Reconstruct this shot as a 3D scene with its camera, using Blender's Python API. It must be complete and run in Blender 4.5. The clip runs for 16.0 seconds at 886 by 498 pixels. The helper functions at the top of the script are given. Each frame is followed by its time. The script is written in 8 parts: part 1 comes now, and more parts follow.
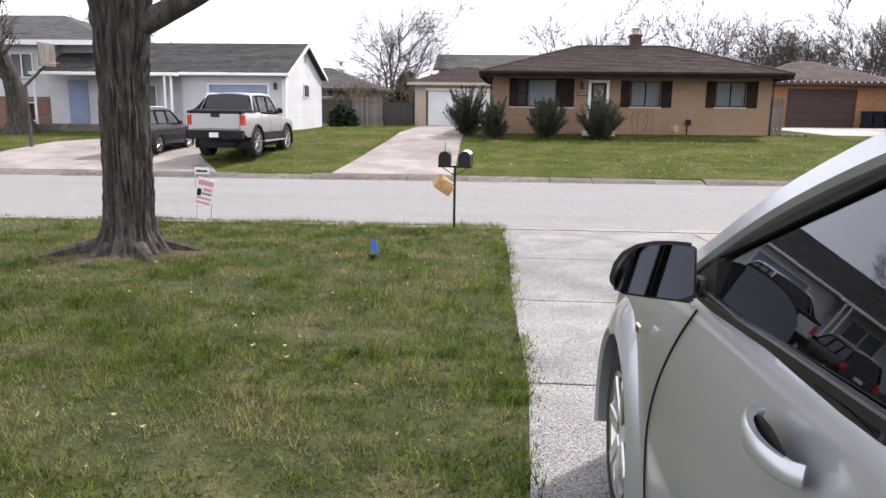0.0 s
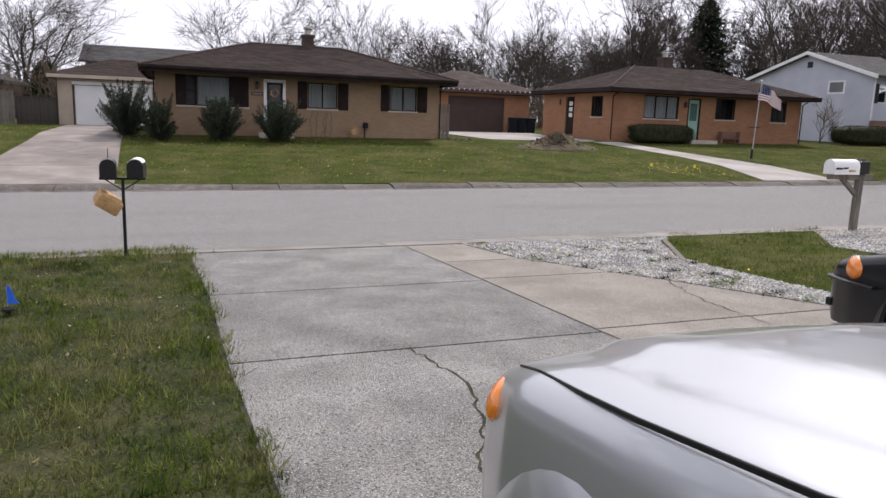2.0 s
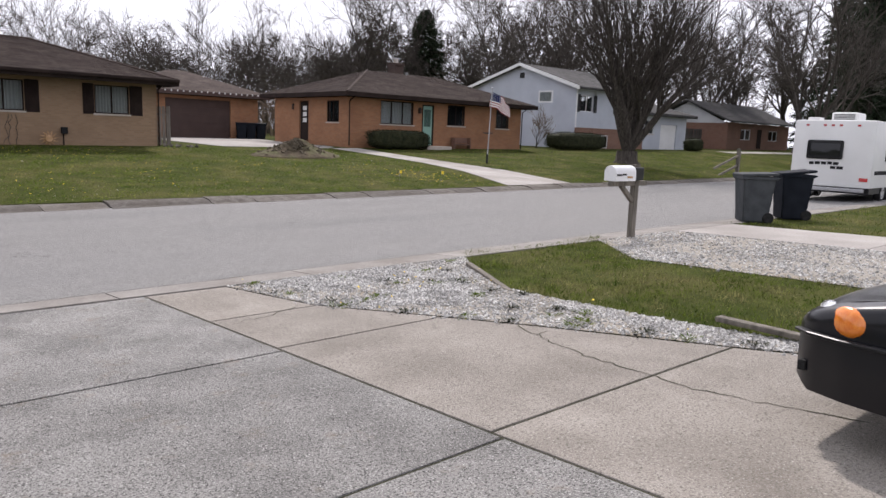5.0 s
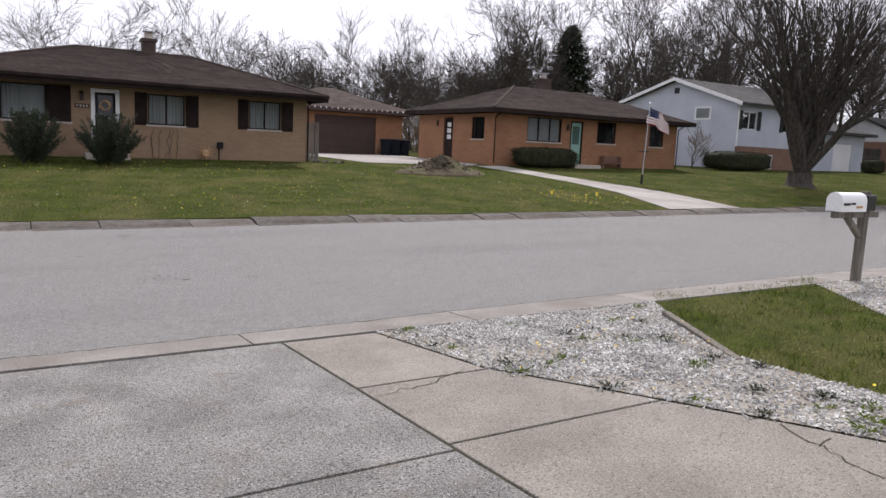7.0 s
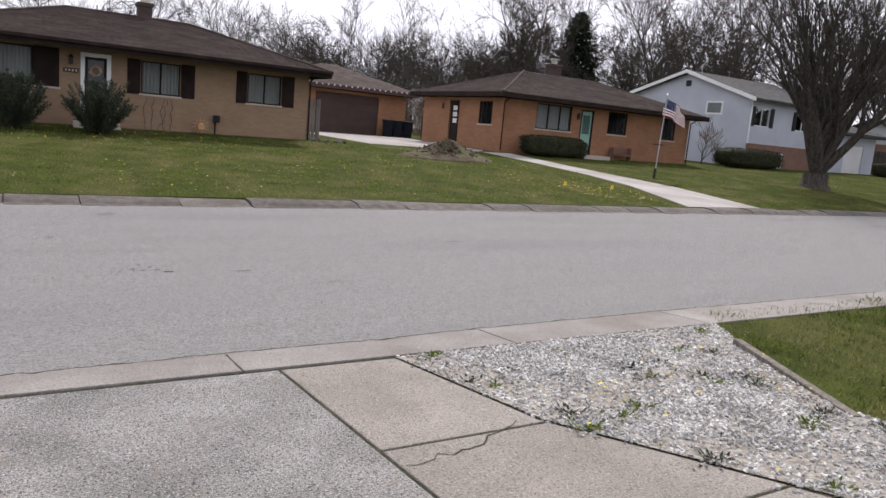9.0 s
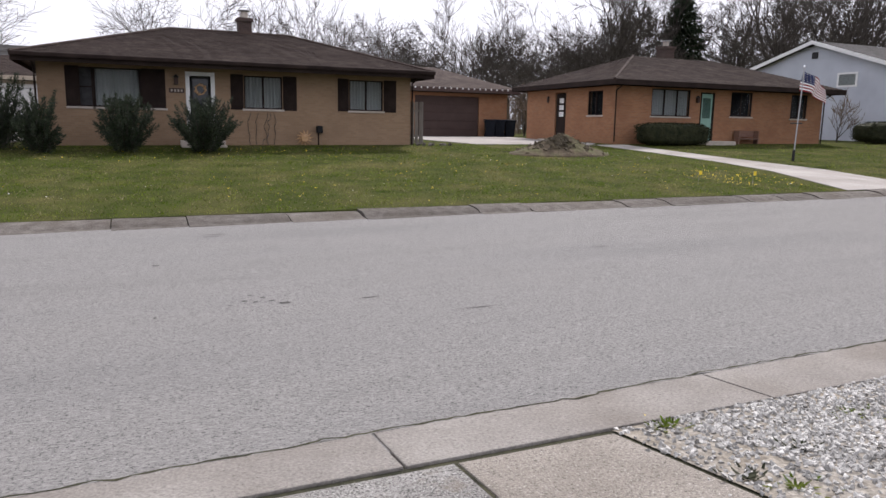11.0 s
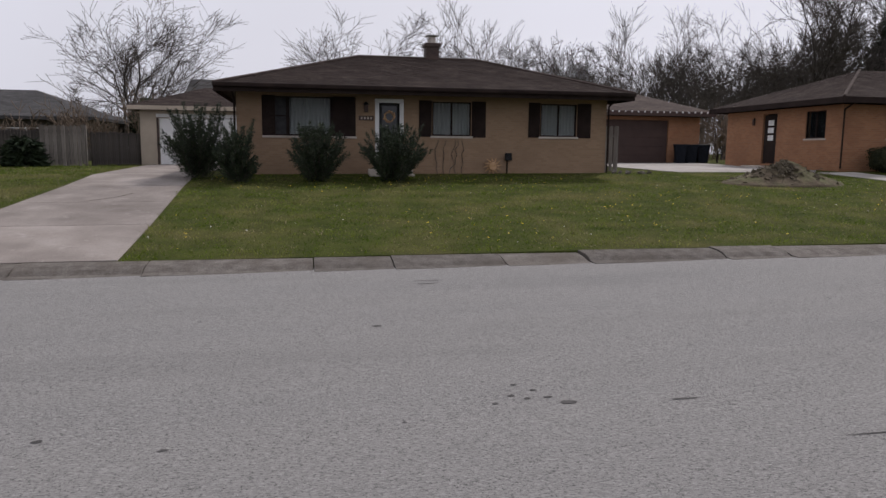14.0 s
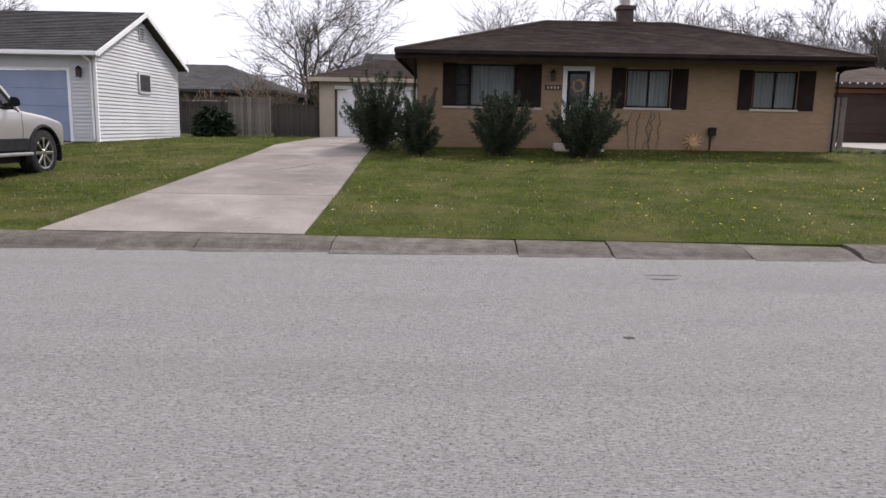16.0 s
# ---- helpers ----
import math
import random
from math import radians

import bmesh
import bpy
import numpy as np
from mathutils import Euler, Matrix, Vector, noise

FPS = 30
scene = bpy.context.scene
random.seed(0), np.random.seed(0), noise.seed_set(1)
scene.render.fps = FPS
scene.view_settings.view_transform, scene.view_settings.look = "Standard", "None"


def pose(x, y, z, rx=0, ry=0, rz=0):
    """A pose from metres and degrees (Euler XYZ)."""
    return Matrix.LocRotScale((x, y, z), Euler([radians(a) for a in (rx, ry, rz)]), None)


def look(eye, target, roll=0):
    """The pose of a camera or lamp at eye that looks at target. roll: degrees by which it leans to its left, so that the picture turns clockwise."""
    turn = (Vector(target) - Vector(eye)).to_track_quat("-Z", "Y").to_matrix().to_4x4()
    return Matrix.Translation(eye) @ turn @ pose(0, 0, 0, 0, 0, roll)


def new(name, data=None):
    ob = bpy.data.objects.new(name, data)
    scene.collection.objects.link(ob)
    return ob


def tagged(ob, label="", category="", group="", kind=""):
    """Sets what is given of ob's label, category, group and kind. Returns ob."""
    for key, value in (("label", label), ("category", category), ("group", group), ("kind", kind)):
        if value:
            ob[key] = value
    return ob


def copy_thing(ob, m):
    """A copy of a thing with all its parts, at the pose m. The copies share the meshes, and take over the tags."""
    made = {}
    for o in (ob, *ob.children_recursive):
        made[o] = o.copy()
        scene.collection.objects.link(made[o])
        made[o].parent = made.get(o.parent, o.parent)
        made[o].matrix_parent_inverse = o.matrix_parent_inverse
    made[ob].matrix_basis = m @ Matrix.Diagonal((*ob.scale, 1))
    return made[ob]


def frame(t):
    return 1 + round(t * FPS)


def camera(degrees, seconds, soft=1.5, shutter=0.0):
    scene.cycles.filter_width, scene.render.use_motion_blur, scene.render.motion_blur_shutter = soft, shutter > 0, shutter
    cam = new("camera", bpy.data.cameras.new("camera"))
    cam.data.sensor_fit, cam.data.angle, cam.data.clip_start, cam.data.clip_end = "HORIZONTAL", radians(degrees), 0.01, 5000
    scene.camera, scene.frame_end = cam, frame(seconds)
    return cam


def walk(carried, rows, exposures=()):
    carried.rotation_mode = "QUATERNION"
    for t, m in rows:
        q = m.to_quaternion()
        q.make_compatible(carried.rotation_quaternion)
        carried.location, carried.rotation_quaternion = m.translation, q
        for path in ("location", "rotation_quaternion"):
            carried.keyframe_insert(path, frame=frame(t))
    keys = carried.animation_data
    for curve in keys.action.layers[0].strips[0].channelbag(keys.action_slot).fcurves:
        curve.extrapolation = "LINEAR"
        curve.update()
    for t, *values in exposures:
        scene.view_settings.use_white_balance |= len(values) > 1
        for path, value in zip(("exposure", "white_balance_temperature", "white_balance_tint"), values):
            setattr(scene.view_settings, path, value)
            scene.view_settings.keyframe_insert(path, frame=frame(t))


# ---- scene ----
cam = camera(63.0, 16.0)
PATH = [
    (0, (0.905, 0.454, 1.817), (0.714, 2.408, 1.438), 0.8),
    (0.5, (0.772, 0.763, 1.834), (0.785, 2.724, 1.439), 0.8),
    (1, (0.736, 1.258, 1.841), (0.761, 3.217, 1.442), 1.8),
    (1.5, (0.622, 1.547, 1.854), (1.037, 3.476, 1.523), 2.4),
    (2, (0.652, 2.024, 1.805), (1.327, 3.873, 1.451), 2.0),
    (2.5, (0.688, 2.51, 1.805), (1.31, 4.37, 1.415), 3.0),
    (3, (0.637, 2.924, 1.811), (1.557, 4.651, 1.399), 1.1),
    (3.5, (0.693, 3.232, 1.763), (1.796, 4.86, 1.396), 1.6),
    (6, (1.424, 5.221, 1.732), (2.773, 6.664, 1.422), 1.5),
    (6.5, (1.566, 5.581, 1.681), (2.847, 7.097, 1.433), 1.4),
    (7, (1.723, 6.05, 1.713), (2.739, 7.75, 1.434), 2.6),
    (7.5, (1.772, 6.397, 1.701), (2.94, 7.993, 1.402), 2.5),
    (8, (1.888, 6.725, 1.641), (3.074, 8.303, 1.319), 1.6),
    (8.5, (1.992, 7.067, 1.708), (3.072, 8.72, 1.389), 4.3),
    (11, (2.352, 9.135, 1.51), (3.138, 10.944, 1.179), 1.0),
    (11.5, (2.31, 9.801, 1.522), (2.832, 11.713, 1.252), 2.8),
    (12, (2.177, 10.036, 1.561), (2.679, 11.951, 1.278), 2.5),
    (12.5, (2.101, 10.407, 1.49), (2.497, 12.346, 1.2), 1.8),
    (13, (2.119, 10.759, 1.61), (2.402, 12.728, 1.407), 3.2),
    (13.5, (1.976, 11.069, 1.535), (2.306, 13.029, 1.32), 2.1),
    (14, (1.86, 11.487, 1.54), (2.236, 13.432, 1.272), 0.6),
    (14.5, (1.718, 11.874, 1.52), (2.088, 13.826, 1.286), 0.7),
    (15, (1.594, 12.385, 1.473), (1.82, 14.336, 1.093), 0.6),
    (15.5, (1.429, 12.832, 1.486), (1.686, 14.777, 1.097), 0.5),
    (16, (1.224, 13.297, 1.346), (1.174, 15.269, 1.012), 1.2),
]
EXPOSURE = [(0.0, 1.04), (0.5, 0.84), (1.0, 0.37), (1.5, 0.52), (2.0, 0.22), (2.5, -0.03), (3.0, 0.0), (3.5, 0.27), (6.0, 0.29), (7.0, 0.19), (8.5, 0.24), (11.0, 0.28), (11.5, 0.09), (12.0, -0.01), (12.5, 0.06), (13.0, -0.07), (14.0, -0.35), (14.5, -0.23), (15.0, -0.12), (15.5, 0.11), (16.0, 0.28)]
walk(cam, [(t, look(eye, target, roll)) for t, eye, target, roll in PATH], [(t, stops, 6500, 17) for t, stops in EXPOSURE])


# ---- world, sun ----
SUN_TO = Vector((0.62, 0.72, 1.05)).normalized()
world = bpy.data.worlds.new("sky")
scene.world = world
world.use_nodes = True
wn, wl = world.node_tree.nodes, world.node_tree.links
wn.clear()
w_out = wn.new("ShaderNodeOutputWorld")
w_bg = wn.new("ShaderNodeBackground")
w_sky = wn.new("ShaderNodeTexSky")
w_sky.sky_type = "NISHITA"
w_sky.sun_disc = False
w_sky.sun_elevation = math.asin(SUN_TO.z)
w_sky.sun_rotation = math.atan2(SUN_TO.x, SUN_TO.y)
w_sky.dust_density = 4.0
w_sky.air_density = 1.2
w_hsv = wn.new("ShaderNodeHueSaturation")
w_hsv.inputs["Saturation"].default_value = 0.22
w_co = wn.new("ShaderNodeTexCoord")
w_no = wn.new("ShaderNodeTexNoise")
w_no.inputs["Scale"].default_value = 2.2
w_no.inputs["Detail"].default_value = 5.0
w_rm = wn.new("ShaderNodeMapRange")
w_rm.inputs[1].default_value, w_rm.inputs[2].default_value = 0.3, 0.75
w_rm.inputs[3].default_value, w_rm.inputs[4].default_value = 0.72, 0.95
w_mix = wn.new("ShaderNodeMix")
w_mix.data_type = "RGBA"
w_mix.inputs[7].default_value = (9.6, 10.0, 10.9, 1)
wl.new(w_co.outputs["Generated"], w_no.inputs["Vector"])
wl.new(w_no.outputs[0], w_rm.inputs[0])
wl.new(w_rm.outputs[0], w_mix.inputs[0])
wl.new(w_sky.outputs[0], w_hsv.inputs["Color"])
wl.new(w_hsv.outputs[0], w_mix.inputs[6])
wl.new(w_mix.outputs[2], w_bg.inputs["Color"])
w_bg.inputs["Strength"].default_value = 0.1
wl.new(w_bg.outputs[0], w_out.inputs["Surface"])

sun_data = bpy.data.lights.new("sun", "SUN")
sun_data.energy, sun_data.angle, sun_data.color = 3.0, radians(3), (1.0, 0.96, 0.90)
sun = new("sun", sun_data)
sun.matrix_world = look(SUN_TO * 60, (0, 0, 0))


# ---- materials ----
def mat(name, c1, c2, scale=4.0, rough=0.8, bump=0.15, fine=80.0, metal=0.0, c3=None, scale3=0.7, amount3=0.5,
        coat=0.0, rand=0.0, spec=0.5, island=0.0, wave=None, detail=6.0, rough2=None, stretch=None, speck=None):
    """Two colours mixed by noise, a third in large stains, fine relief."""
    m = bpy.data.materials.new(name)
    m.use_nodes = True
    n, l = m.node_tree.nodes, m.node_tree.links
    b = n["Principled BSDF"]
    co = n.new("ShaderNodeTexCoord")
    vec = co.outputs["Object"]
    if stretch:
        mp = n.new("ShaderNodeMapping")
        mp.inputs["Scale"].default_value = stretch
        l.new(vec, mp.inputs["Vector"])
        vec = mp.outputs[0]
    n1 = n.new("ShaderNodeTexNoise")
    n1.inputs["Scale"].default_value, n1.inputs["Detail"].default_value = scale, detail
    l.new(vec, n1.inputs["Vector"])
    r1 = n.new("ShaderNodeMapRange")
    r1.inputs[1].default_value, r1.inputs[2].default_value = 0.32, 0.68
    l.new(n1.outputs[0], r1.inputs[0])
    mx = n.new("ShaderNodeMix")
    mx.data_type = "RGBA"
    mx.inputs[6].default_value, mx.inputs[7].default_value = (*c1, 1), (*c2, 1)
    l.new(r1.outputs[0], mx.inputs[0])
    col = mx.outputs[2]
    n2 = n.new("ShaderNodeTexNoise")
    n2.inputs["Scale"].default_value, n2.inputs["Detail"].default_value = fine, 3.0
    l.new(vec, n2.inputs["Vector"])
    if c3:
        n3 = n.new("ShaderNodeTexNoise")
        n3.inputs["Scale"].default_value, n3.inputs["Detail"].default_value = scale3, 4.0
        l.new(vec, n3.inputs["Vector"])
        r3 = n.new("ShaderNodeMapRange")
        r3.inputs[1].default_value, r3.inputs[2].default_value = 0.45, 0.72
        r3.inputs[4].default_value = amount3
        l.new(n3.outputs[0], r3.inputs[0])
        m3 = n.new("ShaderNodeMix")
        m3.data_type = "RGBA"
        m3.inputs[7].default_value = (*c3, 1)
        l.new(r3.outputs[0], m3.inputs[0])
        l.new(col, m3.inputs[6])
        col = m3.outputs[2]
    if speck:
        for tone, size, lo, hi in speck:
            vo = n.new("ShaderNodeTexNoise")
            vo.inputs["Scale"].default_value, vo.inputs["Detail"].default_value, vo.inputs["Roughness"].default_value = size, 4.0, 0.75
            l.new(co.outputs["Object"], vo.inputs["Vector"])
            rs = n.new("ShaderNodeMapRange")
            rs.inputs[1].default_value, rs.inputs[2].default_value = lo, hi
            l.new(vo.outputs[0], rs.inputs[0])
            ms = n.new("ShaderNodeMix")
            ms.data_type = "RGBA"
            ms.inputs[7].default_value = (*tone, 1)
            l.new(rs.outputs[0], ms.inputs[0])
            l.new(col, ms.inputs[6])
            col = ms.outputs[2]
    # fine grain on the colour
    g = n.new("ShaderNodeMapRange")
    g.inputs[1].default_value, g.inputs[2].default_value = 0.25, 0.75
    g.inputs[3].default_value, g.inputs[4].default_value = 1 - min(bump, 0.5) * 0.8, 1 + min(bump, 0.5) * 0.8
    l.new(n2.outputs[0], g.inputs[0])
    hs = n.new("ShaderNodeHueSaturation")
    l.new(g.outputs[0], hs.inputs["Value"])
    l.new(col, hs.inputs["Color"])
    col = hs.outputs[0]
    for amount, node, out in ((rand, "ShaderNodeObjectInfo", "Random"), (island, "ShaderNodeNewGeometry", "Random Per Island")):
        if amount:
            oi = n.new(node)
            rr = n.new("ShaderNodeMapRange")
            rr.inputs[3].default_value, rr.inputs[4].default_value = 1 - amount, 1 + amount
            l.new(oi.outputs[out], rr.inputs[0])
            h2 = n.new("ShaderNodeHueSaturation")
            l.new(rr.outputs[0], h2.inputs["Value"])
            l.new(col, h2.inputs["Color"])
            col = h2.outputs[0]
    l.new(col, b.inputs["Base Color"])
    b.inputs["Roughness"].default_value = rough
    if rough2 is not None:
        rg = n.new("ShaderNodeMapRange")
        rg.inputs[3].default_value, rg.inputs[4].default_value = rough, rough2
        l.new(n1.outputs[0], rg.inputs[0])
        l.new(rg.outputs[0], b.inputs["Roughness"])
    b.inputs["Metallic"].default_value = metal
    b.inputs["Coat Weight"].default_value = coat
    b.inputs["Coat Roughness"].default_value = 0.04
    b.inputs["Specular IOR Level"].default_value = spec if rough < 0.8 else 0.15
    if bump:
        bp = n.new("ShaderNodeBump")
        bp.inputs["Strength"].default_value = min(bump * 1.6, 1.0)
        bp.inputs["Distance"].default_value = 0.02
        l.new(n2.outputs[0], bp.inputs["Height"])
        l.new(bp.outputs[0], b.inputs["Normal"])
    return m


def brick_mat(name, c1, c2, mortar, stain):
    """Running-bond brick for upright walls that run along x or y."""
    m = bpy.data.materials.new(name)
    m.use_nodes = True
    n, l = m.node_tree.nodes, m.node_tree.links
    b = n["Principled BSDF"]
    co = n.new("ShaderNodeTexCoord")
    sp = n.new("ShaderNodeSeparateXYZ")
    ad = n.new("ShaderNodeMath")
    cb = n.new("ShaderNodeCombineXYZ")
    l.new(co.outputs["Object"], sp.inputs[0])
    l.new(sp.outputs[0], ad.inputs[0])
    l.new(sp.outputs[1], ad.inputs[1])
    l.new(ad.outputs[0], cb.inputs[0])
    l.new(sp.outputs[2], cb.inputs[1])
    bk = n.new("ShaderNodeTexBrick")
    bk.inputs["Color1"].default_value, bk.inputs["Color2"].default_value, bk.inputs["Mortar"].default_value = (*c1, 1), (*c2, 1), (*mortar, 1)
    bk.inputs["Scale"].default_value = 1.0
    bk.inputs["Brick Width"].default_value, bk.inputs["Row Height"].default_value = 0.215, 0.075
    bk.inputs["Mortar Size"].default_value, bk.inputs["Mortar Smooth"].default_value = 0.006, 0.3
    l.new(cb.outputs[0], bk.inputs["Vector"])
    no = n.new("ShaderNodeTexNoise")
    no.inputs["Scale"].default_value, no.inputs["Detail"].default_value = 0.9, 5
    l.new(co.outputs["Object"], no.inputs["Vector"])
    rg = n.new("ShaderNodeMapRange")
    rg.inputs[1].default_value, rg.inputs[2].default_value, rg.inputs[4].default_value = 0.45, 0.75, 0.55
    l.new(no.outputs[0], rg.inputs[0])
    mx = n.new("ShaderNodeMix")
    mx.data_type = "RGBA"
    mx.inputs[7].default_value = (*stain, 1)
    l.new(rg.outputs[0], mx.inputs[0])
    l.new(bk.outputs["Color"], mx.inputs[6])
    l.new(mx.outputs[2], b.inputs["Base Color"])
    bp = n.new("ShaderNodeBump")
    bp.inputs["Strength"].default_value, bp.inputs["Distance"].default_value, bp.invert = 0.6, 0.01, True
    l.new(bk.outputs["Fac"], bp.inputs["Height"])
    l.new(bp.outputs[0], b.inputs["Normal"])
    b.inputs["Roughness"].default_value = 0.9
    return m


def glass_mat(name, tint, rough=0.02, clear=0.0):
    """Window glass: dark and reflecting, clear shows a part of what is behind."""
    m = bpy.data.materials.new(name)
    m.use_nodes = True
    n, l = m.node_tree.nodes, m.node_tree.links
    b = n["Principled BSDF"]
    b.inputs["Base Color"].default_value = (*tint, 1)
    b.inputs["Roughness"].default_value = rough
    b.inputs["Specular IOR Level"].default_value = 0.4
    no = n.new("ShaderNodeTexNoise")
    no.inputs["Scale"].default_value = 1.5
    bp = n.new("ShaderNodeBump")
    bp.inputs["Strength"].default_value, bp.inputs["Distance"].default_value = 0.04, 0.02
    l.new(no.outputs[0], bp.inputs["Height"])
    l.new(bp.outputs[0], b.inputs["Normal"])
    if clear:
        t = n.new("ShaderNodeBsdfTransparent")
        t.inputs[0].default_value = (0.80, 0.82, 0.82, 1)
        mx = n.new("ShaderNodeMixShader")
        mx.inputs[0].default_value = clear
        l.new(b.outputs[0], mx.inputs[1])
        l.new(t.outputs[0], mx.inputs[2])
        l.new(mx.outputs[0], n["Material Output"].inputs["Surface"])
    return m


def car_glass(name, tint):
    """Tinted car glass: lets a part of the light through, mirrors more at a slant."""
    m = bpy.data.materials.new(name)
    m.use_nodes = True
    n, l = m.node_tree.nodes, m.node_tree.links
    n.remove(n["Principled BSDF"])
    t = n.new("ShaderNodeBsdfTransparent")
    t.inputs[0].default_value = (*tint, 1)
    g = n.new("ShaderNodeBsdfGlossy")
    g.inputs["Roughness"].default_value = 0.01
    g.inputs["Color"].default_value = (0.9, 0.95, 1.0, 1)
    f = n.new("ShaderNodeFresnel")
    f.inputs["IOR"].default_value = 1.85
    mx = n.new("ShaderNodeMixShader")
    l.new(f.outputs[0], mx.inputs[0])
    l.new(t.outputs[0], mx.inputs[1])
    l.new(g.outputs[0], mx.inputs[2])
    l.new(mx.outputs[0], n["Material Output"].inputs["Surface"])
    return m


def ground_mat():
    """Lawn soil and turf: greens, thin straw patches, bare earth."""
    return mat("turf", (0.034, 0.044, 0.011), (0.06, 0.07, 0.018), scale=1.6, rough=0.95, bump=0.45, fine=60, c3=(0.12, 0.10, 0.045), scale3=0.6, amount3=0.5, speck=(((0.14, 0.12, 0.06), 22, 0.62, 0.74), ((0.03, 0.045, 0.012), 35, 0.58, 0.7)))


M_TURF = ground_mat()
def see_through(m, share):
    """Thin leaves: a share of the light passes through."""
    n, l = m.node_tree.nodes, m.node_tree.links
    b = n["Principled BSDF"]
    t = n.new("ShaderNodeBsdfTranslucent")
    l.new(b.inputs["Base Color"].links[0].from_socket, t.inputs[0])
    mx = n.new("ShaderNodeMixShader")
    mx.inputs[0].default_value = share
    l.new(b.outputs[0], mx.inputs[1])
    l.new(t.outputs[0], mx.inputs[2])
    l.new(mx.outputs[0], n["Material Output"].inputs["Surface"])
    return m


M_BLADE = see_through(mat("grass_blade", (0.046, 0.092, 0.010), (0.165, 0.205, 0.034), scale=1.5, rough=0.85, bump=0.0, c3=(0.30, 0.27, 0.12), scale3=0.6, amount3=0.7, island=0.4), 0.5)
M_STRAW = mat("dead_grass", (0.17, 0.145, 0.08), (0.30, 0.26, 0.16), scale=3, rough=0.9, bump=0.0, island=0.4)
M_BLADE_NEAR = see_through(mat("lush_grass_blade", (0.026, 0.056, 0.008), (0.135, 0.168, 0.034), scale=5.0, rough=0.85, bump=0.0, c3=(0.27, 0.235, 0.12), scale3=1.7, amount3=0.8, island=0.6), 0.5)
for m in (M_TURF, M_BLADE, M_BLADE_NEAR):
    m.node_tree.nodes["Principled BSDF"].inputs["Specular IOR Level"].default_value = 0.03
M_ASPHALT = mat("asphalt", (0.208, 0.204, 0.198), (0.275, 0.270, 0.261), scale=0.5, rough=0.92, bump=0.45, fine=110, c3=(0.16, 0.158, 0.157), scale3=0.5, amount3=0.7, stretch=(0.2, 1.3, 1.0), speck=(((0.085, 0.084, 0.083), 50, 0.52, 0.63), ((0.36, 0.355, 0.348), 60, 0.60, 0.70)))
M_AGG = mat("exposed_aggregate", (0.155, 0.151, 0.144), (0.268, 0.261, 0.249), scale=1.3, rough=0.9, bump=0.4, fine=110, c3=(0.33, 0.325, 0.31), scale3=1.7, amount3=0.7, rand=0.08, speck=(((0.05, 0.049, 0.047), 75, 0.50, 0.60), ((0.50, 0.49, 0.47), 85, 0.56, 0.66), ((0.20, 0.17, 0.14), 3.5, 0.58, 0.8)))
M_CONC = mat("tan_concrete", (0.238, 0.216, 0.19), (0.31, 0.284, 0.252), scale=1.6, rough=0.88, bump=0.35, fine=100, c3=(0.165, 0.148, 0.127), scale3=1.0, amount3=0.7, rand=0.05, speck=(((0.11, 0.10, 0.087), 60, 0.52, 0.64), ((0.44, 0.415, 0.385), 75, 0.57, 0.68)))
M_CONC2 = mat("pale_concrete", (0.30, 0.28, 0.262), (0.39, 0.37, 0.345), scale=0.8, rough=0.9, bump=0.2, fine=60, c3=(0.19, 0.172, 0.155), scale3=0.45, amount3=0.75, rand=0.06, speck=(((0.2, 0.185, 0.17), 30, 0.6, 0.72),))
M_CONC3 = mat("stained_concrete", (0.205, 0.18, 0.163), (0.285, 0.256, 0.235), scale=0.9, rough=0.9, bump=0.25, fine=60, c3=(0.13, 0.112, 0.1), scale3=0.55, amount3=0.8, rand=0.08, speck=(((0.12, 0.105, 0.095), 26, 0.57, 0.7), ((0.34, 0.31, 0.29), 3, 0.6, 0.75)))
M_GUTTER = mat("gutter_concrete", (0.21, 0.195, 0.18), (0.28, 0.265, 0.245), scale=1.5, rough=0.9, bump=0.3, fine=60, c3=(0.155, 0.135, 0.115), scale3=0.9, amount3=0.7, rand=0.07, speck=(((0.12, 0.11, 0.1), 40, 0.58, 0.7),))
M_KERB = mat("kerb_concrete", (0.085, 0.075, 0.066), (0.15, 0.137, 0.124), scale=5.0, rough=0.92, bump=0.35, fine=40, c3=(0.08, 0.068, 0.056), scale3=1.2, amount3=0.7, rand=0.15)
M_TAR = mat("tar", (0.045, 0.043, 0.042), (0.075, 0.072, 0.07), scale=8, rough=0.8, bump=0.2, fine=50)
M_DIRT = mat("dark_soil", (0.06, 0.05, 0.035), (0.12, 0.10, 0.07), scale=5, rough=0.95, bump=0.4, fine=30)
M_CRACK = mat("crack_moss", (0.026, 0.027, 0.017), (0.062, 0.06, 0.036), scale=8, rough=0.95, bump=0.3, fine=50)
M_STONE = mat("pale_gravel", (0.32, 0.314, 0.30), (0.52, 0.51, 0.49), scale=3, rough=0.85, bump=0.25, fine=60, island=0.45)
M_GBED = mat("gravel_bed", (0.2, 0.182, 0.155), (0.36, 0.34, 0.305), scale=16, rough=0.92, bump=0.5, fine=38, c3=(0.2, 0.165, 0.115), scale3=0.9, amount3=0.8)
M_BARK = mat("bark", (0.035, 0.030, 0.026), (0.08, 0.07, 0.061), scale=9, rough=0.95, bump=0.6, fine=26, stretch=(1, 1, 0.22), speck=(((0.15, 0.135, 0.12), 14, 0.6, 0.72),))
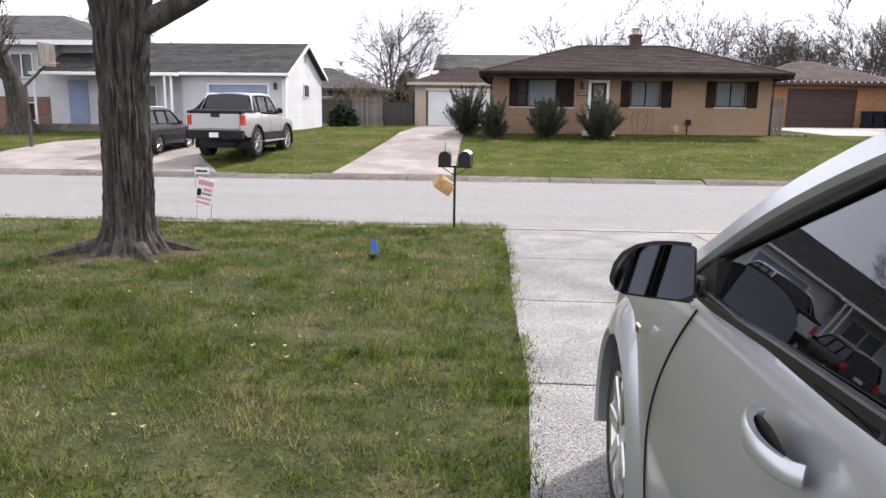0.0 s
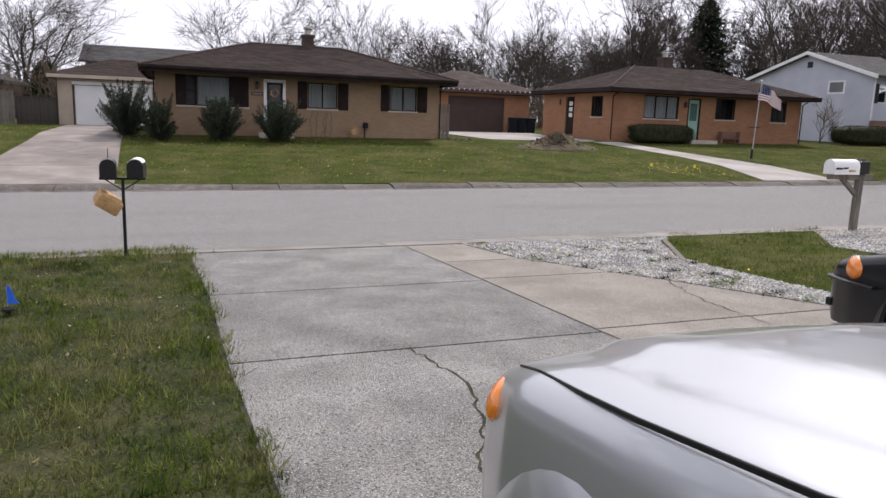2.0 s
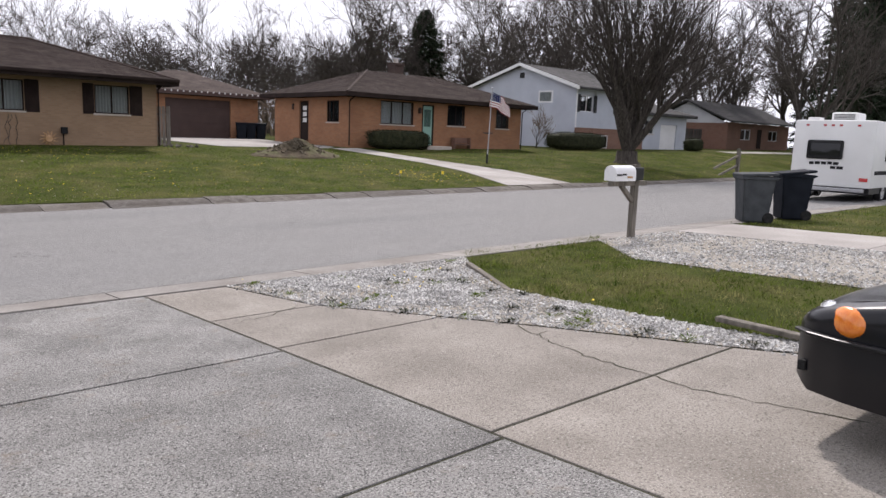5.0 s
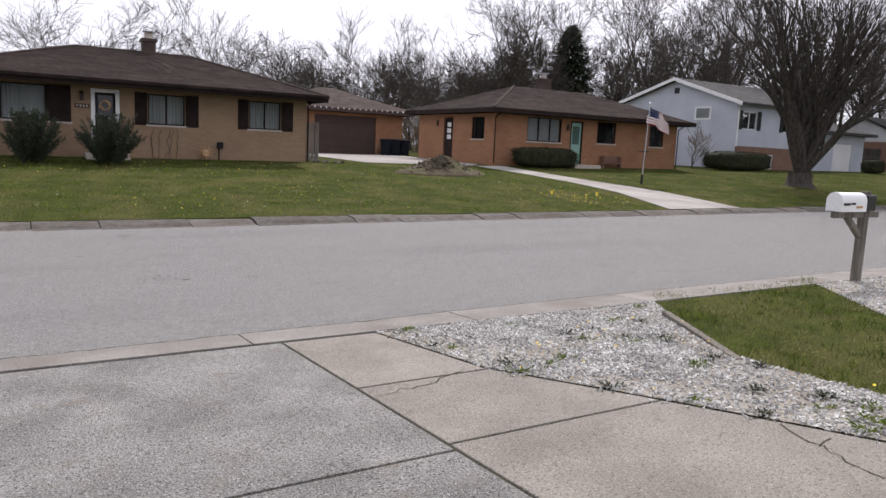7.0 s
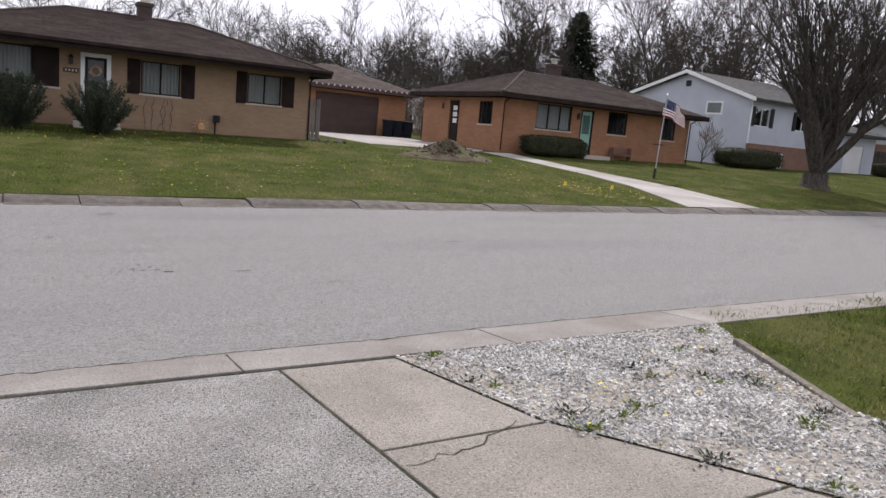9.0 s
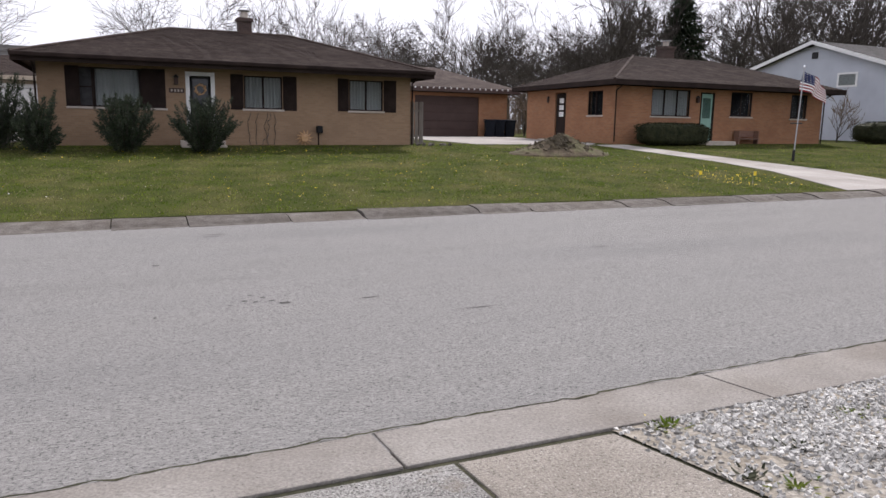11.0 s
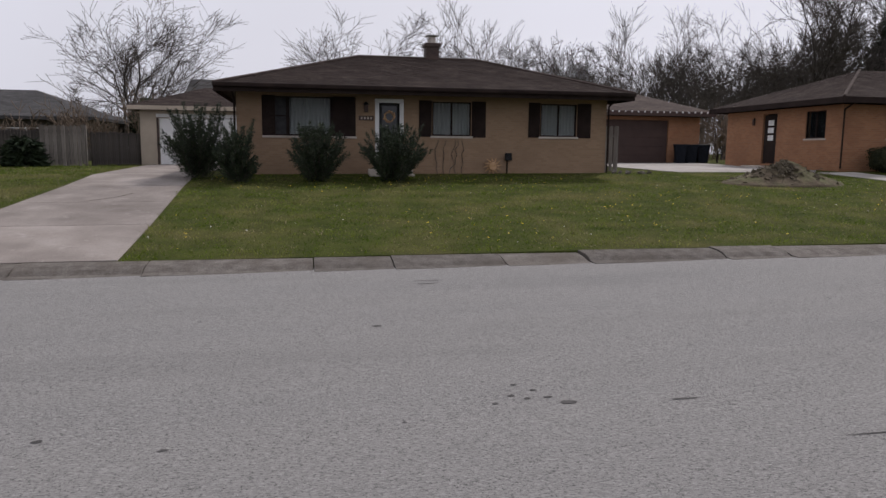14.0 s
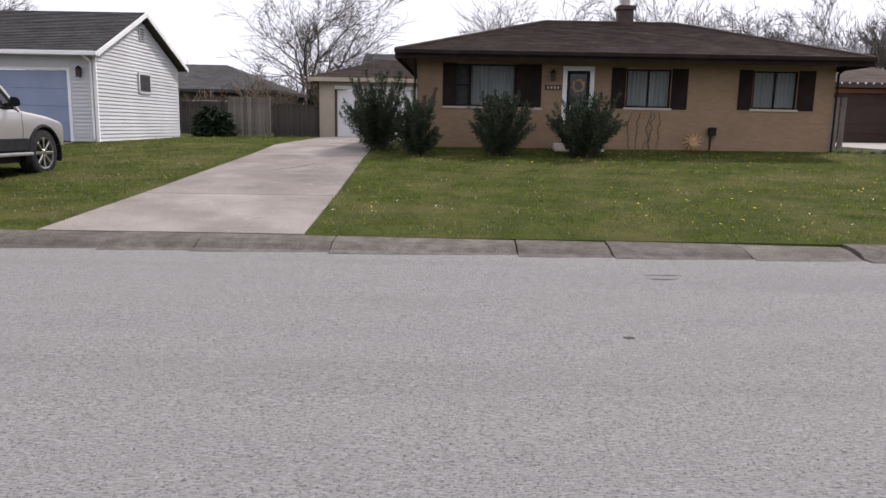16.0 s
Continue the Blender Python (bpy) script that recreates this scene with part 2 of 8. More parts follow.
M_TWIG = mat("bare_twig", (0.055, 0.048, 0.042), (0.105, 0.092, 0.08), scale=2, rough=0.95, bump=0.0)
M_BUD = mat("budding_twig", (0.12, 0.092, 0.07), (0.18, 0.137, 0.10), scale=2, rough=0.95, bump=0.0)
M_CONIFER = mat("conifer_needle", (0.012, 0.02, 0.012), (0.035, 0.05, 0.025), scale=3, rough=0.8, bump=0.0, island=0.4)
M_YEW = mat("yew_needle", (0.012, 0.022, 0.011), (0.034, 0.05, 0.02), scale=4, rough=0.75, bump=0.0, island=0.4)
M_HEDGE = mat("hedge_leaf", (0.014, 0.018, 0.009), (0.036, 0.038, 0.018), scale=4, rough=0.8, bump=0.0, island=0.4)
M_SHINGLE = mat("roof_shingle", (0.044, 0.032, 0.028), (0.082, 0.063, 0.055), scale=2.5, rough=0.95, bump=0.45, fine=14, c3=(0.04, 0.03, 0.026), scale3=0.5, amount3=0.6, stretch=(0.5, 1, 2))
M_SHINGLE_G = mat("grey_shingle", (0.042, 0.041, 0.041), (0.082, 0.08, 0.08), scale=2.5, rough=0.95, bump=0.45, fine=14, c3=(0.05, 0.05, 0.05), scale3=0.5, amount3=0.6, stretch=(0.5, 1, 2))
M_BRICK_BUFF = brick_mat("buff_brick", (0.265, 0.172, 0.106), (0.31, 0.206, 0.13), (0.265, 0.2, 0.14), (0.215, 0.14, 0.087))
M_BRICK_ORANGE = brick_mat("orange_brick", (0.275, 0.125, 0.062), (0.345, 0.165, 0.082), (0.29, 0.2, 0.135), (0.21, 0.098, 0.052))
M_BRICK_DARK = brick_mat("sooty_brick", (0.06, 0.038, 0.032), (0.085, 0.052, 0.043), (0.09, 0.075, 0.065), (0.04, 0.03, 0.027))
M_BRICK_RED = brick_mat("red_brick", (0.17, 0.085, 0.06), (0.22, 0.115, 0.08), (0.25, 0.19, 0.15), (0.13, 0.07, 0.05))
M_BROWN = mat("brown_paint", (0.016, 0.010, 0.009), (0.03, 0.02, 0.017), scale=2, rough=0.82, bump=0.1, fine=30)
M_BROWN2 = mat("brown_garage_paint", (0.045, 0.024, 0.02), (0.06, 0.034, 0.028), scale=1.5, rough=0.7, bump=0.1, fine=30)
M_WHITE = mat("white_paint", (0.72, 0.72, 0.72), (0.8, 0.8, 0.8), scale=1.2, rough=0.6, bump=0.06, fine=30)
M_SIDING = mat("white_siding", (0.46, 0.468, 0.482), (0.55, 0.558, 0.572), scale=0.8, rough=0.6, bump=0.05, fine=30, rand=0.03, c3=(0.46, 0.455, 0.44), scale3=0.6, amount3=0.4)
M_SIDING_B = mat("pale_blue_siding", (0.44, 0.47, 0.53), (0.52, 0.55, 0.61), scale=0.8, rough=0.6, bump=0.05, fine=30)
M_BLUE = mat("blue_grey_paint", (0.20, 0.25, 0.37), (0.25, 0.30, 0.42), scale=1.0, rough=0.6, bump=0.05, fine=30)
M_STUCCO = mat("tan_render", (0.40, 0.34, 0.27), (0.48, 0.41, 0.33), scale=1.5, rough=0.9, bump=0.2, fine=40)
M_FENCE = mat("weathered_fence_wood", (0.13, 0.115, 0.10), (0.22, 0.20, 0.18), scale=6, rough=0.95, bump=0.35, fine=20, rand=0.25, stretch=(1, 1, 0.15))
M_FENCE_D = mat("dark_fence_wood", (0.055, 0.048, 0.045), (0.10, 0.09, 0.08), scale=6, rough=0.95, bump=0.35, fine=20, rand=0.2, stretch=(1, 1, 0.15))
M_WOOD_GREY = mat("grey_post_wood", (0.11, 0.10, 0.085), (0.20, 0.18, 0.155), scale=9, rough=0.95, bump=0.4, fine=30, stretch=(1, 1, 0.12))
M_SILL = mat("stone_sill", (0.42, 0.37, 0.32), (0.5, 0.45, 0.4), scale=4, rough=0.85, bump=0.15, fine=40)
M_CURTAIN = mat("pale_curtain", (0.66, 0.66, 0.66), (0.82, 0.82, 0.82), scale=9, rough=0.9, bump=0.1, fine=20, stretch=(1, 1, 0.05))
M_GLASS = glass_mat("window_glass", (0.02, 0.022, 0.024), clear=0.85)
M_DARKGLASS = glass_mat("dark_glass", (0.012, 0.013, 0.015))
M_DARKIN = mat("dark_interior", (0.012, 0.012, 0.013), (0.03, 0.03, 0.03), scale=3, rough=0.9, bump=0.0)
M_SCREEN = mat("insect_screen", (0.03, 0.03, 0.032), (0.05, 0.05, 0.052), scale=8, rough=0.8, bump=0.1, fine=120)
M_BLACK = mat("black_plastic", (0.010, 0.010, 0.011), (0.017, 0.017, 0.018), scale=20, rough=0.38, bump=0.02, fine=300, spec=0.3)
M_RUBBER = mat("rubber", (0.015, 0.015, 0.015), (0.03, 0.03, 0.03), scale=12, rough=0.85, bump=0.2, fine=60)
M_CHROME = mat("chrome", (0.75, 0.75, 0.76), (0.82, 0.82, 0.83), scale=5, rough=0.12, bump=0.0, metal=1.0)
M_ALLOY = mat("alloy_rim", (0.50, 0.50, 0.51), (0.6, 0.6, 0.61), scale=8, rough=0.28, bump=0.02, metal=1.0)
M_SILVER = mat("silver_car_paint", (0.41, 0.425, 0.445), (0.45, 0.465, 0.485), scale=0.9, rough=0.30, bump=0.03, fine=900, metal=0.58, coat=0.9)
M_BLACKPAINT = mat("black_car_paint", (0.004, 0.004, 0.006), (0.008, 0.008, 0.011), scale=1.2, rough=0.3, bump=0.02, fine=900, coat=0.35, spec=0.25)
M_GREYPAINT = mat("pewter_car_paint", (0.40, 0.395, 0.385), (0.45, 0.44, 0.43), scale=1.0, rough=0.35, bump=0.02, fine=900, metal=0.55, coat=0.6)
M_CLAD = mat("grey_cladding", (0.012, 0.012, 0.013), (0.022, 0.022, 0.024), scale=6, rough=0.82, bump=0.1, fine=90, spec=0.3)
M_AMBER = mat("amber_lens", (0.75, 0.18, 0.015), (0.85, 0.27, 0.03), scale=30, rough=0.15, bump=0.05, fine=120, coat=0.8)
M_REDLENS = mat("red_lens", (0.40, 0.02, 0.02), (0.5, 0.03, 0.03), scale=30, rough=0.15, bump=0.05, fine=120, coat=0.8)
M_LENS = mat("clear_lens", (0.55, 0.57, 0.58), (0.7, 0.71, 0.72), scale=25, rough=0.1, bump=0.05, fine=60, coat=0.9, metal=0.4)
M_PLATE = mat("number_plate", (0.6, 0.6, 0.62), (0.68, 0.68, 0.7), scale=20, rough=0.5, bump=0.0)
M_MIRROR = mat("mirror_glass", (0.09, 0.095, 0.105), (0.11, 0.115, 0.125), scale=2, rough=0.03, bump=0.0, metal=1.0)
M_RED = mat("red_cloth", (0.22, 0.02, 0.025), (0.28, 0.03, 0.035), scale=6, rough=0.85, bump=0.1, fine=60)
M_NAVY = mat("navy_cloth", (0.02, 0.03, 0.10), (0.03, 0.04, 0.13), scale=6, rough=0.85, bump=0.1, fine=60)
M_FLAGBLUE = mat("marker_blue", (0.01, 0.10, 0.62), (0.02, 0.14, 0.72), scale=6, rough=0.6, bump=0.0)
M_CARD = mat("kraft_paper", (0.42, 0.25, 0.11), (0.52, 0.33, 0.16), scale=9, rough=0.8, bump=0.25, fine=25)
M_PINK = mat("sign_magenta", (0.58, 0.24, 0.30), (0.64, 0.30, 0.36), scale=9, rough=0.7, bump=0.0)
M_YELLOW = mat("dandelion_yellow", (0.8, 0.55, 0.02), (0.85, 0.65, 0.05), scale=9, rough=0.7, bump=0.0)
M_BINGREY = mat("bin_grey_plastic", (0.045, 0.05, 0.054), (0.07, 0.075, 0.08), scale=4, rough=0.8, bump=0.12, fine=60)
M_BINNAVY = mat("bin_navy_plastic", (0.008, 0.010, 0.015), (0.014, 0.017, 0.024), scale=4, rough=0.8, bump=0.12, fine=60)
M_RV = mat("caravan_white", (0.66, 0.66, 0.65), (0.74, 0.74, 0.73), scale=0.9, rough=0.35, bump=0.03, fine=30)
M_GREEN = mat("green_door_paint", (0.20, 0.36, 0.30), (0.25, 0.42, 0.35), scale=1.5, rough=0.5, bump=0.05, fine=30)
M_RUST = mat("rust_ornament", (0.40, 0.24, 0.12), (0.52, 0.34, 0.2), scale=8, rough=0.8, bump=0.2, fine=30)
M_DEADLEAF = mat("dead_leaf", (0.30, 0.22, 0.13), (0.42, 0.33, 0.22), scale=9, rough=0.9, bump=0.1, fine=60, island=0.3)
M_STEEL = mat("galvanised_steel", (0.35, 0.35, 0.36), (0.45, 0.45, 0.46), scale=6, rough=0.5, bump=0.1, fine=60, metal=0.8)


# ---- builders ----
def root_of(ob):
    m = Matrix()
    while ob is not None:
        m = ob.matrix_basis @ m
        ob = ob.parent
    return m


def mesh_of(name, bm, material, smooth=False):
    me = bpy.data.meshes.new(name)
    bm.normal_update()
    bm.to_mesh(me)
    bm.free()
    me.materials.append(material)
    if smooth:
        me.shade_smooth()
        me.set_sharp_from_angle(angle=radians(38))
    return me


def part(name, bm, material, parent=None, label="", world_space=False, smooth=False):
    """Link a bmesh as one mesh object under a thing or a part."""
    if world_space and parent is not None:
        bmesh.ops.transform(bm, matrix=root_of(parent).inverted(), verts=bm.verts)
    ob = new(name, mesh_of(name, bm, material, smooth))
    ob.parent = parent
    if label:
        ob["label"] = label
    return ob


def piece(name, mesh, parent, m):
    """One more object on a shared mesh."""
    ob = new(name, mesh)
    ob.parent = parent
    ob.matrix_basis = m
    return ob


def thing(name, label, category, loc=(0, 0, 0), turn=0.0, group="", kind=""):
    ob = new(name)
    ob.empty_display_size = 0.2
    ob.matrix_basis = pose(*loc, 0, 0, turn)
    return tagged(ob, label, category, group, kind)


def quads(name, verts, faces, material, parent=None, smooth=False):
    me = bpy.data.meshes.new(name)
    me.from_pydata(verts, [], faces)
    me.materials.append(material)
    if smooth:
        me.shade_smooth()
    ob = new(name, me)
    ob.parent = parent
    return ob


def box(bm, a, b, bevel=0.0, m=None):
    """A box between two corners, its edges rounded by bevel."""
    r = bmesh.ops.create_cube(bm, size=1.0)
    vs = r["verts"]
    c = [(p + q) / 2 for p, q in zip(a, b)]
    s = [abs(q - p) for p, q in zip(a, b)]
    bmesh.ops.transform(bm, matrix=Matrix.LocRotScale(c, None, s), verts=vs)
    if bevel:
        es = list({e for v in vs for e in v.link_edges})
        r = bmesh.ops.bevel(bm, geom=es, offset=bevel, segments=2, affect="EDGES", profile=0.6)
        vs = list({v for f in r["faces"] for v in f.verts} | {v for v in vs if v.is_valid})
    if m is not None:
        bmesh.ops.transform(bm, matrix=m, verts=vs)
    return vs


def boxed(a, b, bevel=0.0, m=None):
    bm = bmesh.new()
    box(bm, a, b, bevel, m)
    return bm


def rod(bm, p, q, r0, r1=None, sides=10):
    """A tapered rod from p to q."""
    p, q = Vector(p), Vector(q)
    r1 = r0 if r1 is None else r1
    d = q - p
    m = Matrix.Translation((p + q) / 2) @ d.to_track_quat("Z", "Y").to_matrix().to_4x4()
    return bmesh.ops.create_cone(bm, cap_ends=True, segments=sides, radius1=r0, radius2=r1, depth=d.length, matrix=m)["verts"]


def rodded(p, q, r0, r1=None, sides=10):
    bm = bmesh.new()
    rod(bm, p, q, r0, r1, sides)
    return bm


def lathe(profile, segments=28, axis="X"):
    """A turned body from (radius, along) pairs."""
    bm = bmesh.new()
    rings = []
    for r, a in profile:
        ring = []
        for k in range(segments):
            t = 2 * math.pi * k / segments
            c, s = r * math.cos(t), r * math.sin(t)
            ring.append(bm.verts.new((a, c, s) if axis == "X" else (c, s, a)))
        rings.append(ring)
    for u, v in zip(rings, rings[1:]):
        for k in range(segments):
            bm.faces.new((u[k], u[(k + 1) % segments], v[(k + 1) % segments], v[k]))
    bmesh.ops.remove_doubles(bm, verts=bm.verts, dist=1e-5)
    bmesh.ops.recalc_face_normals(bm, faces=bm.faces)
    return bm


def prism(bm, outline, a, b, axis="x"):
    """A flat outline pushed along an axis from a to b; the outline is given in the other two axes, in order."""
    def at(p, v):
        return {"x": (v, p[0], p[1]), "y": (p[0], v, p[1]), "z": (p[0], p[1], v)}[axis]
    u = [bm.verts.new(at(p, a)) for p in outline]
    v = [bm.verts.new(at(p, b)) for p in outline]
    k = len(outline)
    fs = [bm.faces.new(u), bm.faces.new(v[::-1])]
    fs += [bm.faces.new((u[i], v[i], v[(i + 1) % k], u[(i + 1) % k])) for i in range(k)]
    bmesh.ops.recalc_face_normals(bm, faces=fs)
    return bm


# ---- the lie of the land ----
LAND_Y = (-200, -30, 3, 7, 9.4, 12.0, 13.0, 16, 23.3, 23.7, 23.75, 37.2, 46, 400)
LAND_Z = (0.5, 0.5, 0.24, 0.07, 0, -0.09, -0.17, -0.30, -0.40, -0.41, -0.265, 0.68, 0.78, 0.78)


def land(x, y):
    return 0.008 * max(-60, min(90, x)) + float(np.interp(y, LAND_Y, LAND_Z))


def drape(bm, lift=0.0, dense=0.0):
    """Cut a flat sheet at the folds of the land and lay it on it."""
    for y in LAND_Y[1:-1]:
        bmesh.ops.bisect_plane(bm, geom=bm.verts[:] + bm.edges[:] + bm.faces[:], plane_co=(0, y, 0), plane_no=(0, 1, 0), dist=1e-4)
    for x in (-60, 90):
        bmesh.ops.bisect_plane(bm, geom=bm.verts[:] + bm.edges[:] + bm.faces[:], plane_co=(x, 0, 0), plane_no=(1, 0, 0), dist=1e-4)
    for v in bm.verts:
        v.co.z = land(v.co.x, v.co.y) + lift
    return bm


def sheet(outline, lift):
    bm = bmesh.new()
    bm.faces.new([bm.verts.new((x, y, 0)) for x, y in outline])
    bm.normal_update()
    if bm.faces[:][0].normal.z < 0:
        bmesh.ops.reverse_faces(bm, faces=bm.faces)
    return drape(bm, lift)


def slab(outline, lift, depth=0.08, edge=0.012):
    """A cast slab with rounded top edges, following the land."""
    bm = sheet(outline, lift)
    top = bm.faces[:]
    r = bmesh.ops.extrude_face_region(bm, geom=top)
    lower = [v for v in r["geom"] if isinstance(v, bmesh.types.BMVert)]
    bmesh.ops.translate(bm, vec=(0, 0, -depth), verts=lower)
    rim = [e for e in bm.edges if len(e.link_faces) == 2 and any(f.normal.z > 0.7 for f in e.link_faces) and e.calc_face_angle(0) > 1.0]
    bm.normal_update()
    bmesh.ops.recalc_face_normals(bm, faces=bm.faces)
    rim = [e for e in bm.edges if len(e.link_faces) == 2 and e.calc_face_angle(0) > 1.0 and all(abs(v.co.z - land(v.co.x, v.co.y) - lift) < 1e-3 for v in e.verts)]
    if edge and rim:
        bmesh.ops.bevel(bm, geom=rim, offset=edge, segments=2, affect="EDGES", profile=0.6)
    return bm


def grown(outline):
    """Inside test for an outline."""
    pts = list(outline)
    def inside(x, y):
        hit = False
        for (x0, y0), (x1, y1) in zip(pts, pts[1:] + pts[:1]):
            if (y0 > y) != (y1 > y) and x < (x1 - x0) * (y - y0) / (y1 - y0) + x0:
                hit = not hit
        return hit
    return inside


# the ground, one sheet to the horizon
bm = bmesh.new()
gx = [-900, -300, -120, -60, -30, -12, 0, 12, 30, 60, 90, 150, 400, 900]
gy = [-600] + list(LAND_Y[:-1]) + [70, 120, 250, 900]
grid = [[bm.verts.new((x, y, land(x, y))) for x in gx] for y in gy]
for r0, r1 in zip(grid, grid[1:]):
    for k in range(len(gx) - 1):
        bm.faces.new((r0[k], r0[k + 1], r1[k + 1], r1[k]))
ground = tagged(part("ground", bm, M_TURF), "patchy spring lawn with thin straw spots and clover", "lawn", kind="structure")

# road, gutter and kerb
road = tagged(part("road", sheet([(-250, 12.3), (250, 12.3), (250, 23.32), (-250, 23.32)], 0.012), M_ASPHALT), "pale grey worn asphalt street with fine stone grain", "road", kind="structure")


def patch(name, outline, lift, material, label, category):
    return tagged(part(name, sheet(outline, lift), material), label, category, kind="structure")


# bare earth under and beside the paving, which shows in the joints
EARTH = [(0.68, 12.1), (0.89, 7.0), (1.0, 4.7), (0.97, -14), (7.6, -14), (7.5, 6.5), (6.75, 7.1), (5.6, 9.5), (4.95, 10.6), (4.7, 12.1)]
patch("ground_earth", EARTH, 0.004, M_CRACK, "dark mossy soil in the joints of the paving", "soil")

# thatch under the near lawn, coloured dark so gaps between blades read as shade
M_SHADED_THATCH = mat("shaded_lawn_thatch", (0.016, 0.023, 0.007), (0.042, 0.05, 0.016), scale=7, rough=0.95, bump=0.5, fine=45, c3=(0.10, 0.085, 0.045), scale3=2.2, amount3=0.55, speck=(((0.15, 0.125, 0.07), 30, 0.6, 0.72), ((0.012, 0.018, 0.006), 24, 0.56, 0.66)))
patch("ground_shaded_thatch", [(-20, -12), (0.96, -12), (0.98, 3.3), (0.99, 4.7), (0.88, 7.0), (0.8, 9.3), (0.67, 12.1), (-20, 12.1)], 0.003, M_SHADED_THATCH, "soil and dead stems under the near lawn, darkened as shade between blades", "lawn")

# the near driveway: aggregate slabs, tan slabs beside them
driveway = thing("driveway", "broad driveway of rough aggregate slabs and smoother tan slabs", "driveway", (3, 6, land(3, 6)), kind="structure")


def left_x(y):
    return float(np.interp(y, (-14, 3.3, 4.7, 7.0, 9.3, 12.1), (1.0, 1.0, 1.03, 0.92, 0.87, 0.72)))


def mid_x(y):
    return float(np.interp(y, (-14, 4.7, 7.05, 9.35, 12.05), (4.1, 3.98, 3.9, 3.8, 3.7)))


def right_x(y):
    return float(np.interp(y, (-14, 6.5, 7.18, 7.84, 8.6, 9.44, 10.6, 12.05), (7.2, 6.95, 6.62, 6.3, 5.93, 5.47, 4.85, 4.6)))


cuts = [12.05, 9.28, 7.0, 4.66, 2.4, 0.0, -2.4, -4.8, -8]
J = 0.011
for y1, y0 in zip(cuts, cuts[1:]):
    part("slab", slab([(left_x(y0), y0 + J), (mid_x(y0) - J, y0 + J), (mid_x(y1) - J, y1 - J), (left_x(y1), y1 - J)], 0.014), M_AGG, driveway, world_space=True)
cuts = [12.05, 10.55, 9.37, 7.1, 4.74, 2.4, 0.0, -2.4, -4.8, -8]
for y1, y0 in zip(cuts, cuts[1:]):
    mids = [y for y in (6.5, 7.84, 8.6, 10.6) if y0 < y < y1]
    ring = [(mid_x(y0) + J, y0 + J), (right_x(y0), y0 + J)] + [(right_x(y), y) for y in mids] + [(right_x(y1), y1 - J), (mid_x(y1) + J, y1 - J)]
    part("slab", slab(ring, 0.014), M_CONC, driveway, world_space=True)


def crack(points, width, seed, parent=driveway, lift=0.0175):
    """A wandering crack filled with moss."""
    rng = random.Random(seed)
    fine = []
    for (x0, y0), (x1, y1) in zip(points, points[1:]):
        k = max(2, int(math.hypot(x1 - x0, y1 - y0) / 0.07))
        for i in range(k):
            f = i / k
            fine.append((x0 + (x1 - x0) * f + rng.gauss(0, 0.014), y0 + (y1 - y0) * f + rng.gauss(0, 0.014), width * rng.uniform(0.45, 1.3)))
    bm = bmesh.new()
    last = None
    for (xa, ya, wa), (xb, yb, wb) in zip(fine, fine[1:]):
        d = Vector((xb - xa, yb - ya)).normalized()
        s = [bm.verts.new((x, y, land(x, y) + lift)) for x, y in ((xa - d.y * wa, ya + d.x * wa), (xa + d.y * wa, ya - d.x * wa))]
        if last:
            bm.faces.new((last[0], last[1], s[1], s[0]))
        last = s
    bmesh.ops.recalc_face_normals(bm, faces=bm.faces)
    return part("crack", bm, M_CRACK, parent, world_space=True)


crack([(2.22, 7.0), (2.35, 6.2), (2.28, 5.83), (2.2, 5.5), (2.05, 5.15), (1.9, 4.75)], 0.010, 1)
crack([(5.8, 8.7), (5.7, 8.34), (5.53, 7.76), (5.52, 7.46), (5.51, 7.14), (5.46, 6.67), (5.56, 6.2), (5.7, 5.6)], 0.006, 2)
crack([(3.8, 10.32), (4.3, 10.4), (4.5, 10.55), (4.85, 10.64)], 0.005, 3)
crack([(5.7, 8.34), (5.86, 8.4), (6.05, 8.45)], 0.005, 4)

# gutter along the near side, in cast lengths
gutter = thing("gutter", "worn concrete gutter along the edge of the street", "gutter", (10, 12.3, land(10, 12.3)), kind="structure")
rng = random.Random(3)
x = -1.2
def gutter_y(x):
    """The ragged line where the asphalt meets the gutter."""
    return float(np.interp(x, (-1.2, 1.8, 4.6, 7.7, 12), (12.44, 12.53, 12.62, 12.76, 12.82)))


while x < 42:
    w = rng.uniform(2.1, 2.7)
    part("gutter_length", slab([(x, 12.09), (x + w - 0.014, 12.09), (x + w - 0.014, gutter_y(x + w)), (x, gutter_y(x))], 0.022, 0.06, 0.01), M_GUTTER, gutter, world_space=True)
    x += w
crack([(x * 1.0, gutter_y(x) + 0.008 + 0.012 * math.sin(x * 2.3)) for x in np.arange(-1.2, 26, 0.5)], 0.012, 9, gutter, 0.024)

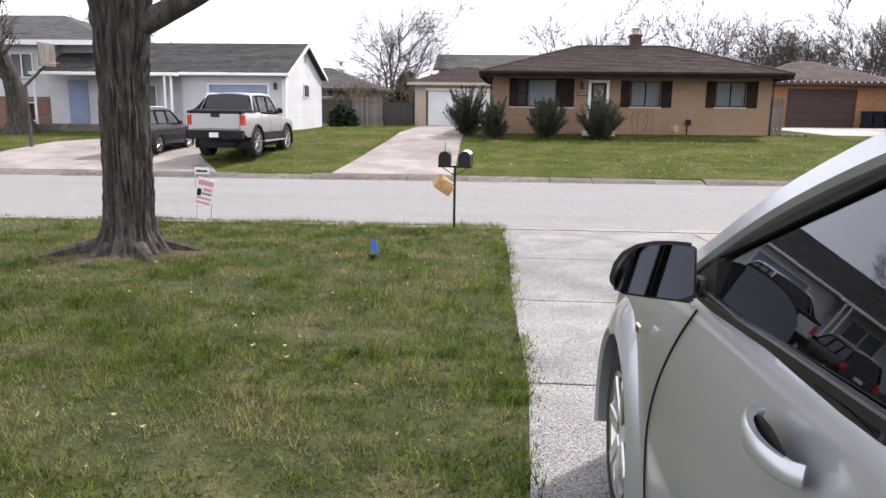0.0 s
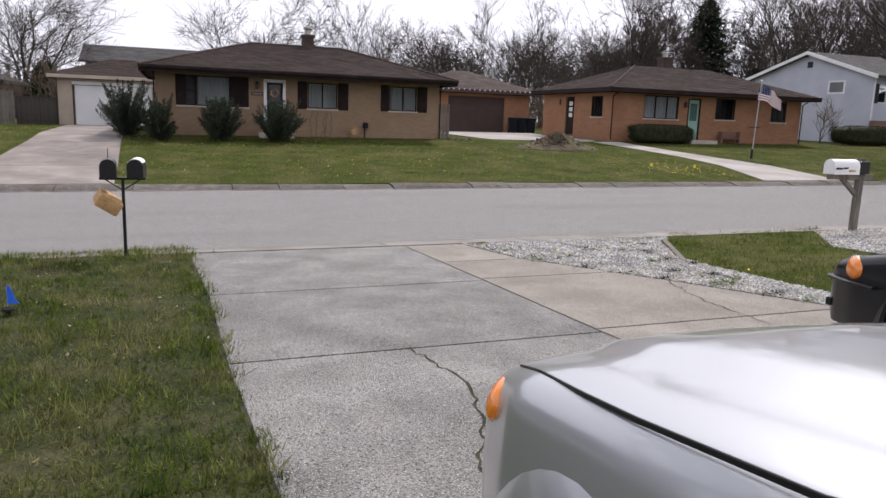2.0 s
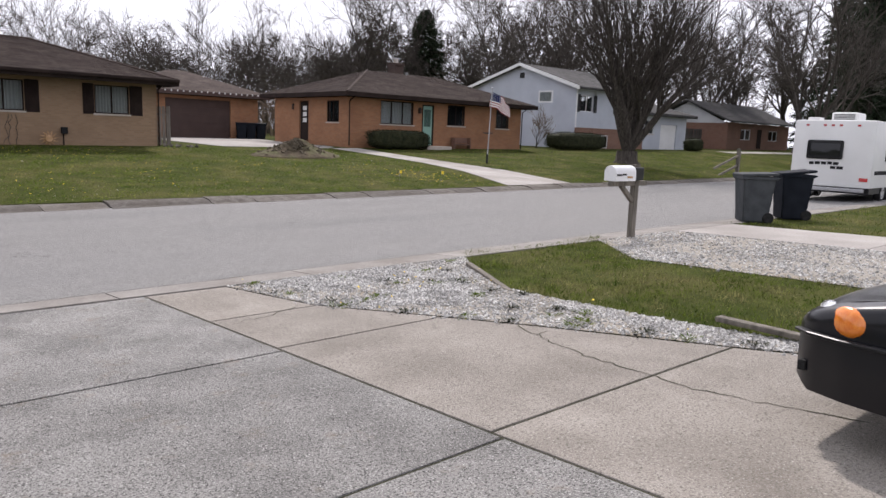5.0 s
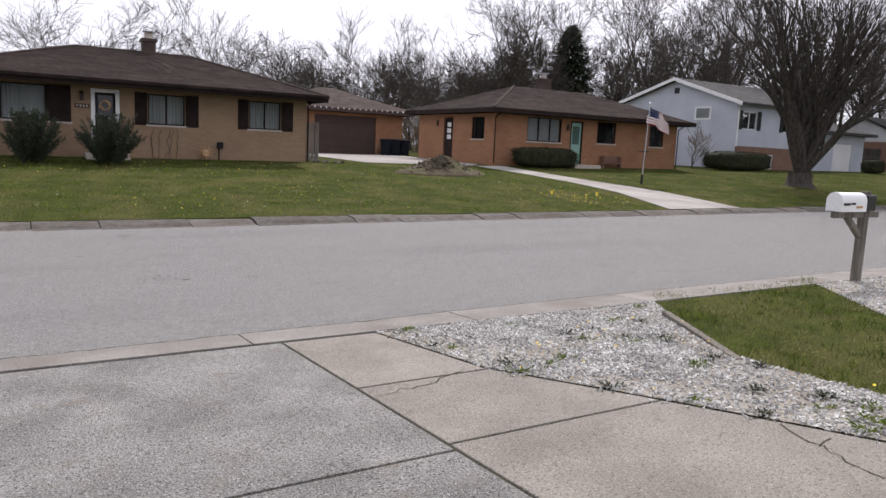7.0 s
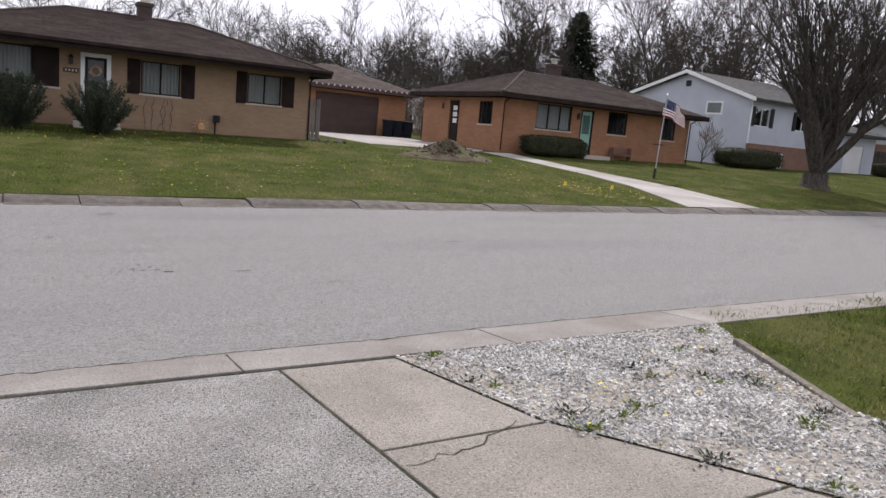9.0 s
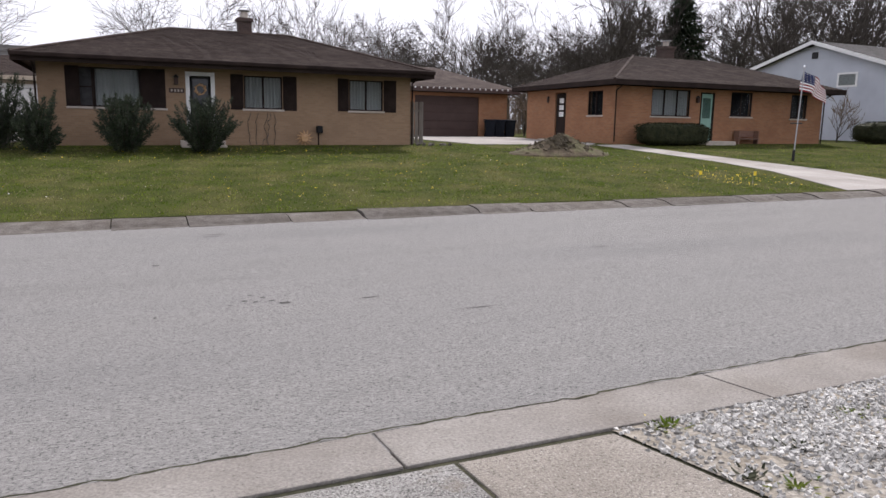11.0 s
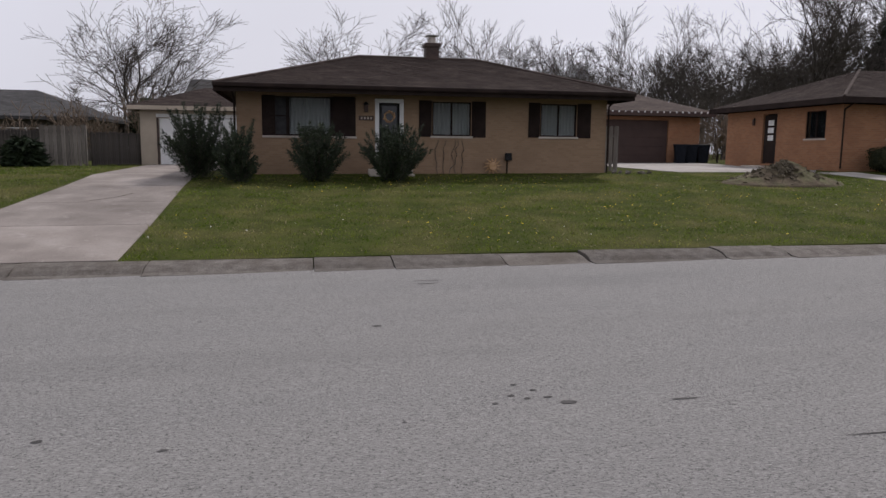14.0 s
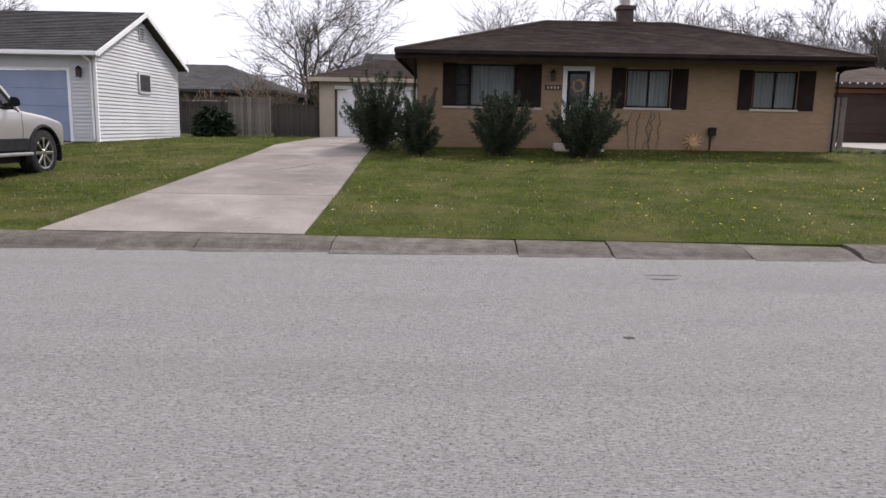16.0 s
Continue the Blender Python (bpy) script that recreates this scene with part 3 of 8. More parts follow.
# far kerb: rolled lengths of different age
kerb = thing("kerb", "old rolled concrete kerb, chipped and stained", "kerb", (5, 23.5, land(5, 23.5)), kind="structure")
x = -42.0
rng = random.Random(11)
while x < 62:
    w = rng.choice((1.2, 1.3, 1.5, 1.9, 2.6))
    dip = -0.028 if (-5.3 < x + w / 2 < -0.9 or -20 < x + w / 2 < -8.6 or 21.2 < x + w / 2 < 25.6) else 0.0
    zz, dy, hh = land(x + w / 2, 23.3), rng.gauss(0, 0.012), rng.gauss(0, 0.008)
    bm = bmesh.new()
    prof = [(22.92, -0.06), (22.92, 0.016), (23.13, 0.03), (23.26, 0.07 - dip * 0.8), (23.42, 0.102 - dip), (23.72, 0.122 - dip), (23.75, 0.11 - dip), (23.75, -0.06)]
    prism(bm, [(y + dy, zz + h + (hh if h > 0.05 else 0)) for y, h in prof], x + 0.008, x + w - 0.008)
    es = [e for e in bm.edges if abs(e.verts[0].co.x - e.verts[1].co.x) < 1e-4]
    bmesh.ops.bevel(bm, geom=es, offset=0.006, segments=1, affect="EDGES")
    part("kerb_length", bm, M_KERB, kerb, world_space=True)
    x += w

# worn patches on the street
for k, (px, py, sx, sy) in enumerate([(3.73, 16.29, 0.09, 0.05), (3.36, 16.5, 0.045, 0.035), (3.45, 16.75, 0.04, 0.035), (3.2, 16.35, 0.035, 0.03), (3.56, 16.6, 0.045, 0.03), (3.62, 16.42, 0.05, 0.03), (3.46, 16.42, 0.04, 0.03), (2.5, 16.1, 0.03, 0.025), (2.6, 18.98, 0.1, 0.05), (3.56, 21.5, 0.28, 0.03), (3.6, 21.75, 0.3, 0.03), (1.0, 15.9, 0.05, 0.03), (4.6, 16.2, 0.2, 0.02), (5.4, 15.3, 0.3, 0.015), (8.9, 18.2, 0.3, 0.03), (-2.0, 17.5, 0.06, 0.04), (0.2, 16.2, 0.05, 0.04)]):
    rng = random.Random(k)
    ring = [(px + sx * 0.75 * math.cos(a) * rng.uniform(0.6, 1.2), py + sy * 0.7 * math.sin(a) * rng.uniform(0.6, 1.2)) for a in np.arange(0, 6.2, 0.5)]
    tagged(part("tar_spot", sheet(ring, 0.0165), M_TAR), "small dark tar spot on the street", "tar spot", "spots on the street")

# other paved drives
def paving(name, label, strips, material, lift=0.02):
    t = thing(name, label, "driveway", (*strips[0][0], land(*strips[0][0])), kind="structure")
    for ring in strips:
        part("slab", slab(ring, lift, 0.06, 0.01), material, t, world_space=True)
    return t


def h1_l(y):
    return float(np.interp(y, (23.7, 27, 35, 45, 49), (-5.1, -5.0, -4.9, -5.2, -5.3)))


def h1_r(y):
    return float(np.interp(y, (23.7, 27.4, 36.6, 49), (-1.1, -1.25, -1.75, -0.9)))


ys = [23.76, 27.2, 30.6, 34.0, 37.4, 41.0, 45.0, 49.0]
paving("driveway_north", "stained pale concrete driveway to a garage", [[(h1_l(a), a + 0.015), (h1_r(a), a + 0.015), (h1_r(b), b - 0.015), (h1_l(b), b - 0.015)] for a, b in zip(ys, ys[1:])], M_CONC3)
crack([(-3.4, 30.8), (-2.9, 31.4), (-2.6, 32.4)], 0.02, 21, None, 0.026).name = "pavement_crack"
bpy.data.objects["pavement_crack"]["label"] = "mossy crack across pale concrete"
bpy.data.objects["pavement_crack"]["kind"] = "structure"
paving("driveway_west", "wide pale concrete driveway before a white house", [[(-19.6, 23.76), (-14.4, 23.76), (-14.4, 28.2), (-19.8, 28.2)], [(-14.38, 23.76), (-9.0, 23.76), (-11.6, 28.2), (-14.38, 28.2)], [(-19.9, 28.23), (-14.4, 28.23), (-14.4, 36.9), (-18.4, 33.0), (-19.9, 31.7)], [(-14.38, 28.23), (-11.6, 28.23), (-11.6, 36.9), (-14.38, 36.9)]], M_CONC3)
walkx = [(21.5, 25.3, 23.76), (22.9, 25.6, 27.9), (23.0, 24.9, 30.5), (22.6, 24.2, 33.6), (21.9, 23.6, 37.0)]
paving("driveway_east", "pale concrete drive curving past an orange brick house", [[(a[0], a[2] + 0.01), (a[1], a[2] + 0.01), (b[1], b[2] - 0.01), (b[0], b[2] - 0.01)] for a, b in zip(walkx, walkx[1:])] + [[(16.2, 37.6), (21.8, 37.02), (23.0, 38.5), (23.2, 43.8), (16.2, 43.8)], [(16.2, 43.82), (23.0, 43.82), (25.2, 52), (16.2, 52)]], M_CONC2)
paving("driveway_side", "pale concrete drive beside gravel", [[(14.05, y0 + 0.01), (16.3, y0 + 0.01), (16.3, y1 - 0.01), (14.05, y1 - 0.01)] for y0, y1 in zip((-6, -2, 2, 5.2, 8.6), (-2, 2, 5.2, 8.6, 12.08))], M_CONC2)
paving("driveway_far", "pale concrete drive before a distant house", [[(63, 36), (92, 34.5), (92, 36), (63, 37.6)]], M_CONC2)

# gravel and its bed
GRAVEL_A = [(4.62, 12.08), (4.88, 10.6), (5.5, 9.46), (5.96, 8.62), (6.34, 7.86), (6.66, 7.18), (6.98, 6.55), (7.25, 5.9), (7.3, 6.7), (7.12, 7.8), (7.03, 9.1), (7.03, 9.95), (7.75, 11.3), (8.35, 12.1)]
GRAVEL_B = [(10.3, 5.0), (10.38, 7.6), (10.25, 9.26), (10.2, 10.44), (11.6, 12.1), (14.03, 12.08), (14.03, 5.0)]
patch("ground_gravel", GRAVEL_A, 0.012, M_GBED, "bed of pale crushed stone with weeds", "gravel")
patch("ground_gravel_far", GRAVEL_B, 0.012, M_GBED, "bed of pale crushed stone beside a drive", "gravel")


def ico_stone(rng, size):
    r = [rng.uniform(0.75, 1.25) for _ in range(6)]
    v = [(r[0], 0, 0), (-r[1], 0, 0), (0, r[2], 0), (0, -r[3], 0), (0, 0, r[4] * 0.7), (0, 0, -r[5] * 0.6)]
    f = [(0, 2, 4), (2, 1, 4), (1, 3, 4), (3, 0, 4), (2, 0, 5), (1, 2, 5), (3, 1, 5), (0, 3, 5)]
    q = Euler((rng.uniform(0, 6.3), rng.uniform(-0.5, 0.5), rng.uniform(0, 6.3))).to_matrix()
    return [q @ (Vector(p) * size) for p in v], f


def gravel(outline, count, lo, hi, name, label, seed):
    rng, inside = random.Random(seed), grown(outline)
    xs, ys2 = [p[0] for p in outline], [p[1] for p in outline]
    verts, faces, made = [], [], 0
    while made < count:
        x, y = rng.uniform(min(xs) - 0.15, max(xs) + 0.1), rng.uniform(min(ys2), max(ys2))
        if not inside(x, y) and not (rng.random() < 0.05 and inside(x + 0.15, y)):
            continue
        if noise.noise((x * 0.9, y * 0.9, seed)) < 0.0 and rng.random() < 0.6:
            made += 0.35
            continue
        pv, pf = ico_stone(rng, rng.uniform(lo, hi))
        k, z = len(verts), land(x, y) + 0.014
        verts += [(x + p.x, y + p.y, z + p.z) for p in pv]
        faces += [tuple(i + k for i in t) for t in pf]
        made += 1
    return tagged(quads(name, verts, faces, M_STONE), label, "gravel", kind="stuff")


gravel(GRAVEL_A, 16000, 0.010, 0.024, "gravel_stones", "loose pale crushed stones", 5)
gravel(GRAVEL_B, 9000, 0.014, 0.03, "gravel_stones", "loose pale crushed stones beside a drive", 6)

# edging board and timber
edging = thing("edging", "weathered timber edging between gravel and grass", "edging", (7.25, 7.2, land(7.25, 7.2)), 0)
part("timber", boxed((7.2, 5.2, land(7.3, 6) + 0.0), (7.31, 7.55, land(7.3, 6) + 0.05), 0.015), M_WOOD_GREY, edging, world_space=True)
edging2 = thing("edging", "weathered grey edging board between gravel and grass", "edging", (7.37, 10.6, land(7.37, 10.6)), 0)
bm = boxed((-0.05, -0.9, -0.05), (0.03, 0.9, 0.035), 0.012, Matrix.Translation((7.37, 10.62, land(7.4, 10.6) + 0.01)) @ pose(0, 0, 0, 0, 0, -28))
part("strip", bm, M_WOOD_GREY, edging2, world_space=True)


# ---- houses ----
def roof_hip(bm, x0, y0, x1, y1, z0, z1, rx0, rx1, ry, thick=0.16):
    """A hipped roof with a fascia: eaves at z0, ridge from rx0 to rx1 at ry."""
    lo = [bm.verts.new((x, y, z0 - thick)) for x, y in ((x0, y0), (x1, y0), (x1, y1), (x0, y1))]
    up = [bm.verts.new((x, y, z0)) for x, y in ((x0, y0), (x1, y0), (x1, y1), (x0, y1))]
    a, b = bm.verts.new((rx0, ry, z1)), bm.verts.new((rx1, ry, z1))
    bm.faces.new((up[0], up[1], b, a))
    bm.faces.new((up[1], up[2], b))
    bm.faces.new((up[2], up[3], a, b))
    bm.faces.new((up[3], up[0], a))
    bm.faces.new(lo[::-1])
    for k in range(4):
        bm.faces.new((lo[k], lo[(k + 1) % 4], up[(k + 1) % 4], up[k]))
    bmesh.ops.recalc_face_normals(bm, faces=bm.faces)
    return bm


def fascia(parent, x0, y0, x1, y1, z0, z1, material, label=""):
    """Boards round the eaves, standing a little proud."""
    p = 0.012
    for a, b in (((x0 - p, y0 - p, z0), (x1 + p, y0 + 0.02, z1)), ((x0 - p, y1 - 0.02, z0), (x1 + p, y1 + p, z1)), ((x0 - p, y0 + 0.021, z0), (x0 + 0.02, y1 - 0.021, z1)), ((x1 - 0.02, y0 + 0.021, z0), (x1 + p, y1 - 0.021, z1))):
        part("fascia", boxed(a, b, 0.006), material, parent, label, True)


def shingle_rows(bm, a, b, c, d, rows):
    """Courses as thin steps on a roof plane: a-b along the eave, d-c along the ridge."""
    a, b, c, d = map(Vector, (a, b, c, d))
    n = (b - a).cross(d - a).normalized()
    for k in range(rows):
        f0, f1 = k / rows, (k + 1) / rows
        p, q, r, s = a.lerp(d, f0), b.lerp(c, f0), b.lerp(c, f1), a.lerp(d, f1)
        vs = [bm.verts.new(v) for v in (p + n * 0.028, q + n * 0.028, r + n * 0.006, s + n * 0.006, p + n * 0.001, q + n * 0.001)]
        bm.faces.new(vs[:4])
        bm.faces.new((vs[4], vs[5], vs[1], vs[0]))


def wall_with_holes(parent, axis, at, thick, u0, u1, z0, z1, holes, material, name="wall"):
    """A wall along x (axis 'y') or y (axis 'x') with openings (u0, u1, z0, z1) through it."""
    us = sorted({u0, u1, *(h[0] for h in holes), *(h[1] for h in holes)})
    zs = sorted({z0, z1, *(h[2] for h in holes), *(h[3] for h in holes)})
    bm = bmesh.new()
    def v(u, z, t):
        return (u, at + t, z) if axis == "y" else (at + t, u, z)
    cell = {}
    def solid(i, j):
        if not (0 <= i < len(us) - 1 and 0 <= j < len(zs) - 1):
            return False
        cu, cz = (us[i] + us[i + 1]) / 2, (zs[j] + zs[j + 1]) / 2
        return not any(h[0] < cu < h[1] and h[2] < cz < h[3] for h in holes)
    for i in range(len(us) - 1):
        for j in range(len(zs) - 1):
            if not solid(i, j):
                continue
            q = [(us[i], zs[j]), (us[i + 1], zs[j]), (us[i + 1], zs[j + 1]), (us[i], zs[j + 1])]
            for t in (0, thick):
                bm.faces.new([bm.verts.new(v(*p, t)) for p in q])
            for di, dj, e in ((0, -1, (0, 1)), (1, 0, (1, 2)), (0, 1, (2, 3)), (-1, 0, (3, 0))):
                if not solid(i + di, j + dj):
                    p, r = q[e[0]], q[e[1]]
                    bm.faces.new([bm.verts.new(v(*p, 0)), bm.verts.new(v(*r, 0)), bm.verts.new(v(*r, thick)), bm.verts.new(v(*p, thick))])
    bmesh.ops.remove_doubles(bm, verts=bm.verts, dist=1e-4)
    bmesh.ops.recalc_face_normals(bm, faces=bm.faces)
    return part(name, bm, material, parent, "", True)


def oriented(axis, at, u0, u1, z0, z1, d0, d1, bevel=0.0):
    """A box on a wall; d0 to d1 counted outwards from the wall's face (towards -y or -x)."""
    if axis == "y":
        return boxed((u0, at - d1, z0), (u1, at - d0, z1), bevel)
    return boxed((at - d1, u0, z0), (at - d0, u1, z1), bevel)


def window(parent, axis, at, u0, u1, z0, z1, panes=2, frame_mat=M_BROWN, curtain=True, sill=True, inset=0.09, bar=0.05, pane_mat=None, rails=0):
    """A window set in its opening: frame, panes, curtain behind, sill below."""
    w = part("window", oriented(axis, at, u0 + 0.002, u1 - 0.002, z0 + 0.002, z0 + bar, -inset, -inset + 0.06, 0.006), frame_mat, parent, "", True)
    def sub(name, bm, m, label=""):
        return part(name, bm, m, w, label, True)
    sub("frame", oriented(axis, at, u0 + 0.002, u1 - 0.002, z1 - bar, z1 - 0.002, -inset, -inset + 0.06, 0.006), frame_mat)
    k = panes
    for i in range(k + 1):
        u = u0 + (u1 - u0) * i / k
        a, b = (u0 + 0.002, u0 + bar) if i == 0 else (u1 - bar, u1 - 0.002) if i == k else (u - bar * 0.6, u + bar * 0.6)
        sub("frame", oriented(axis, at, a, b, z0 + bar, z1 - bar, -inset, -inset + 0.058, 0.006), frame_mat)
    for i in range(k):
        a, b = u0 + (u1 - u0) * i / k, u0 + (u1 - u0) * (i + 1) / k
        sub("pane", oriented(axis, at, a + bar * 0.55, b - bar * 0.55, z0 + bar, z1 - bar, -inset + 0.012, -inset + 0.018), pane_mat or M_GLASS)
        for r in range(rails):
            zz = z0 + (z1 - z0) * (r + 1) / (rails + 1)
            sub("rail", oriented(axis, at, a + bar * 0.6, b - bar * 0.6, zz - 0.02, zz + 0.02, -inset + 0.002, -inset + 0.05, 0.004), frame_mat)
    if curtain:
        bm = bmesh.new()
        n = max(12, int((u1 - u0) * 26))
        rng = random.Random(int(u0 * 97))
        last = None
        for i in range(n + 1):
            u = u0 + 0.03 + (u1 - u0 - 0.06) * i / n
            d = inset + 0.10 + 0.035 * math.sin(i * 1.9 + rng.uniform(-0.5, 0.5))
            p = [(u, at + d, z) if axis == "y" else (at + d, u, z) for z in (z0 + 0.02, z1 - 0.02)]
            s = [bm.verts.new(v) for v in p]
            if last:
                bm.faces.new((last[0], s[0], s[1], last[1]))
            last = s
        sub("curtain", bm, M_CURTAIN, "pale gathered curtain")
    if sill:
        sub("sill", oriented(axis, at, u0 - 0.06, u1 + 0.06, z0 - 0.075, z0 - 0.002, -0.08, 0.05, 0.01), M_SILL)
    return w


def shutter(parent, at, u0, u1, z0, z1, material=M_BROWN):
    s = part("shutter", oriented("y", at, u0, u1, z0, z1, 0.003, 0.028, 0.005), material, parent, "", True)
    n = int((z1 - z0) / 0.075)
    for k in range(n):
        z = z0 + 0.06 + (z1 - z0 - 0.12) * k / n
        part("slat", boxed((u0 + 0.05, at - 0.045, z), (u1 - 0.05, at - 0.028, z + 0.045), 0.004), material, s, "", True)


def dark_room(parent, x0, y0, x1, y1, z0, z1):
    """Plain added box closing a house behind its windows; near-black colour paints room shade."""
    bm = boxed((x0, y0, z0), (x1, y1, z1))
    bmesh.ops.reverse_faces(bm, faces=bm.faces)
    return part("room_shade_box", bm, M_DARKIN, parent, "", True)


def gutter_pipe(parent, pts, material=M_BROWN, r=0.035):
    bm = bmesh.new()
    for p, q in zip(pts, pts[1:]):
        rod(bm, p, q, r, r, 8)
    part("downpipe", bm, material, parent, "", True)


def chimney(parent, x, y, z0, z1, w=0.55):
    c = part("chimney", boxed((x - w / 2, y - w / 2, z0), (x + w / 2, y + w / 2, z1), 0.01), M_BRICK_DARK, parent, "sooty brick chimney", True)
    part("chimney_cap", boxed((x - w / 2 - 0.06, y - w / 2 - 0.06, z1 - 0.16), (x + w / 2 + 0.06, y + w / 2 + 0.06, z1 - 0.02), 0.015), M_BRICK_DARK, c, "", True)
    part("flue", rodded((x, y, z1 - 0.02), (x, y, z1 + 0.26), 0.17, 0.15, 14), M_SILL, c, "", True)
    part("flue_cover", boxed((x - 0.24, y - 0.24, z1 + 0.29), (x + 0.24, y + 0.24, z1 + 0.325), 0.005), M_STEEL, c, "", True)
    for dx, dy in ((-0.15, -0.15), (0.15, -0.15), (0.15, 0.15), (-0.15, 0.15)):
        part("cover_leg", rodded((x + dx, y + dy, z1 + 0.1), (x + dx, y + dy, z1 + 0.29), 0.012, sides=6), M_STEEL, c, "", True)


def lantern(parent, x, y, z, material=M_BLACK):
    l = part("wall_lantern", boxed((x - 0.07, y - 0.17, z - 0.16), (x + 0.07, y - 0.03, z + 0.1), 0.02), M_BROWN2, parent, "", True)
    bm = bmesh.new()
    bmesh.ops.create_cone(bm, cap_ends=True, segments=8, radius1=0.12, radius2=0.02, depth=0.1, matrix=Matrix.Translation((x, y - 0.1, z + 0.15)))
    box(bm, (x - 0.05, y - 0.04, z - 0.1), (x + 0.05, y + 0.0, z + 0.1))
    part("lantern_cap", bm, material, l, "", True)


# -- buff brick bungalow --
def bungalow():
    F = 37.24
    g = 0.66
    h = thing("house", "low buff brick bungalow with brown hipped shingle roof", "house", (6.3, F, land(6.3, F)), group="houses on the street")
    holes = [(0.56, 3.66, 2.02, 3.36), (4.42, 5.31, 0.98, 3.28), (6.4, 7.82, 2.08, 3.29), (10.43, 11.83, 2.11, 3.3)]
    wall_with_holes(h, "y", F, 0.24, -0.34, 13.0, g - 0.3, 3.5, holes, M_BRICK_BUFF)
    wall_with_holes(h, "x", -0.34, 0.24, F + 0.241, 45.3, g - 0.3, 3.5, [], M_BRICK_BUFF)
    wall_with_holes(h, "x", 12.76, 0.24, F + 0.241, 45.3, g - 0.3, 3.5, [], M_BRICK_BUFF)
    wall_with_holes(h, "y", 45.06, 0.24, -0.099, 12.759, g - 0.3, 3.5, [], M_BRICK_BUFF)
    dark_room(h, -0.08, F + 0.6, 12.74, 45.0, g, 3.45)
    bm = bmesh.new()
    ex0, ey0, ex1, ey1, ez, rz = -0.95, 36.2, 13.6, 46.4, 3.64, 5.24
    roof_hip(bm, ex0, ey0, ex1, ey1, ez, rz, 4.1, 8.9, 41.3, 0.1)
    roof = part("roof", bm, M_SHINGLE, h, "brown asphalt shingle roof", True)
    bm = bmesh.new()
    shingle_rows(bm, (ex0, ey0, ez), (ex1, ey0, ez), (8.9, 41.3, rz), (4.1, 41.3, rz), 34)
    shingle_rows(bm, (ex1, ey0, ez), (ex1, ey1, ez), (8.9, 41.3, rz), (8.9, 41.3, rz), 34)
    shingle_rows(bm, (ex0, ey1, ez), (ex0, ey0, ez), (4.1, 41.3, rz), (4.1, 41.3, rz), 34)
    part("shingle_layer", bm, M_SHINGLE, roof, "", True)["kind"] = "stuff"
    for p, q in (((ex0, ey0), (4.1, 41.3)), ((ex1, ey0), (8.9, 41.3))):
        bm = bmesh.new()
        rod(bm, (*p, ez + 0.02), (*q, rz + 0.02), 0.07, 0.07, 6)
        part("hip_cap", bm, M_SHINGLE, roof, "", True)
    part("ridge_cap", rodded((4.1, 41.3, rz + 0.02), (8.9, 41.3, rz + 0.02), 0.07, sides=6), M_SHINGLE, roof, "", True)
    fascia(h, ex0, ey0, ex1, ey1, 3.4, 3.67, M_BROWN)
    part("roof_gutter", boxed((ex0 - 0.02, ey0 - 0.13, 3.54), (ex1 + 0.02, ey0 - 0.013, 3.68), 0.03), M_BROWN, h, "brown metal rain gutter", True)
    chimney(h, 7.1, 41.5, 4.95, 5.9)
    # triple window: screened casements beside a wide pane
    window(h, "y", F, 0.56, 1.36, 2.02, 3.36, 1, curtain=False, pane_mat=M_SCREEN, rails=1)
    window(h, "y", F, 1.37, 2.86, 2.02, 3.36, 1)
    window(h, "y", F, 2.87, 3.66, 2.02, 3.36, 1, curtain=False, pane_mat=M_SCREEN, rails=1)
    shutter(h, F, 0.5, 0.94, 2.0, 3.38)
    shutter(h, F, 2.9, 3.68, 2.0, 3.38)
    window(h, "y", F, 6.4, 7.82, 2.08, 3.29, 2)
    shutter(h, F, 5.92, 6.38, 2.04, 3.32)
    shutter(h, F, 7.84, 8.36, 2.04, 3.32)
    window(h, "y", F, 10.43, 11.83, 2.11, 3.3, 2)
    shutter(h, F, 9.97, 10.41, 2.07, 3.33)
    shutter(h, F, 11.85, 12.38, 2.07, 3.33)
    # storm door with wreath
    d = part("door", boxed((4.5, F + 0.05, 0.98), (5.23, F + 0.09, 3.2), 0.006), M_DARKIN, h, "dark storm door with a wreath", True)
    part("door_pane", boxed((4.6, F + 0.035, 1.5), (5.13, F + 0.049, 3.1)), M_DARKGLASS, d, "", True)
    for a, b in (((4.36, F - 0.03, 0.98), (4.5, F + 0.1, 3.27)), ((5.23, F - 0.03, 0.98), (5.37, F + 0.1, 3.27)), ((4.36, F - 0.03, 3.2), (5.37, F + 0.1, 3.34))):
        part("door_frame", boxed(a, b, 0.01), M_WHITE, d, "white painted frame", True)
    bm = bmesh.new()
    for k in range(40):
        t = k / 40 * 2 * math.pi
        bmesh.ops.create_icosphere(bm, subdivisions=1, radius=random.uniform(0.025, 0.05), matrix=Matrix.Translation((4.87 + 0.17 * math.cos(t) + random.gauss(0, 0.015), F + 0.02 + random.gauss(0, 0.01), 2.72 + 0.17 * math.sin(t) + random.gauss(0, 0.015))))
    part("wreath", bm, M_RUST, d, "dried twig wreath", True)
    part("door_handle", boxed((4.62, F + 0.0, 1.95), (4.66, F + 0.04, 2.1), 0.008), M_CHROME, d, "", True)
    for k in range(2):
        part("step", boxed((4.1, F - 0.45 - 0.4 * (1 - k), 0.5), (5.65, F - 0.4 * (1 - k) - 0.01, 0.74 + 0.16 * k), 0.015), M_SILL, h, "", True)
    lantern(h, 4.04, F, 3.02)
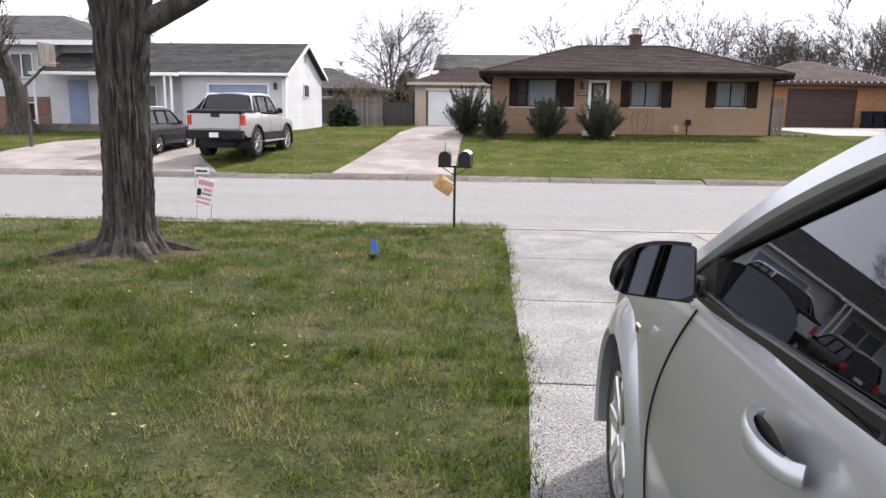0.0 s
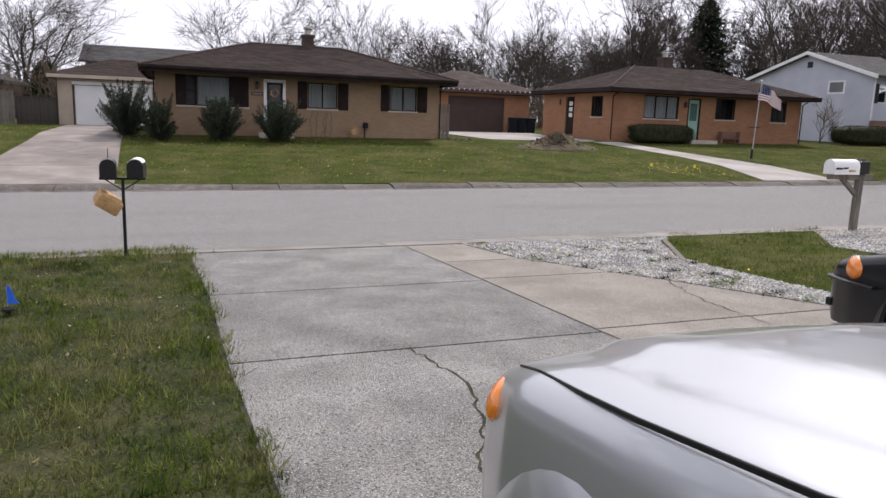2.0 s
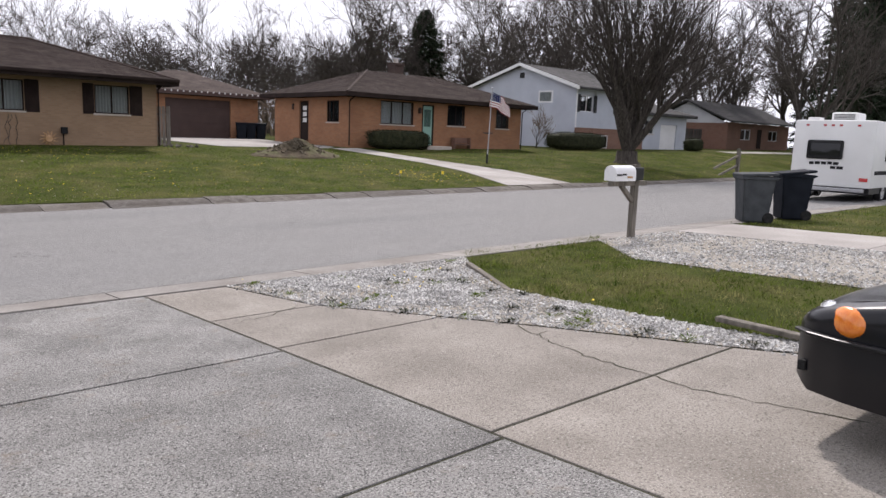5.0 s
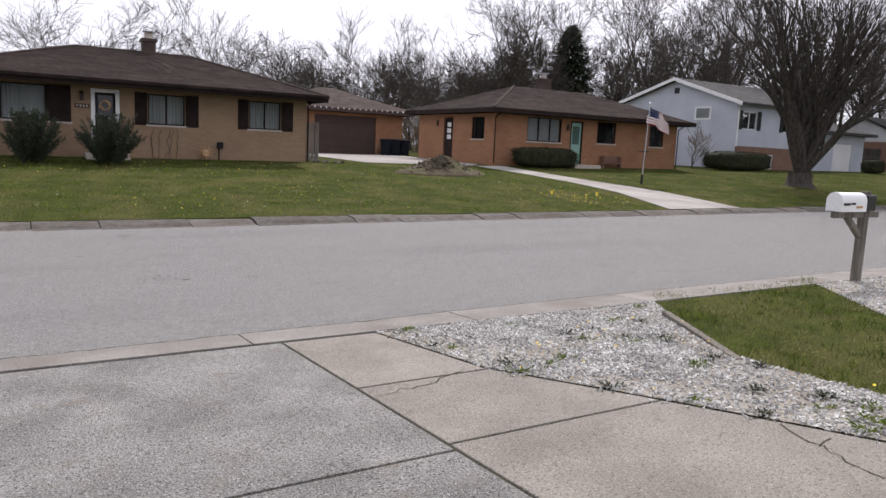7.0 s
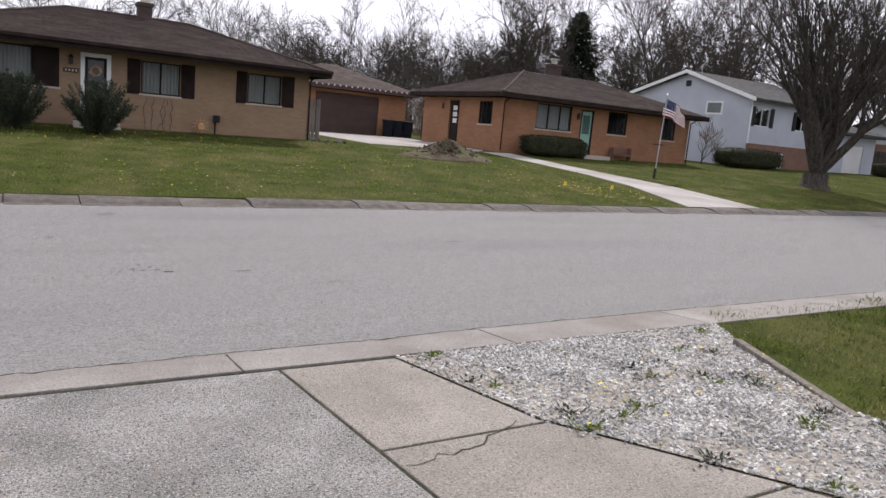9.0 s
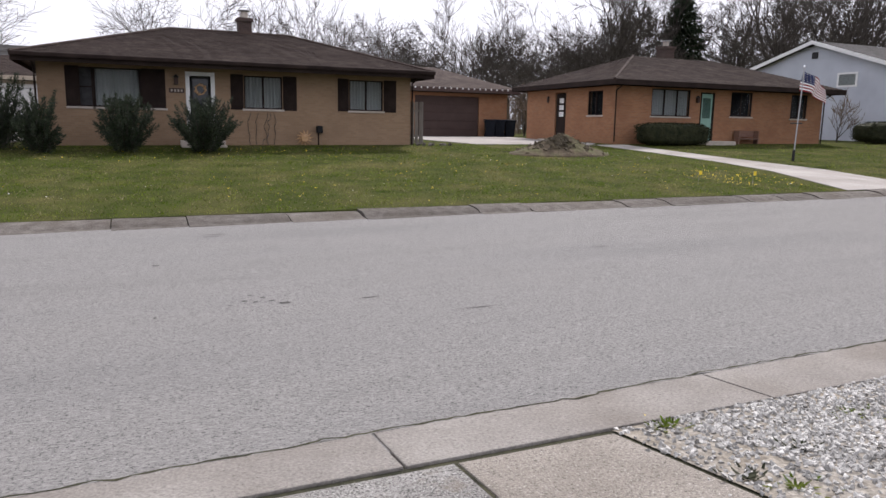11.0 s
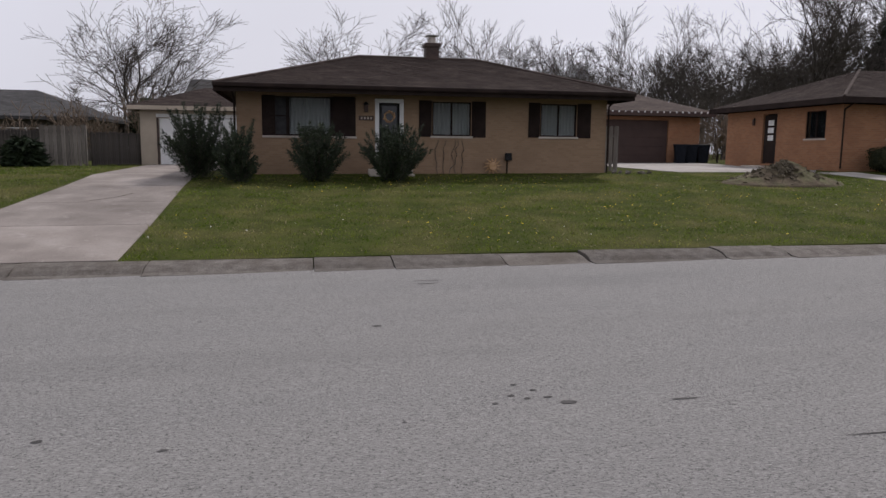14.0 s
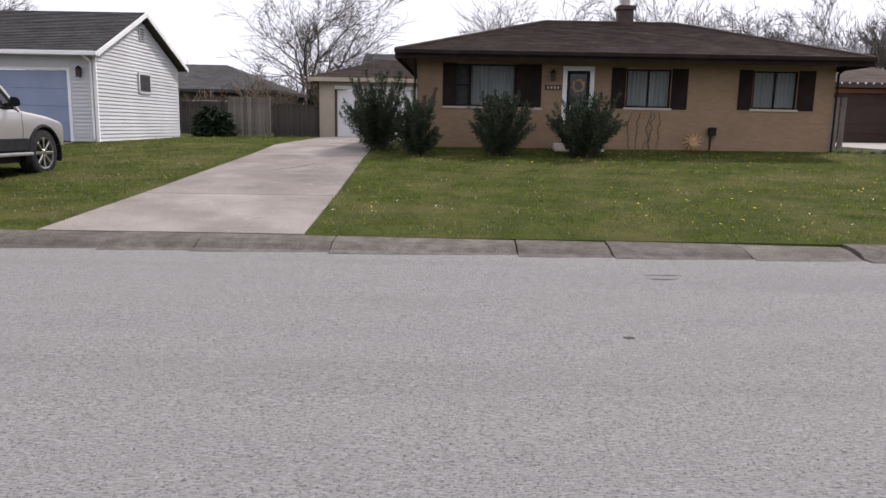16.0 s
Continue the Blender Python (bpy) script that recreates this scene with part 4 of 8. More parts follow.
    pl = part("plaque", boxed((3.79, F - 0.03, 2.58), (4.31, F - 0.002, 2.74), 0.01), M_BROWN2, h, "small brown plaque with plain bars", True)
    for k in range(4):
        part("plaque_bar", boxed((3.86 + k * 0.11, F - 0.036, 2.62), (3.92 + k * 0.11, F - 0.03, 2.7)), M_SILL, pl, "", True)
    # gas meter, sun ornament, pipes
    gm = part("gas_meter", boxed((9.08, F - 0.24, 1.22), (9.32, F - 0.03, 1.5), 0.05), M_CLAD, h, "grey-brown gas meter on a pipe", True)
    part("meter_pipe", rodded((9.16, F - 0.12, 0.6), (9.16, F - 0.12, 1.24), 0.03), M_BROWN, gm, "", True)
    orn = part("sun_ornament", lathe([(0.0, 0.05), (0.14, 0.05), (0.16, 0.0), (0.14, -0.03), (0.0, -0.03)], 18, "Z"), M_RUST, h, "rusty sun-shaped ornament with rays")
    orn.matrix_basis = pose(8.62 - 6.3, -0.12, 1.02 - land(6.3, F), 90, 0, 0)
    for k in range(12):
        t = k / 12 * 2 * math.pi
        bm = bmesh.new()
        rod(bm, (0.17 * math.cos(t), 0.17 * math.sin(t), 0), (0.36 * math.cos(t + 0.15), 0.33 * math.sin(t + 0.15), 0), 0.045, 0.004, 6)
        part("ray", bm, M_RUST, orn)
    for x, y in ((-0.4, 36.98), (13.06, 36.98)):
        gutter_pipe(h, [(x, 36.25, 3.55), (x, y + 0.2, 3.25), (x, y + 0.2, 0.75)])
    # vine on the brick
    bm = bmesh.new()
    for k in range(5):
        x0 = 6.6 + k * 0.22
        p = Vector((x0, F - 0.02, 0.75))
        for s in range(7):
            q = p + Vector((random.gauss(0.02, 0.07), 0, 0.17))
            rod(bm, p, q, 0.012, 0.009, 5)
            p = q
    part("vine", bm, M_TWIG, h, "bare climbing stems", True)


bungalow()


def overhead_door(parent, at, u0, u1, z0, z1, material, rows=4, cols=4):
    d = part("garage_door", oriented("y", at, u0, u1, z0, z1, -0.12, -0.08, 0.004), material, parent, "", True)
    for r in range(rows):
        a, b = z0 + (z1 - z0) * r / rows, z0 + (z1 - z0) * (r + 1) / rows
        part("door_panel", oriented("y", at, u0 + 0.01, u1 - 0.01, a + 0.008, b - 0.008, -0.079, -0.06, 0.01), material, d, "", True)
    return d


# -- tan garage behind the bungalow --
def tan_garage():
    F = 49.0
    h = thing("garage", "detached tan garage with white overhead door", "garage", (-3, F, land(-3, F)))
    wall_with_holes(h, "y", F, 0.2, -5.85, 0.6, 0.5, 3.35, [(-5.0, -0.85, 0.72, 3.02)], M_STUCCO)
    wall_with_holes(h, "x", -5.85, 0.2, F + 0.201, 56, 0.5, 3.35, [], M_STUCCO)
    wall_with_holes(h, "x", 0.4, 0.2, F + 0.201, 56, 0.5, 3.35, [], M_STUCCO)
    overhead_door(h, F, -4.98, -0.87, 0.74, 2.98, M_WHITE)
    part("lintel", boxed((-5.1, F - 0.03, 3.03), (-0.75, F - 0.002, 3.2), 0.01), M_WHITE, h, "", True)
    part("door_jamb", boxed((-5.09, F - 0.03, 0.74), (-5.0, F - 0.002, 3.02), 0.006), M_BROWN2, h, "", True)
    bm = bmesh.new()
    roof_hip(bm, -6.3, F - 0.5, 1.1, 56.4, 3.55, 4.75, -3.2, -2.0, 52.6, 0.18)
    r = part("roof", bm, M_SHINGLE, h, "brown shingle hipped roof", True)
    bm = bmesh.new()
    shingle_rows(bm, (-6.3, F - 0.5, 3.55), (1.1, F - 0.5, 3.55), (-2.0, 52.6, 4.75), (-3.2, 52.6, 4.75), 24)
    part("shingle_layer", bm, M_SHINGLE, r, "", True)["kind"] = "stuff"
    fascia(h, -6.3, F - 0.5, 1.1, 56.4, 3.36, 3.56, M_STUCCO)
    lantern(h, -0.5, F, 2.9)


tan_garage()


def brown_garage():
    F = 52.0
    h = thing("garage", "orange brick garage with wide brown door", "garage", (22, F, land(22, F)))
    wall_with_holes(h, "y", F, 0.22, 17.2, 25.4, 0.6, 3.7, [(18.9, 23.35, 0.9, 3.5)], M_BRICK_ORANGE)
    wall_with_holes(h, "x", 25.18, 0.22, F + 0.221, 59, 0.6, 3.7, [], M_BRICK_ORANGE)
    wall_with_holes(h, "x", 17.2, 0.22, F + 0.221, 59, 0.6, 3.7, [], M_BRICK_ORANGE)
    overhead_door(h, F, 18.92, 23.33, 0.92, 3.48, M_BROWN2, 5)
    bm = bmesh.new()
    roof_hip(bm, 16.4, F - 0.7, 26.0, 59.6, 3.98, 5.5, 20.4, 21.6, 55.4, 0.22)
    r = part("roof", bm, M_SHINGLE, h, "brown shingle hipped roof", True)
    fascia(h, 16.4, F - 0.7, 26.0, 59.6, 3.72, 3.99, M_BROWN2)
    for k in range(24):
        part("eave_light", boxed((16.6 + k * 0.4, F - 0.74, 3.9), (16.68 + k * 0.4, F - 0.713, 3.98), 0.008), M_WHITE, r, "", True)


brown_garage()


# -- orange brick bungalow --
def brick_house():
    F, L, R, B = 37.9, 23.6, 37.3, 46.2
    h = thing("house", "orange brick bungalow with brown hipped roof and green door", "house", (30, F, land(30, F)), group="houses on the street")
    holes = [(25.72, 28.1, 2.25, 3.55), (28.75, 29.65, 1.1, 3.48), (30.75, 32.2, 2.33, 3.56), (34.95, 36.15, 2.3, 3.56)]
    wall_with_holes(h, "y", F, 0.24, L, R, 0.5, 3.62, holes, M_BRICK_ORANGE)
    wall_with_holes(h, "x", L, 0.24, F + 0.241, B, 0.5, 3.62, [(42.15, 43.2, 1.12, 3.45), (38.9, 40.15, 2.25, 3.43)], M_BRICK_ORANGE)
    wall_with_holes(h, "x", R - 0.24, 0.24, F + 0.241, B, 0.5, 3.62, [], M_BRICK_ORANGE)
    wall_with_holes(h, "y", B - 0.24, 0.24, L + 0.241, R - 0.241, 0.5, 3.62, [], M_BRICK_ORANGE)
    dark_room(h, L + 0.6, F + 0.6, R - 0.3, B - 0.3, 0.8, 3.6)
    ex0, ey0, ex1, ey1, ez, rz, ry = L - 0.65, F - 0.75, R + 0.8, B + 0.7, 3.85, 5.5, 42.1
    bm = bmesh.new()
    roof_hip(bm, ex0, ey0, ex1, ey1, ez, rz, 27.7, 33.4, ry, 0.1)
    r = part("roof", bm, M_SHINGLE, h, "brown asphalt shingle roof", True)
    bm = bmesh.new()
    shingle_rows(bm, (ex0, ey0, ez), (ex1, ey0, ez), (33.4, ry, rz), (27.7, ry, rz), 30)
    shingle_rows(bm, (ex0, ey1, ez), (ex0, ey0, ez), (27.7, ry, rz), (27.7, ry, rz), 30)
    part("shingle_layer", bm, M_SHINGLE, r, "", True)["kind"] = "stuff"
    part("hip_cap", rodded((ex0, ey0, ez + 0.02), (27.7, ry, rz + 0.02), 0.07, sides=6), M_SHINGLE, r, "", True)
    fascia(h, ex0, ey0, ex1, ey1, 3.62, 3.86, M_BROWN)
    chimney(h, 30.6, 43.0, 5.0, 6.25, 0.7)
    window(h, "y", F, 25.72, 28.1, 2.25, 3.55, 3)
    window(h, "y", F, 30.75, 32.2, 2.33, 3.56, 2, curtain=False)
    window(h, "y", F, 34.95, 36.15, 2.3, 3.56, 2, curtain=False)
    window(h, "x", L, 38.9, 40.15, 2.25, 3.43, 2, curtain=False)
    d = part("door", boxed((28.82, F + 0.06, 1.1), (29.58, F + 0.1, 3.4), 0.005), M_GREEN, h, "pale green front door", True)
    part("door_pane", boxed((28.95, F + 0.04, 2.2), (29.45, F + 0.059, 3.2)), M_GLASS, d, "", True)
    for a, b in (((28.75, F - 0.02, 1.1), (28.82, F + 0.1, 3.47)), ((29.58, F - 0.02, 1.1), (29.65, F + 0.1, 3.47))):
        part("door_frame", boxed(a, b, 0.005), M_BROWN, d, "", True)
    d = part("door", boxed((L + 0.06, 42.2, 1.12), (L + 0.1, 43.15, 3.4), 0.005), M_BROWN, h, "dark side door with small panes", True)
    for k in range(3):
        part("door_pane", boxed((L + 0.045, 42.45, 2.2 + k * 0.35), (L + 0.059, 42.85, 2.45 + k * 0.35)), M_CURTAIN, d, "", True)
    part("step", boxed((28.3, F - 1.1, 0.6), (30.2, F - 0.01, 1.08), 0.02), M_SILL, h, "", True)
    part("step", boxed((L - 0.9, 42.0, 0.6), (L - 0.01, 43.4, 1.02), 0.02), M_SILL, h, "", True)
    bm = boxed((31.0, F - 0.5, 1.18), (32.4, F - 0.1, 1.24), 0.01)
    for x in (31.05, 32.35):
        box(bm, (x - 0.03, F - 0.45, 0.9), (x + 0.03, F - 0.15, 1.62), 0.01)
    box(bm, (31.0, F - 0.14, 1.3), (32.4, F - 0.1, 1.62), 0.01)
    tagged(part("garden_bench", bm, M_BRICK_RED), "small red-brown bench by a brick wall", "bench")
    lantern(h, L - 0.0, 44.0, 3.1)
    lantern(h, 28.5, F, 3.1)
    for x, y in ((L - 0.03, F - 0.08), (R + 0.03, F - 0.08)):
        gutter_pipe(h, [(x, ey0 + 0.05, 3.7), (x, y, 3.4), (x, y, 1.0)])


brick_house()


def board_wall(parent, axis, at, outline_u, z0, z1, top, material, step=0.19, name="board"):
    """Lapped boards as pieces; top(z) gives the reach u0, u1 at a height."""
    z = z0
    while z < z1:
        u0, u1 = top(z + step)
        v0, v1 = top(z)
        u0, u1 = max(u0, v0), min(u1, v1)
        if u1 - u0 > 0.15:
            lo, hi = (z, min(z + step, z1))
            bm = bmesh.new()
            prof = [(0.034, lo), (0.004, hi), (-0.02, hi), (-0.02, lo)]
            if axis == "y":
                prism(bm, [(at - d, zz) for d, zz in prof], u0, u1, "x")
            else:
                k = len(prof)
                a = [bm.verts.new((at + d, u0, zz)) for d, zz in prof]
                b = [bm.verts.new((at + d, u1, zz)) for d, zz in prof]
                bm.faces.new(a), bm.faces.new(b[::-1])
                for i in range(k):
                    bm.faces.new((a[i], b[i], b[(i + 1) % k], a[(i + 1) % k]))
                bmesh.ops.recalc_face_normals(bm, faces=bm.faces)
            part(name, bm, material, parent, "", True)
        z += step


# -- white house with garage wing --
def white_house():
    F, Rr, B, pk = 37.3, -10.9, 44.2, 40.7
    h = thing("house", "white clapboard house with grey roof and blue garage door", "house", (-18, F, land(-18, F)), group="houses on the street")
    # garage wing
    wall_with_holes(h, "y", F, 0.18, -16.4, Rr, 0.3, 3.5, [(-14.95, -11.85, 0.55, 2.92)], M_SIDING)
    bm = bmesh.new()
    prism(bm, [(F + 0.181, 0.3), (B, 0.3), (B, 3.5), (pk, 5.1), (F + 0.181, 3.55)], Rr - 0.18, Rr - 0.02, "x")
    gable = part("gable_wall", bm, M_SIDING, h, "", True)
    def reach(z):
        if z <= 3.5:
            return (F + 0.03, B)
        f = (z - 3.5) / (5.12 - 3.5)
        return (F + (pk - F) * f, B - (B - pk) * f)
    board_wall(gable, "x", Rr, None, 0.62, 5.1, reach, M_SIDING, 0.125)
    for a, b in ((-16.4, -15.05), (-11.75, Rr - 0.02)):
        board_wall(h, "y", F, None, 0.62, 3.5, lambda z, a=a, b=b: (a, b), M_SIDING, 0.125)
    board_wall(h, "y", F, None, 3.02, 3.5, lambda z: (-15.04, -11.76), M_SIDING)
    part("corner_board", boxed((Rr - 0.06, F - 0.06, 0.6), (Rr + 0.04, F + 0.03, 3.5), 0.006), M_WHITE, h, "", True)
    overhead_door(h, F, -14.93, -11.87, 0.6, 2.9, M_BLUE, 4)
    for a, b in (((-15.05, F - 0.04, 0.6), (-14.95, F - 0.002, 3.0)), ((-11.85, F - 0.04, 0.6), (-11.75, F - 0.002, 3.0)), ((-14.95, F - 0.04, 2.92), (-11.85, F - 0.002, 3.0))):
        part("door_trim", boxed(a, b, 0.005), M_WHITE, h, "", True)
    lantern(h, -11.4, F - 0.03, 2.86)
    part("foundation", boxed((-27, F + 0.01, 0.1), (Rr + 0.012, B - 0.05, 0.62), 0.01), M_KERB, h, "", True)
    # gable window and vent
    w = part("window", boxed((Rr + 0.03, 40.35, 2.33), (Rr + 0.07, 41.4, 3.1), 0.008), M_SIDING, h, "small white gable window", True)
    part("pane", boxed((Rr + 0.07, 40.45, 2.42), (Rr + 0.078, 41.3, 3.02)), M_SCREEN, w, "", True)
    v = part("gable_vent", boxed((Rr + 0.03, 40.6, 4.25), (Rr + 0.06, 41.0, 4.75), 0.006), M_SIDING, h, "", True)
    for k in range(5):
        part("vent_slat", boxed((Rr + 0.06, 40.65, 4.3 + k * 0.085), (Rr + 0.075, 40.95, 4.34 + k * 0.085)), M_SCREEN, v, "", True)
    # garage roof
    bm = bmesh.new()
    t = 0.12
    prism(bm, [(F - 0.45, 3.38), (pk, 5.12), (B + 0.4, 3.42), (B + 0.4, 3.42 + t), (pk, 5.14 + t), (F - 0.45, 3.38 + t)], -24.0, Rr + 0.3, "x")
    r = part("roof", bm, M_SHINGLE_G, h, "weathered grey shingle roof", True)
    bm = bmesh.new()
    shingle_rows(bm, (-24, F - 0.45, 3.38 + t), (Rr + 0.3, F - 0.45, 3.38 + t), (Rr + 0.3, pk, 5.14 + t), (-24, pk, 5.14 + t), 26)
    part("shingle_layer", bm, M_SHINGLE_G, r, "", True)["kind"] = "stuff"
    for y0, z0, y1, z1 in ((F - 0.45, 3.4, pk, 5.16), (B + 0.4, 3.44, pk, 5.16)):
        bm = bmesh.new()
        prism(bm, [(y0, z0 - 0.06), (y1, z1 - 0.06), (y1, z1 + 0.11), (y0, z0 + 0.11)], Rr + 0.301, Rr + 0.335, "x")
        part("rake_board", bm, M_WHITE, h, "", True)
    part("roof_gutter", boxed((-16.3, F - 0.58, 3.36), (Rr + 0.33, F - 0.451, 3.5), 0.025), M_WHITE, h, "white rain gutter", True)
    gutter_pipe(h, [(Rr - 0.2, F - 0.5, 3.4), (Rr - 0.12, F - 0.08, 3.2), (Rr - 0.12, F - 0.08, 0.7)], M_WHITE)
    # porch wing: recessed wall, posts, blue door
    wall_with_holes(h, "y", F + 0.9, 0.18, -24.3, -16.4, 0.3, 3.5, [], M_SIDING)
    board_wall(h, "y", F + 0.9, None, 0.7, 3.45, lambda z: (-24.3, -16.42), M_SIDING)
    part("porch_roof_edge", boxed((-24.2, F - 0.95, 3.3), (-16.3, F - 0.44, 3.46), 0.02), M_WHITE, h, "", True)
    part("porch_floor", boxed((-24.3, F - 0.9, 0.2), (-16.42, F + 0.88, 0.78), 0.02), M_KERB, h, "", True)
    d = part("door", boxed((-23.2, F + 0.82, 0.8), (-22.1, F + 0.87, 3.1), 0.006), M_BLUE, h, "blue-grey front door", True)
    for k in range(2):
        part("door_panel", boxed((-23.05, F + 0.8, 0.95 + k * 1.05), (-22.25, F + 0.82, 1.85 + k * 1.05), 0.01), M_BLUE, d, "", True)
    for x in (-24.0, -16.6, -16.95):
        part("porch_post", boxed((x - 0.05, F - 0.85, 0.78), (x + 0.05, F - 0.75, 3.3), 0.008), M_WHITE, h, "", True)
    lantern(h, -21.2, F + 0.87, 2.8)
    window(h, "y", F + 0.82, -20.3, -18.2, 1.6, 2.9, 2, M_WHITE, inset=-0.02)
    # two-storey wing
    wall_with_holes(h, "y", F + 1.2, 0.18, -33, -24.3, 0.2, 5.0, [], M_SIDING)
    board_wall(h, "y", F + 1.2, None, 2.2, 5.0, lambda z: (-33, -24.32), M_SIDING)
    wall_with_holes(h, "x", -24.3, 0.18, F + 1.39, 46, 0.2, 5.0, [], M_SIDING)
    part("brick_skirt", boxed((-33, F + 1.1, 0.2), (-24.3, F + 1.165, 2.2), 0.01), M_BRICK_RED, h, "", True)
    window(h, "y", F + 1.165, -26.6, -25.3, 3.2, 4.5, 2, M_WHITE, inset=-0.02)
    window(h, "y", F + 1.09, -26.6, -25.3, 0.9, 1.9, 2, M_WHITE, inset=-0.02)
    bm = bmesh.new()
    roof_hip(bm, -34, F + 0.6, -20.6, 47, 5.15, 6.9, -30, -25.5, 42, 0.2)
    part("upper_roof", bm, M_SHINGLE_G, h, "grey shingle hipped roof", True)
    fascia(h, -34, F + 0.6, -20.6, 47, 4.9, 5.16, M_WHITE)
    wall_with_holes(h, "y", F + 1.9, 0.18, -24.3, -21.3, 3.4, 5.0, [], M_SIDING)


white_house()


# -- split-level house --
def split_level():
    X, F = 46.0, 40.3
    h = thing("house", "pale blue split-level house with white trim", "house", (52, F, land(52, F)), group="houses on the street")
    B, pk = 52.0, 46.0
    bm = bmesh.new()
    prism(bm, [(F, 0.7), (B, 0.7), (B, 5.85), (pk, 7.55), (F, 5.75)], X, X + 0.2, "x")
    part("gable_wall", bm, M_SIDING_B, h, "", True)
    bm = bmesh.new()
    z = 0.9
    while z < 7.4:
        f0 = F if z < 5.75 else F + (pk - F) * (z - 5.75) / 1.8
        f1 = B if z < 5.85 else B - (B - pk) * (z - 5.85) / 1.7
        if f1 - f0 > 0.3:
            box(bm, (X - 0.03, f0 + 0.02, z), (X - 0.002, f1 - 0.02, z + 0.19))
        z += 0.21
    part("siding_layer", bm, M_SIDING_B, h, "", True)["kind"] = "stuff"
    wall_with_holes(h, "y", F, 0.2, X + 0.201, 55.2, 0.7, 5.75, [(46.5, 48.1, 3.95, 5.2), (51.2, 52.8, 3.95, 5.2)], M_SIDING_B)
    bm = bmesh.new()
    z = 2.75
    while z < 5.6:
        for a, b in (((X - 0.03, 46.2), (48.4, 50.9), (53.1, 55.2)) if 3.6 < z < 5.3 else ((X - 0.03, 55.2),)):
            box(bm, (a, F - 0.03, z), (b, F - 0.002, z + 0.19))
        z += 0.21
    part("siding_layer", bm, M_SIDING_B, h, "", True)["kind"] = "stuff"
    part("brick_skirt", boxed((X - 0.03, F - 0.06, 0.8), (55.2, F - 0.031, 2.72), 0.01), M_BRICK_RED, h, "dark brick lower storey", True)
    for u in (46.5, 51.2):
        window(h, "y", F, u, u + 1.6, 3.95, 5.2, 2, M_WHITE, curtain=False, sill=False)
        shutter(h, F - 0.03, u - 0.45, u - 0.03, 3.9, 5.25, M_BLACK)
        shutter(h, F - 0.03, u + 1.63, u + 2.05, 3.9, 5.25, M_BLACK)
    window(h, "y", F - 0.06, 48.6, 50.1, 1.2, 2.2, 2, M_WHITE, inset=-0.03, curtain=False)
    w = part("window", boxed((X - 0.07, 42.6, 4.6), (X - 0.031, 44.1, 5.55), 0.01), M_WHITE, h, "", True)
    part("pane", boxed((X - 0.08, 42.75, 4.72), (X - 0.071, 43.95, 5.43)), M_GLASS, w, "", True)
    part("gable_vent", boxed((X - 0.06, pk - 0.25, 6.6), (X - 0.031, pk + 0.25, 7.05), 0.01), M_SCREEN, h, "", True)
    bm = bmesh.new()
    t = 0.18
    prism(bm, [(F - 0.6, 5.6), (pk, 7.6), (B + 0.6, 5.7), (B + 0.6, 5.7 + t), (pk, 7.6 + t), (F - 0.6, 5.6 + t)], X - 0.45, 55.7, "x")
    part("roof", bm, M_SHINGLE_G, h, "grey shingle roof", True)
    for y0, z0 in ((F - 0.62, 5.58), (B + 0.62, 5.68)):
        bm = bmesh.new()
        prism(bm, [(y0, z0 - 0.05), (pk, 7.56), (pk, 7.6 + t + 0.02), (y0, z0 + t + 0.03)], X - 0.49, X - 0.451, "x")
        part("rake_board", bm, M_WHITE, h, "", True)
    part("corner_board", boxed((X - 0.05, F - 0.08, 2.7), (X + 0.08, F - 0.032, 5.7), 0.01), M_WHITE, h, "", True)
    # lower wing with garage
    wall_with_holes(h, "y", F + 0.3, 0.2, 55.2, 62.6, 0.7, 4.1, [(58.4, 61.0, 1.0, 3.4), (54.9 + 0.4, 57.3, 2.5, 3.7)], M_SIDING_B)
    overhead_door(h, F + 0.3, 58.42, 60.98, 1.02, 3.38, M_WHITE)
    window(h, "y", F + 0.3, 55.3, 57.3, 2.5, 3.7, 3, M_WHITE, curtain=False)
    wall_with_holes(h, "x", 62.4, 0.2, F + 0.501, 50, 0.7, 4.1, [], M_SIDING_B)
    bm = bmesh.new()
    roof_hip(bm, 55.0, F - 0.4, 63.3, 50, 4.3, 5.9, 55.2, 59.5, 45, 0.22)
    part("lower_roof", bm, M_SHINGLE_G, h, "brown-grey shingle roof", True)


split_level()


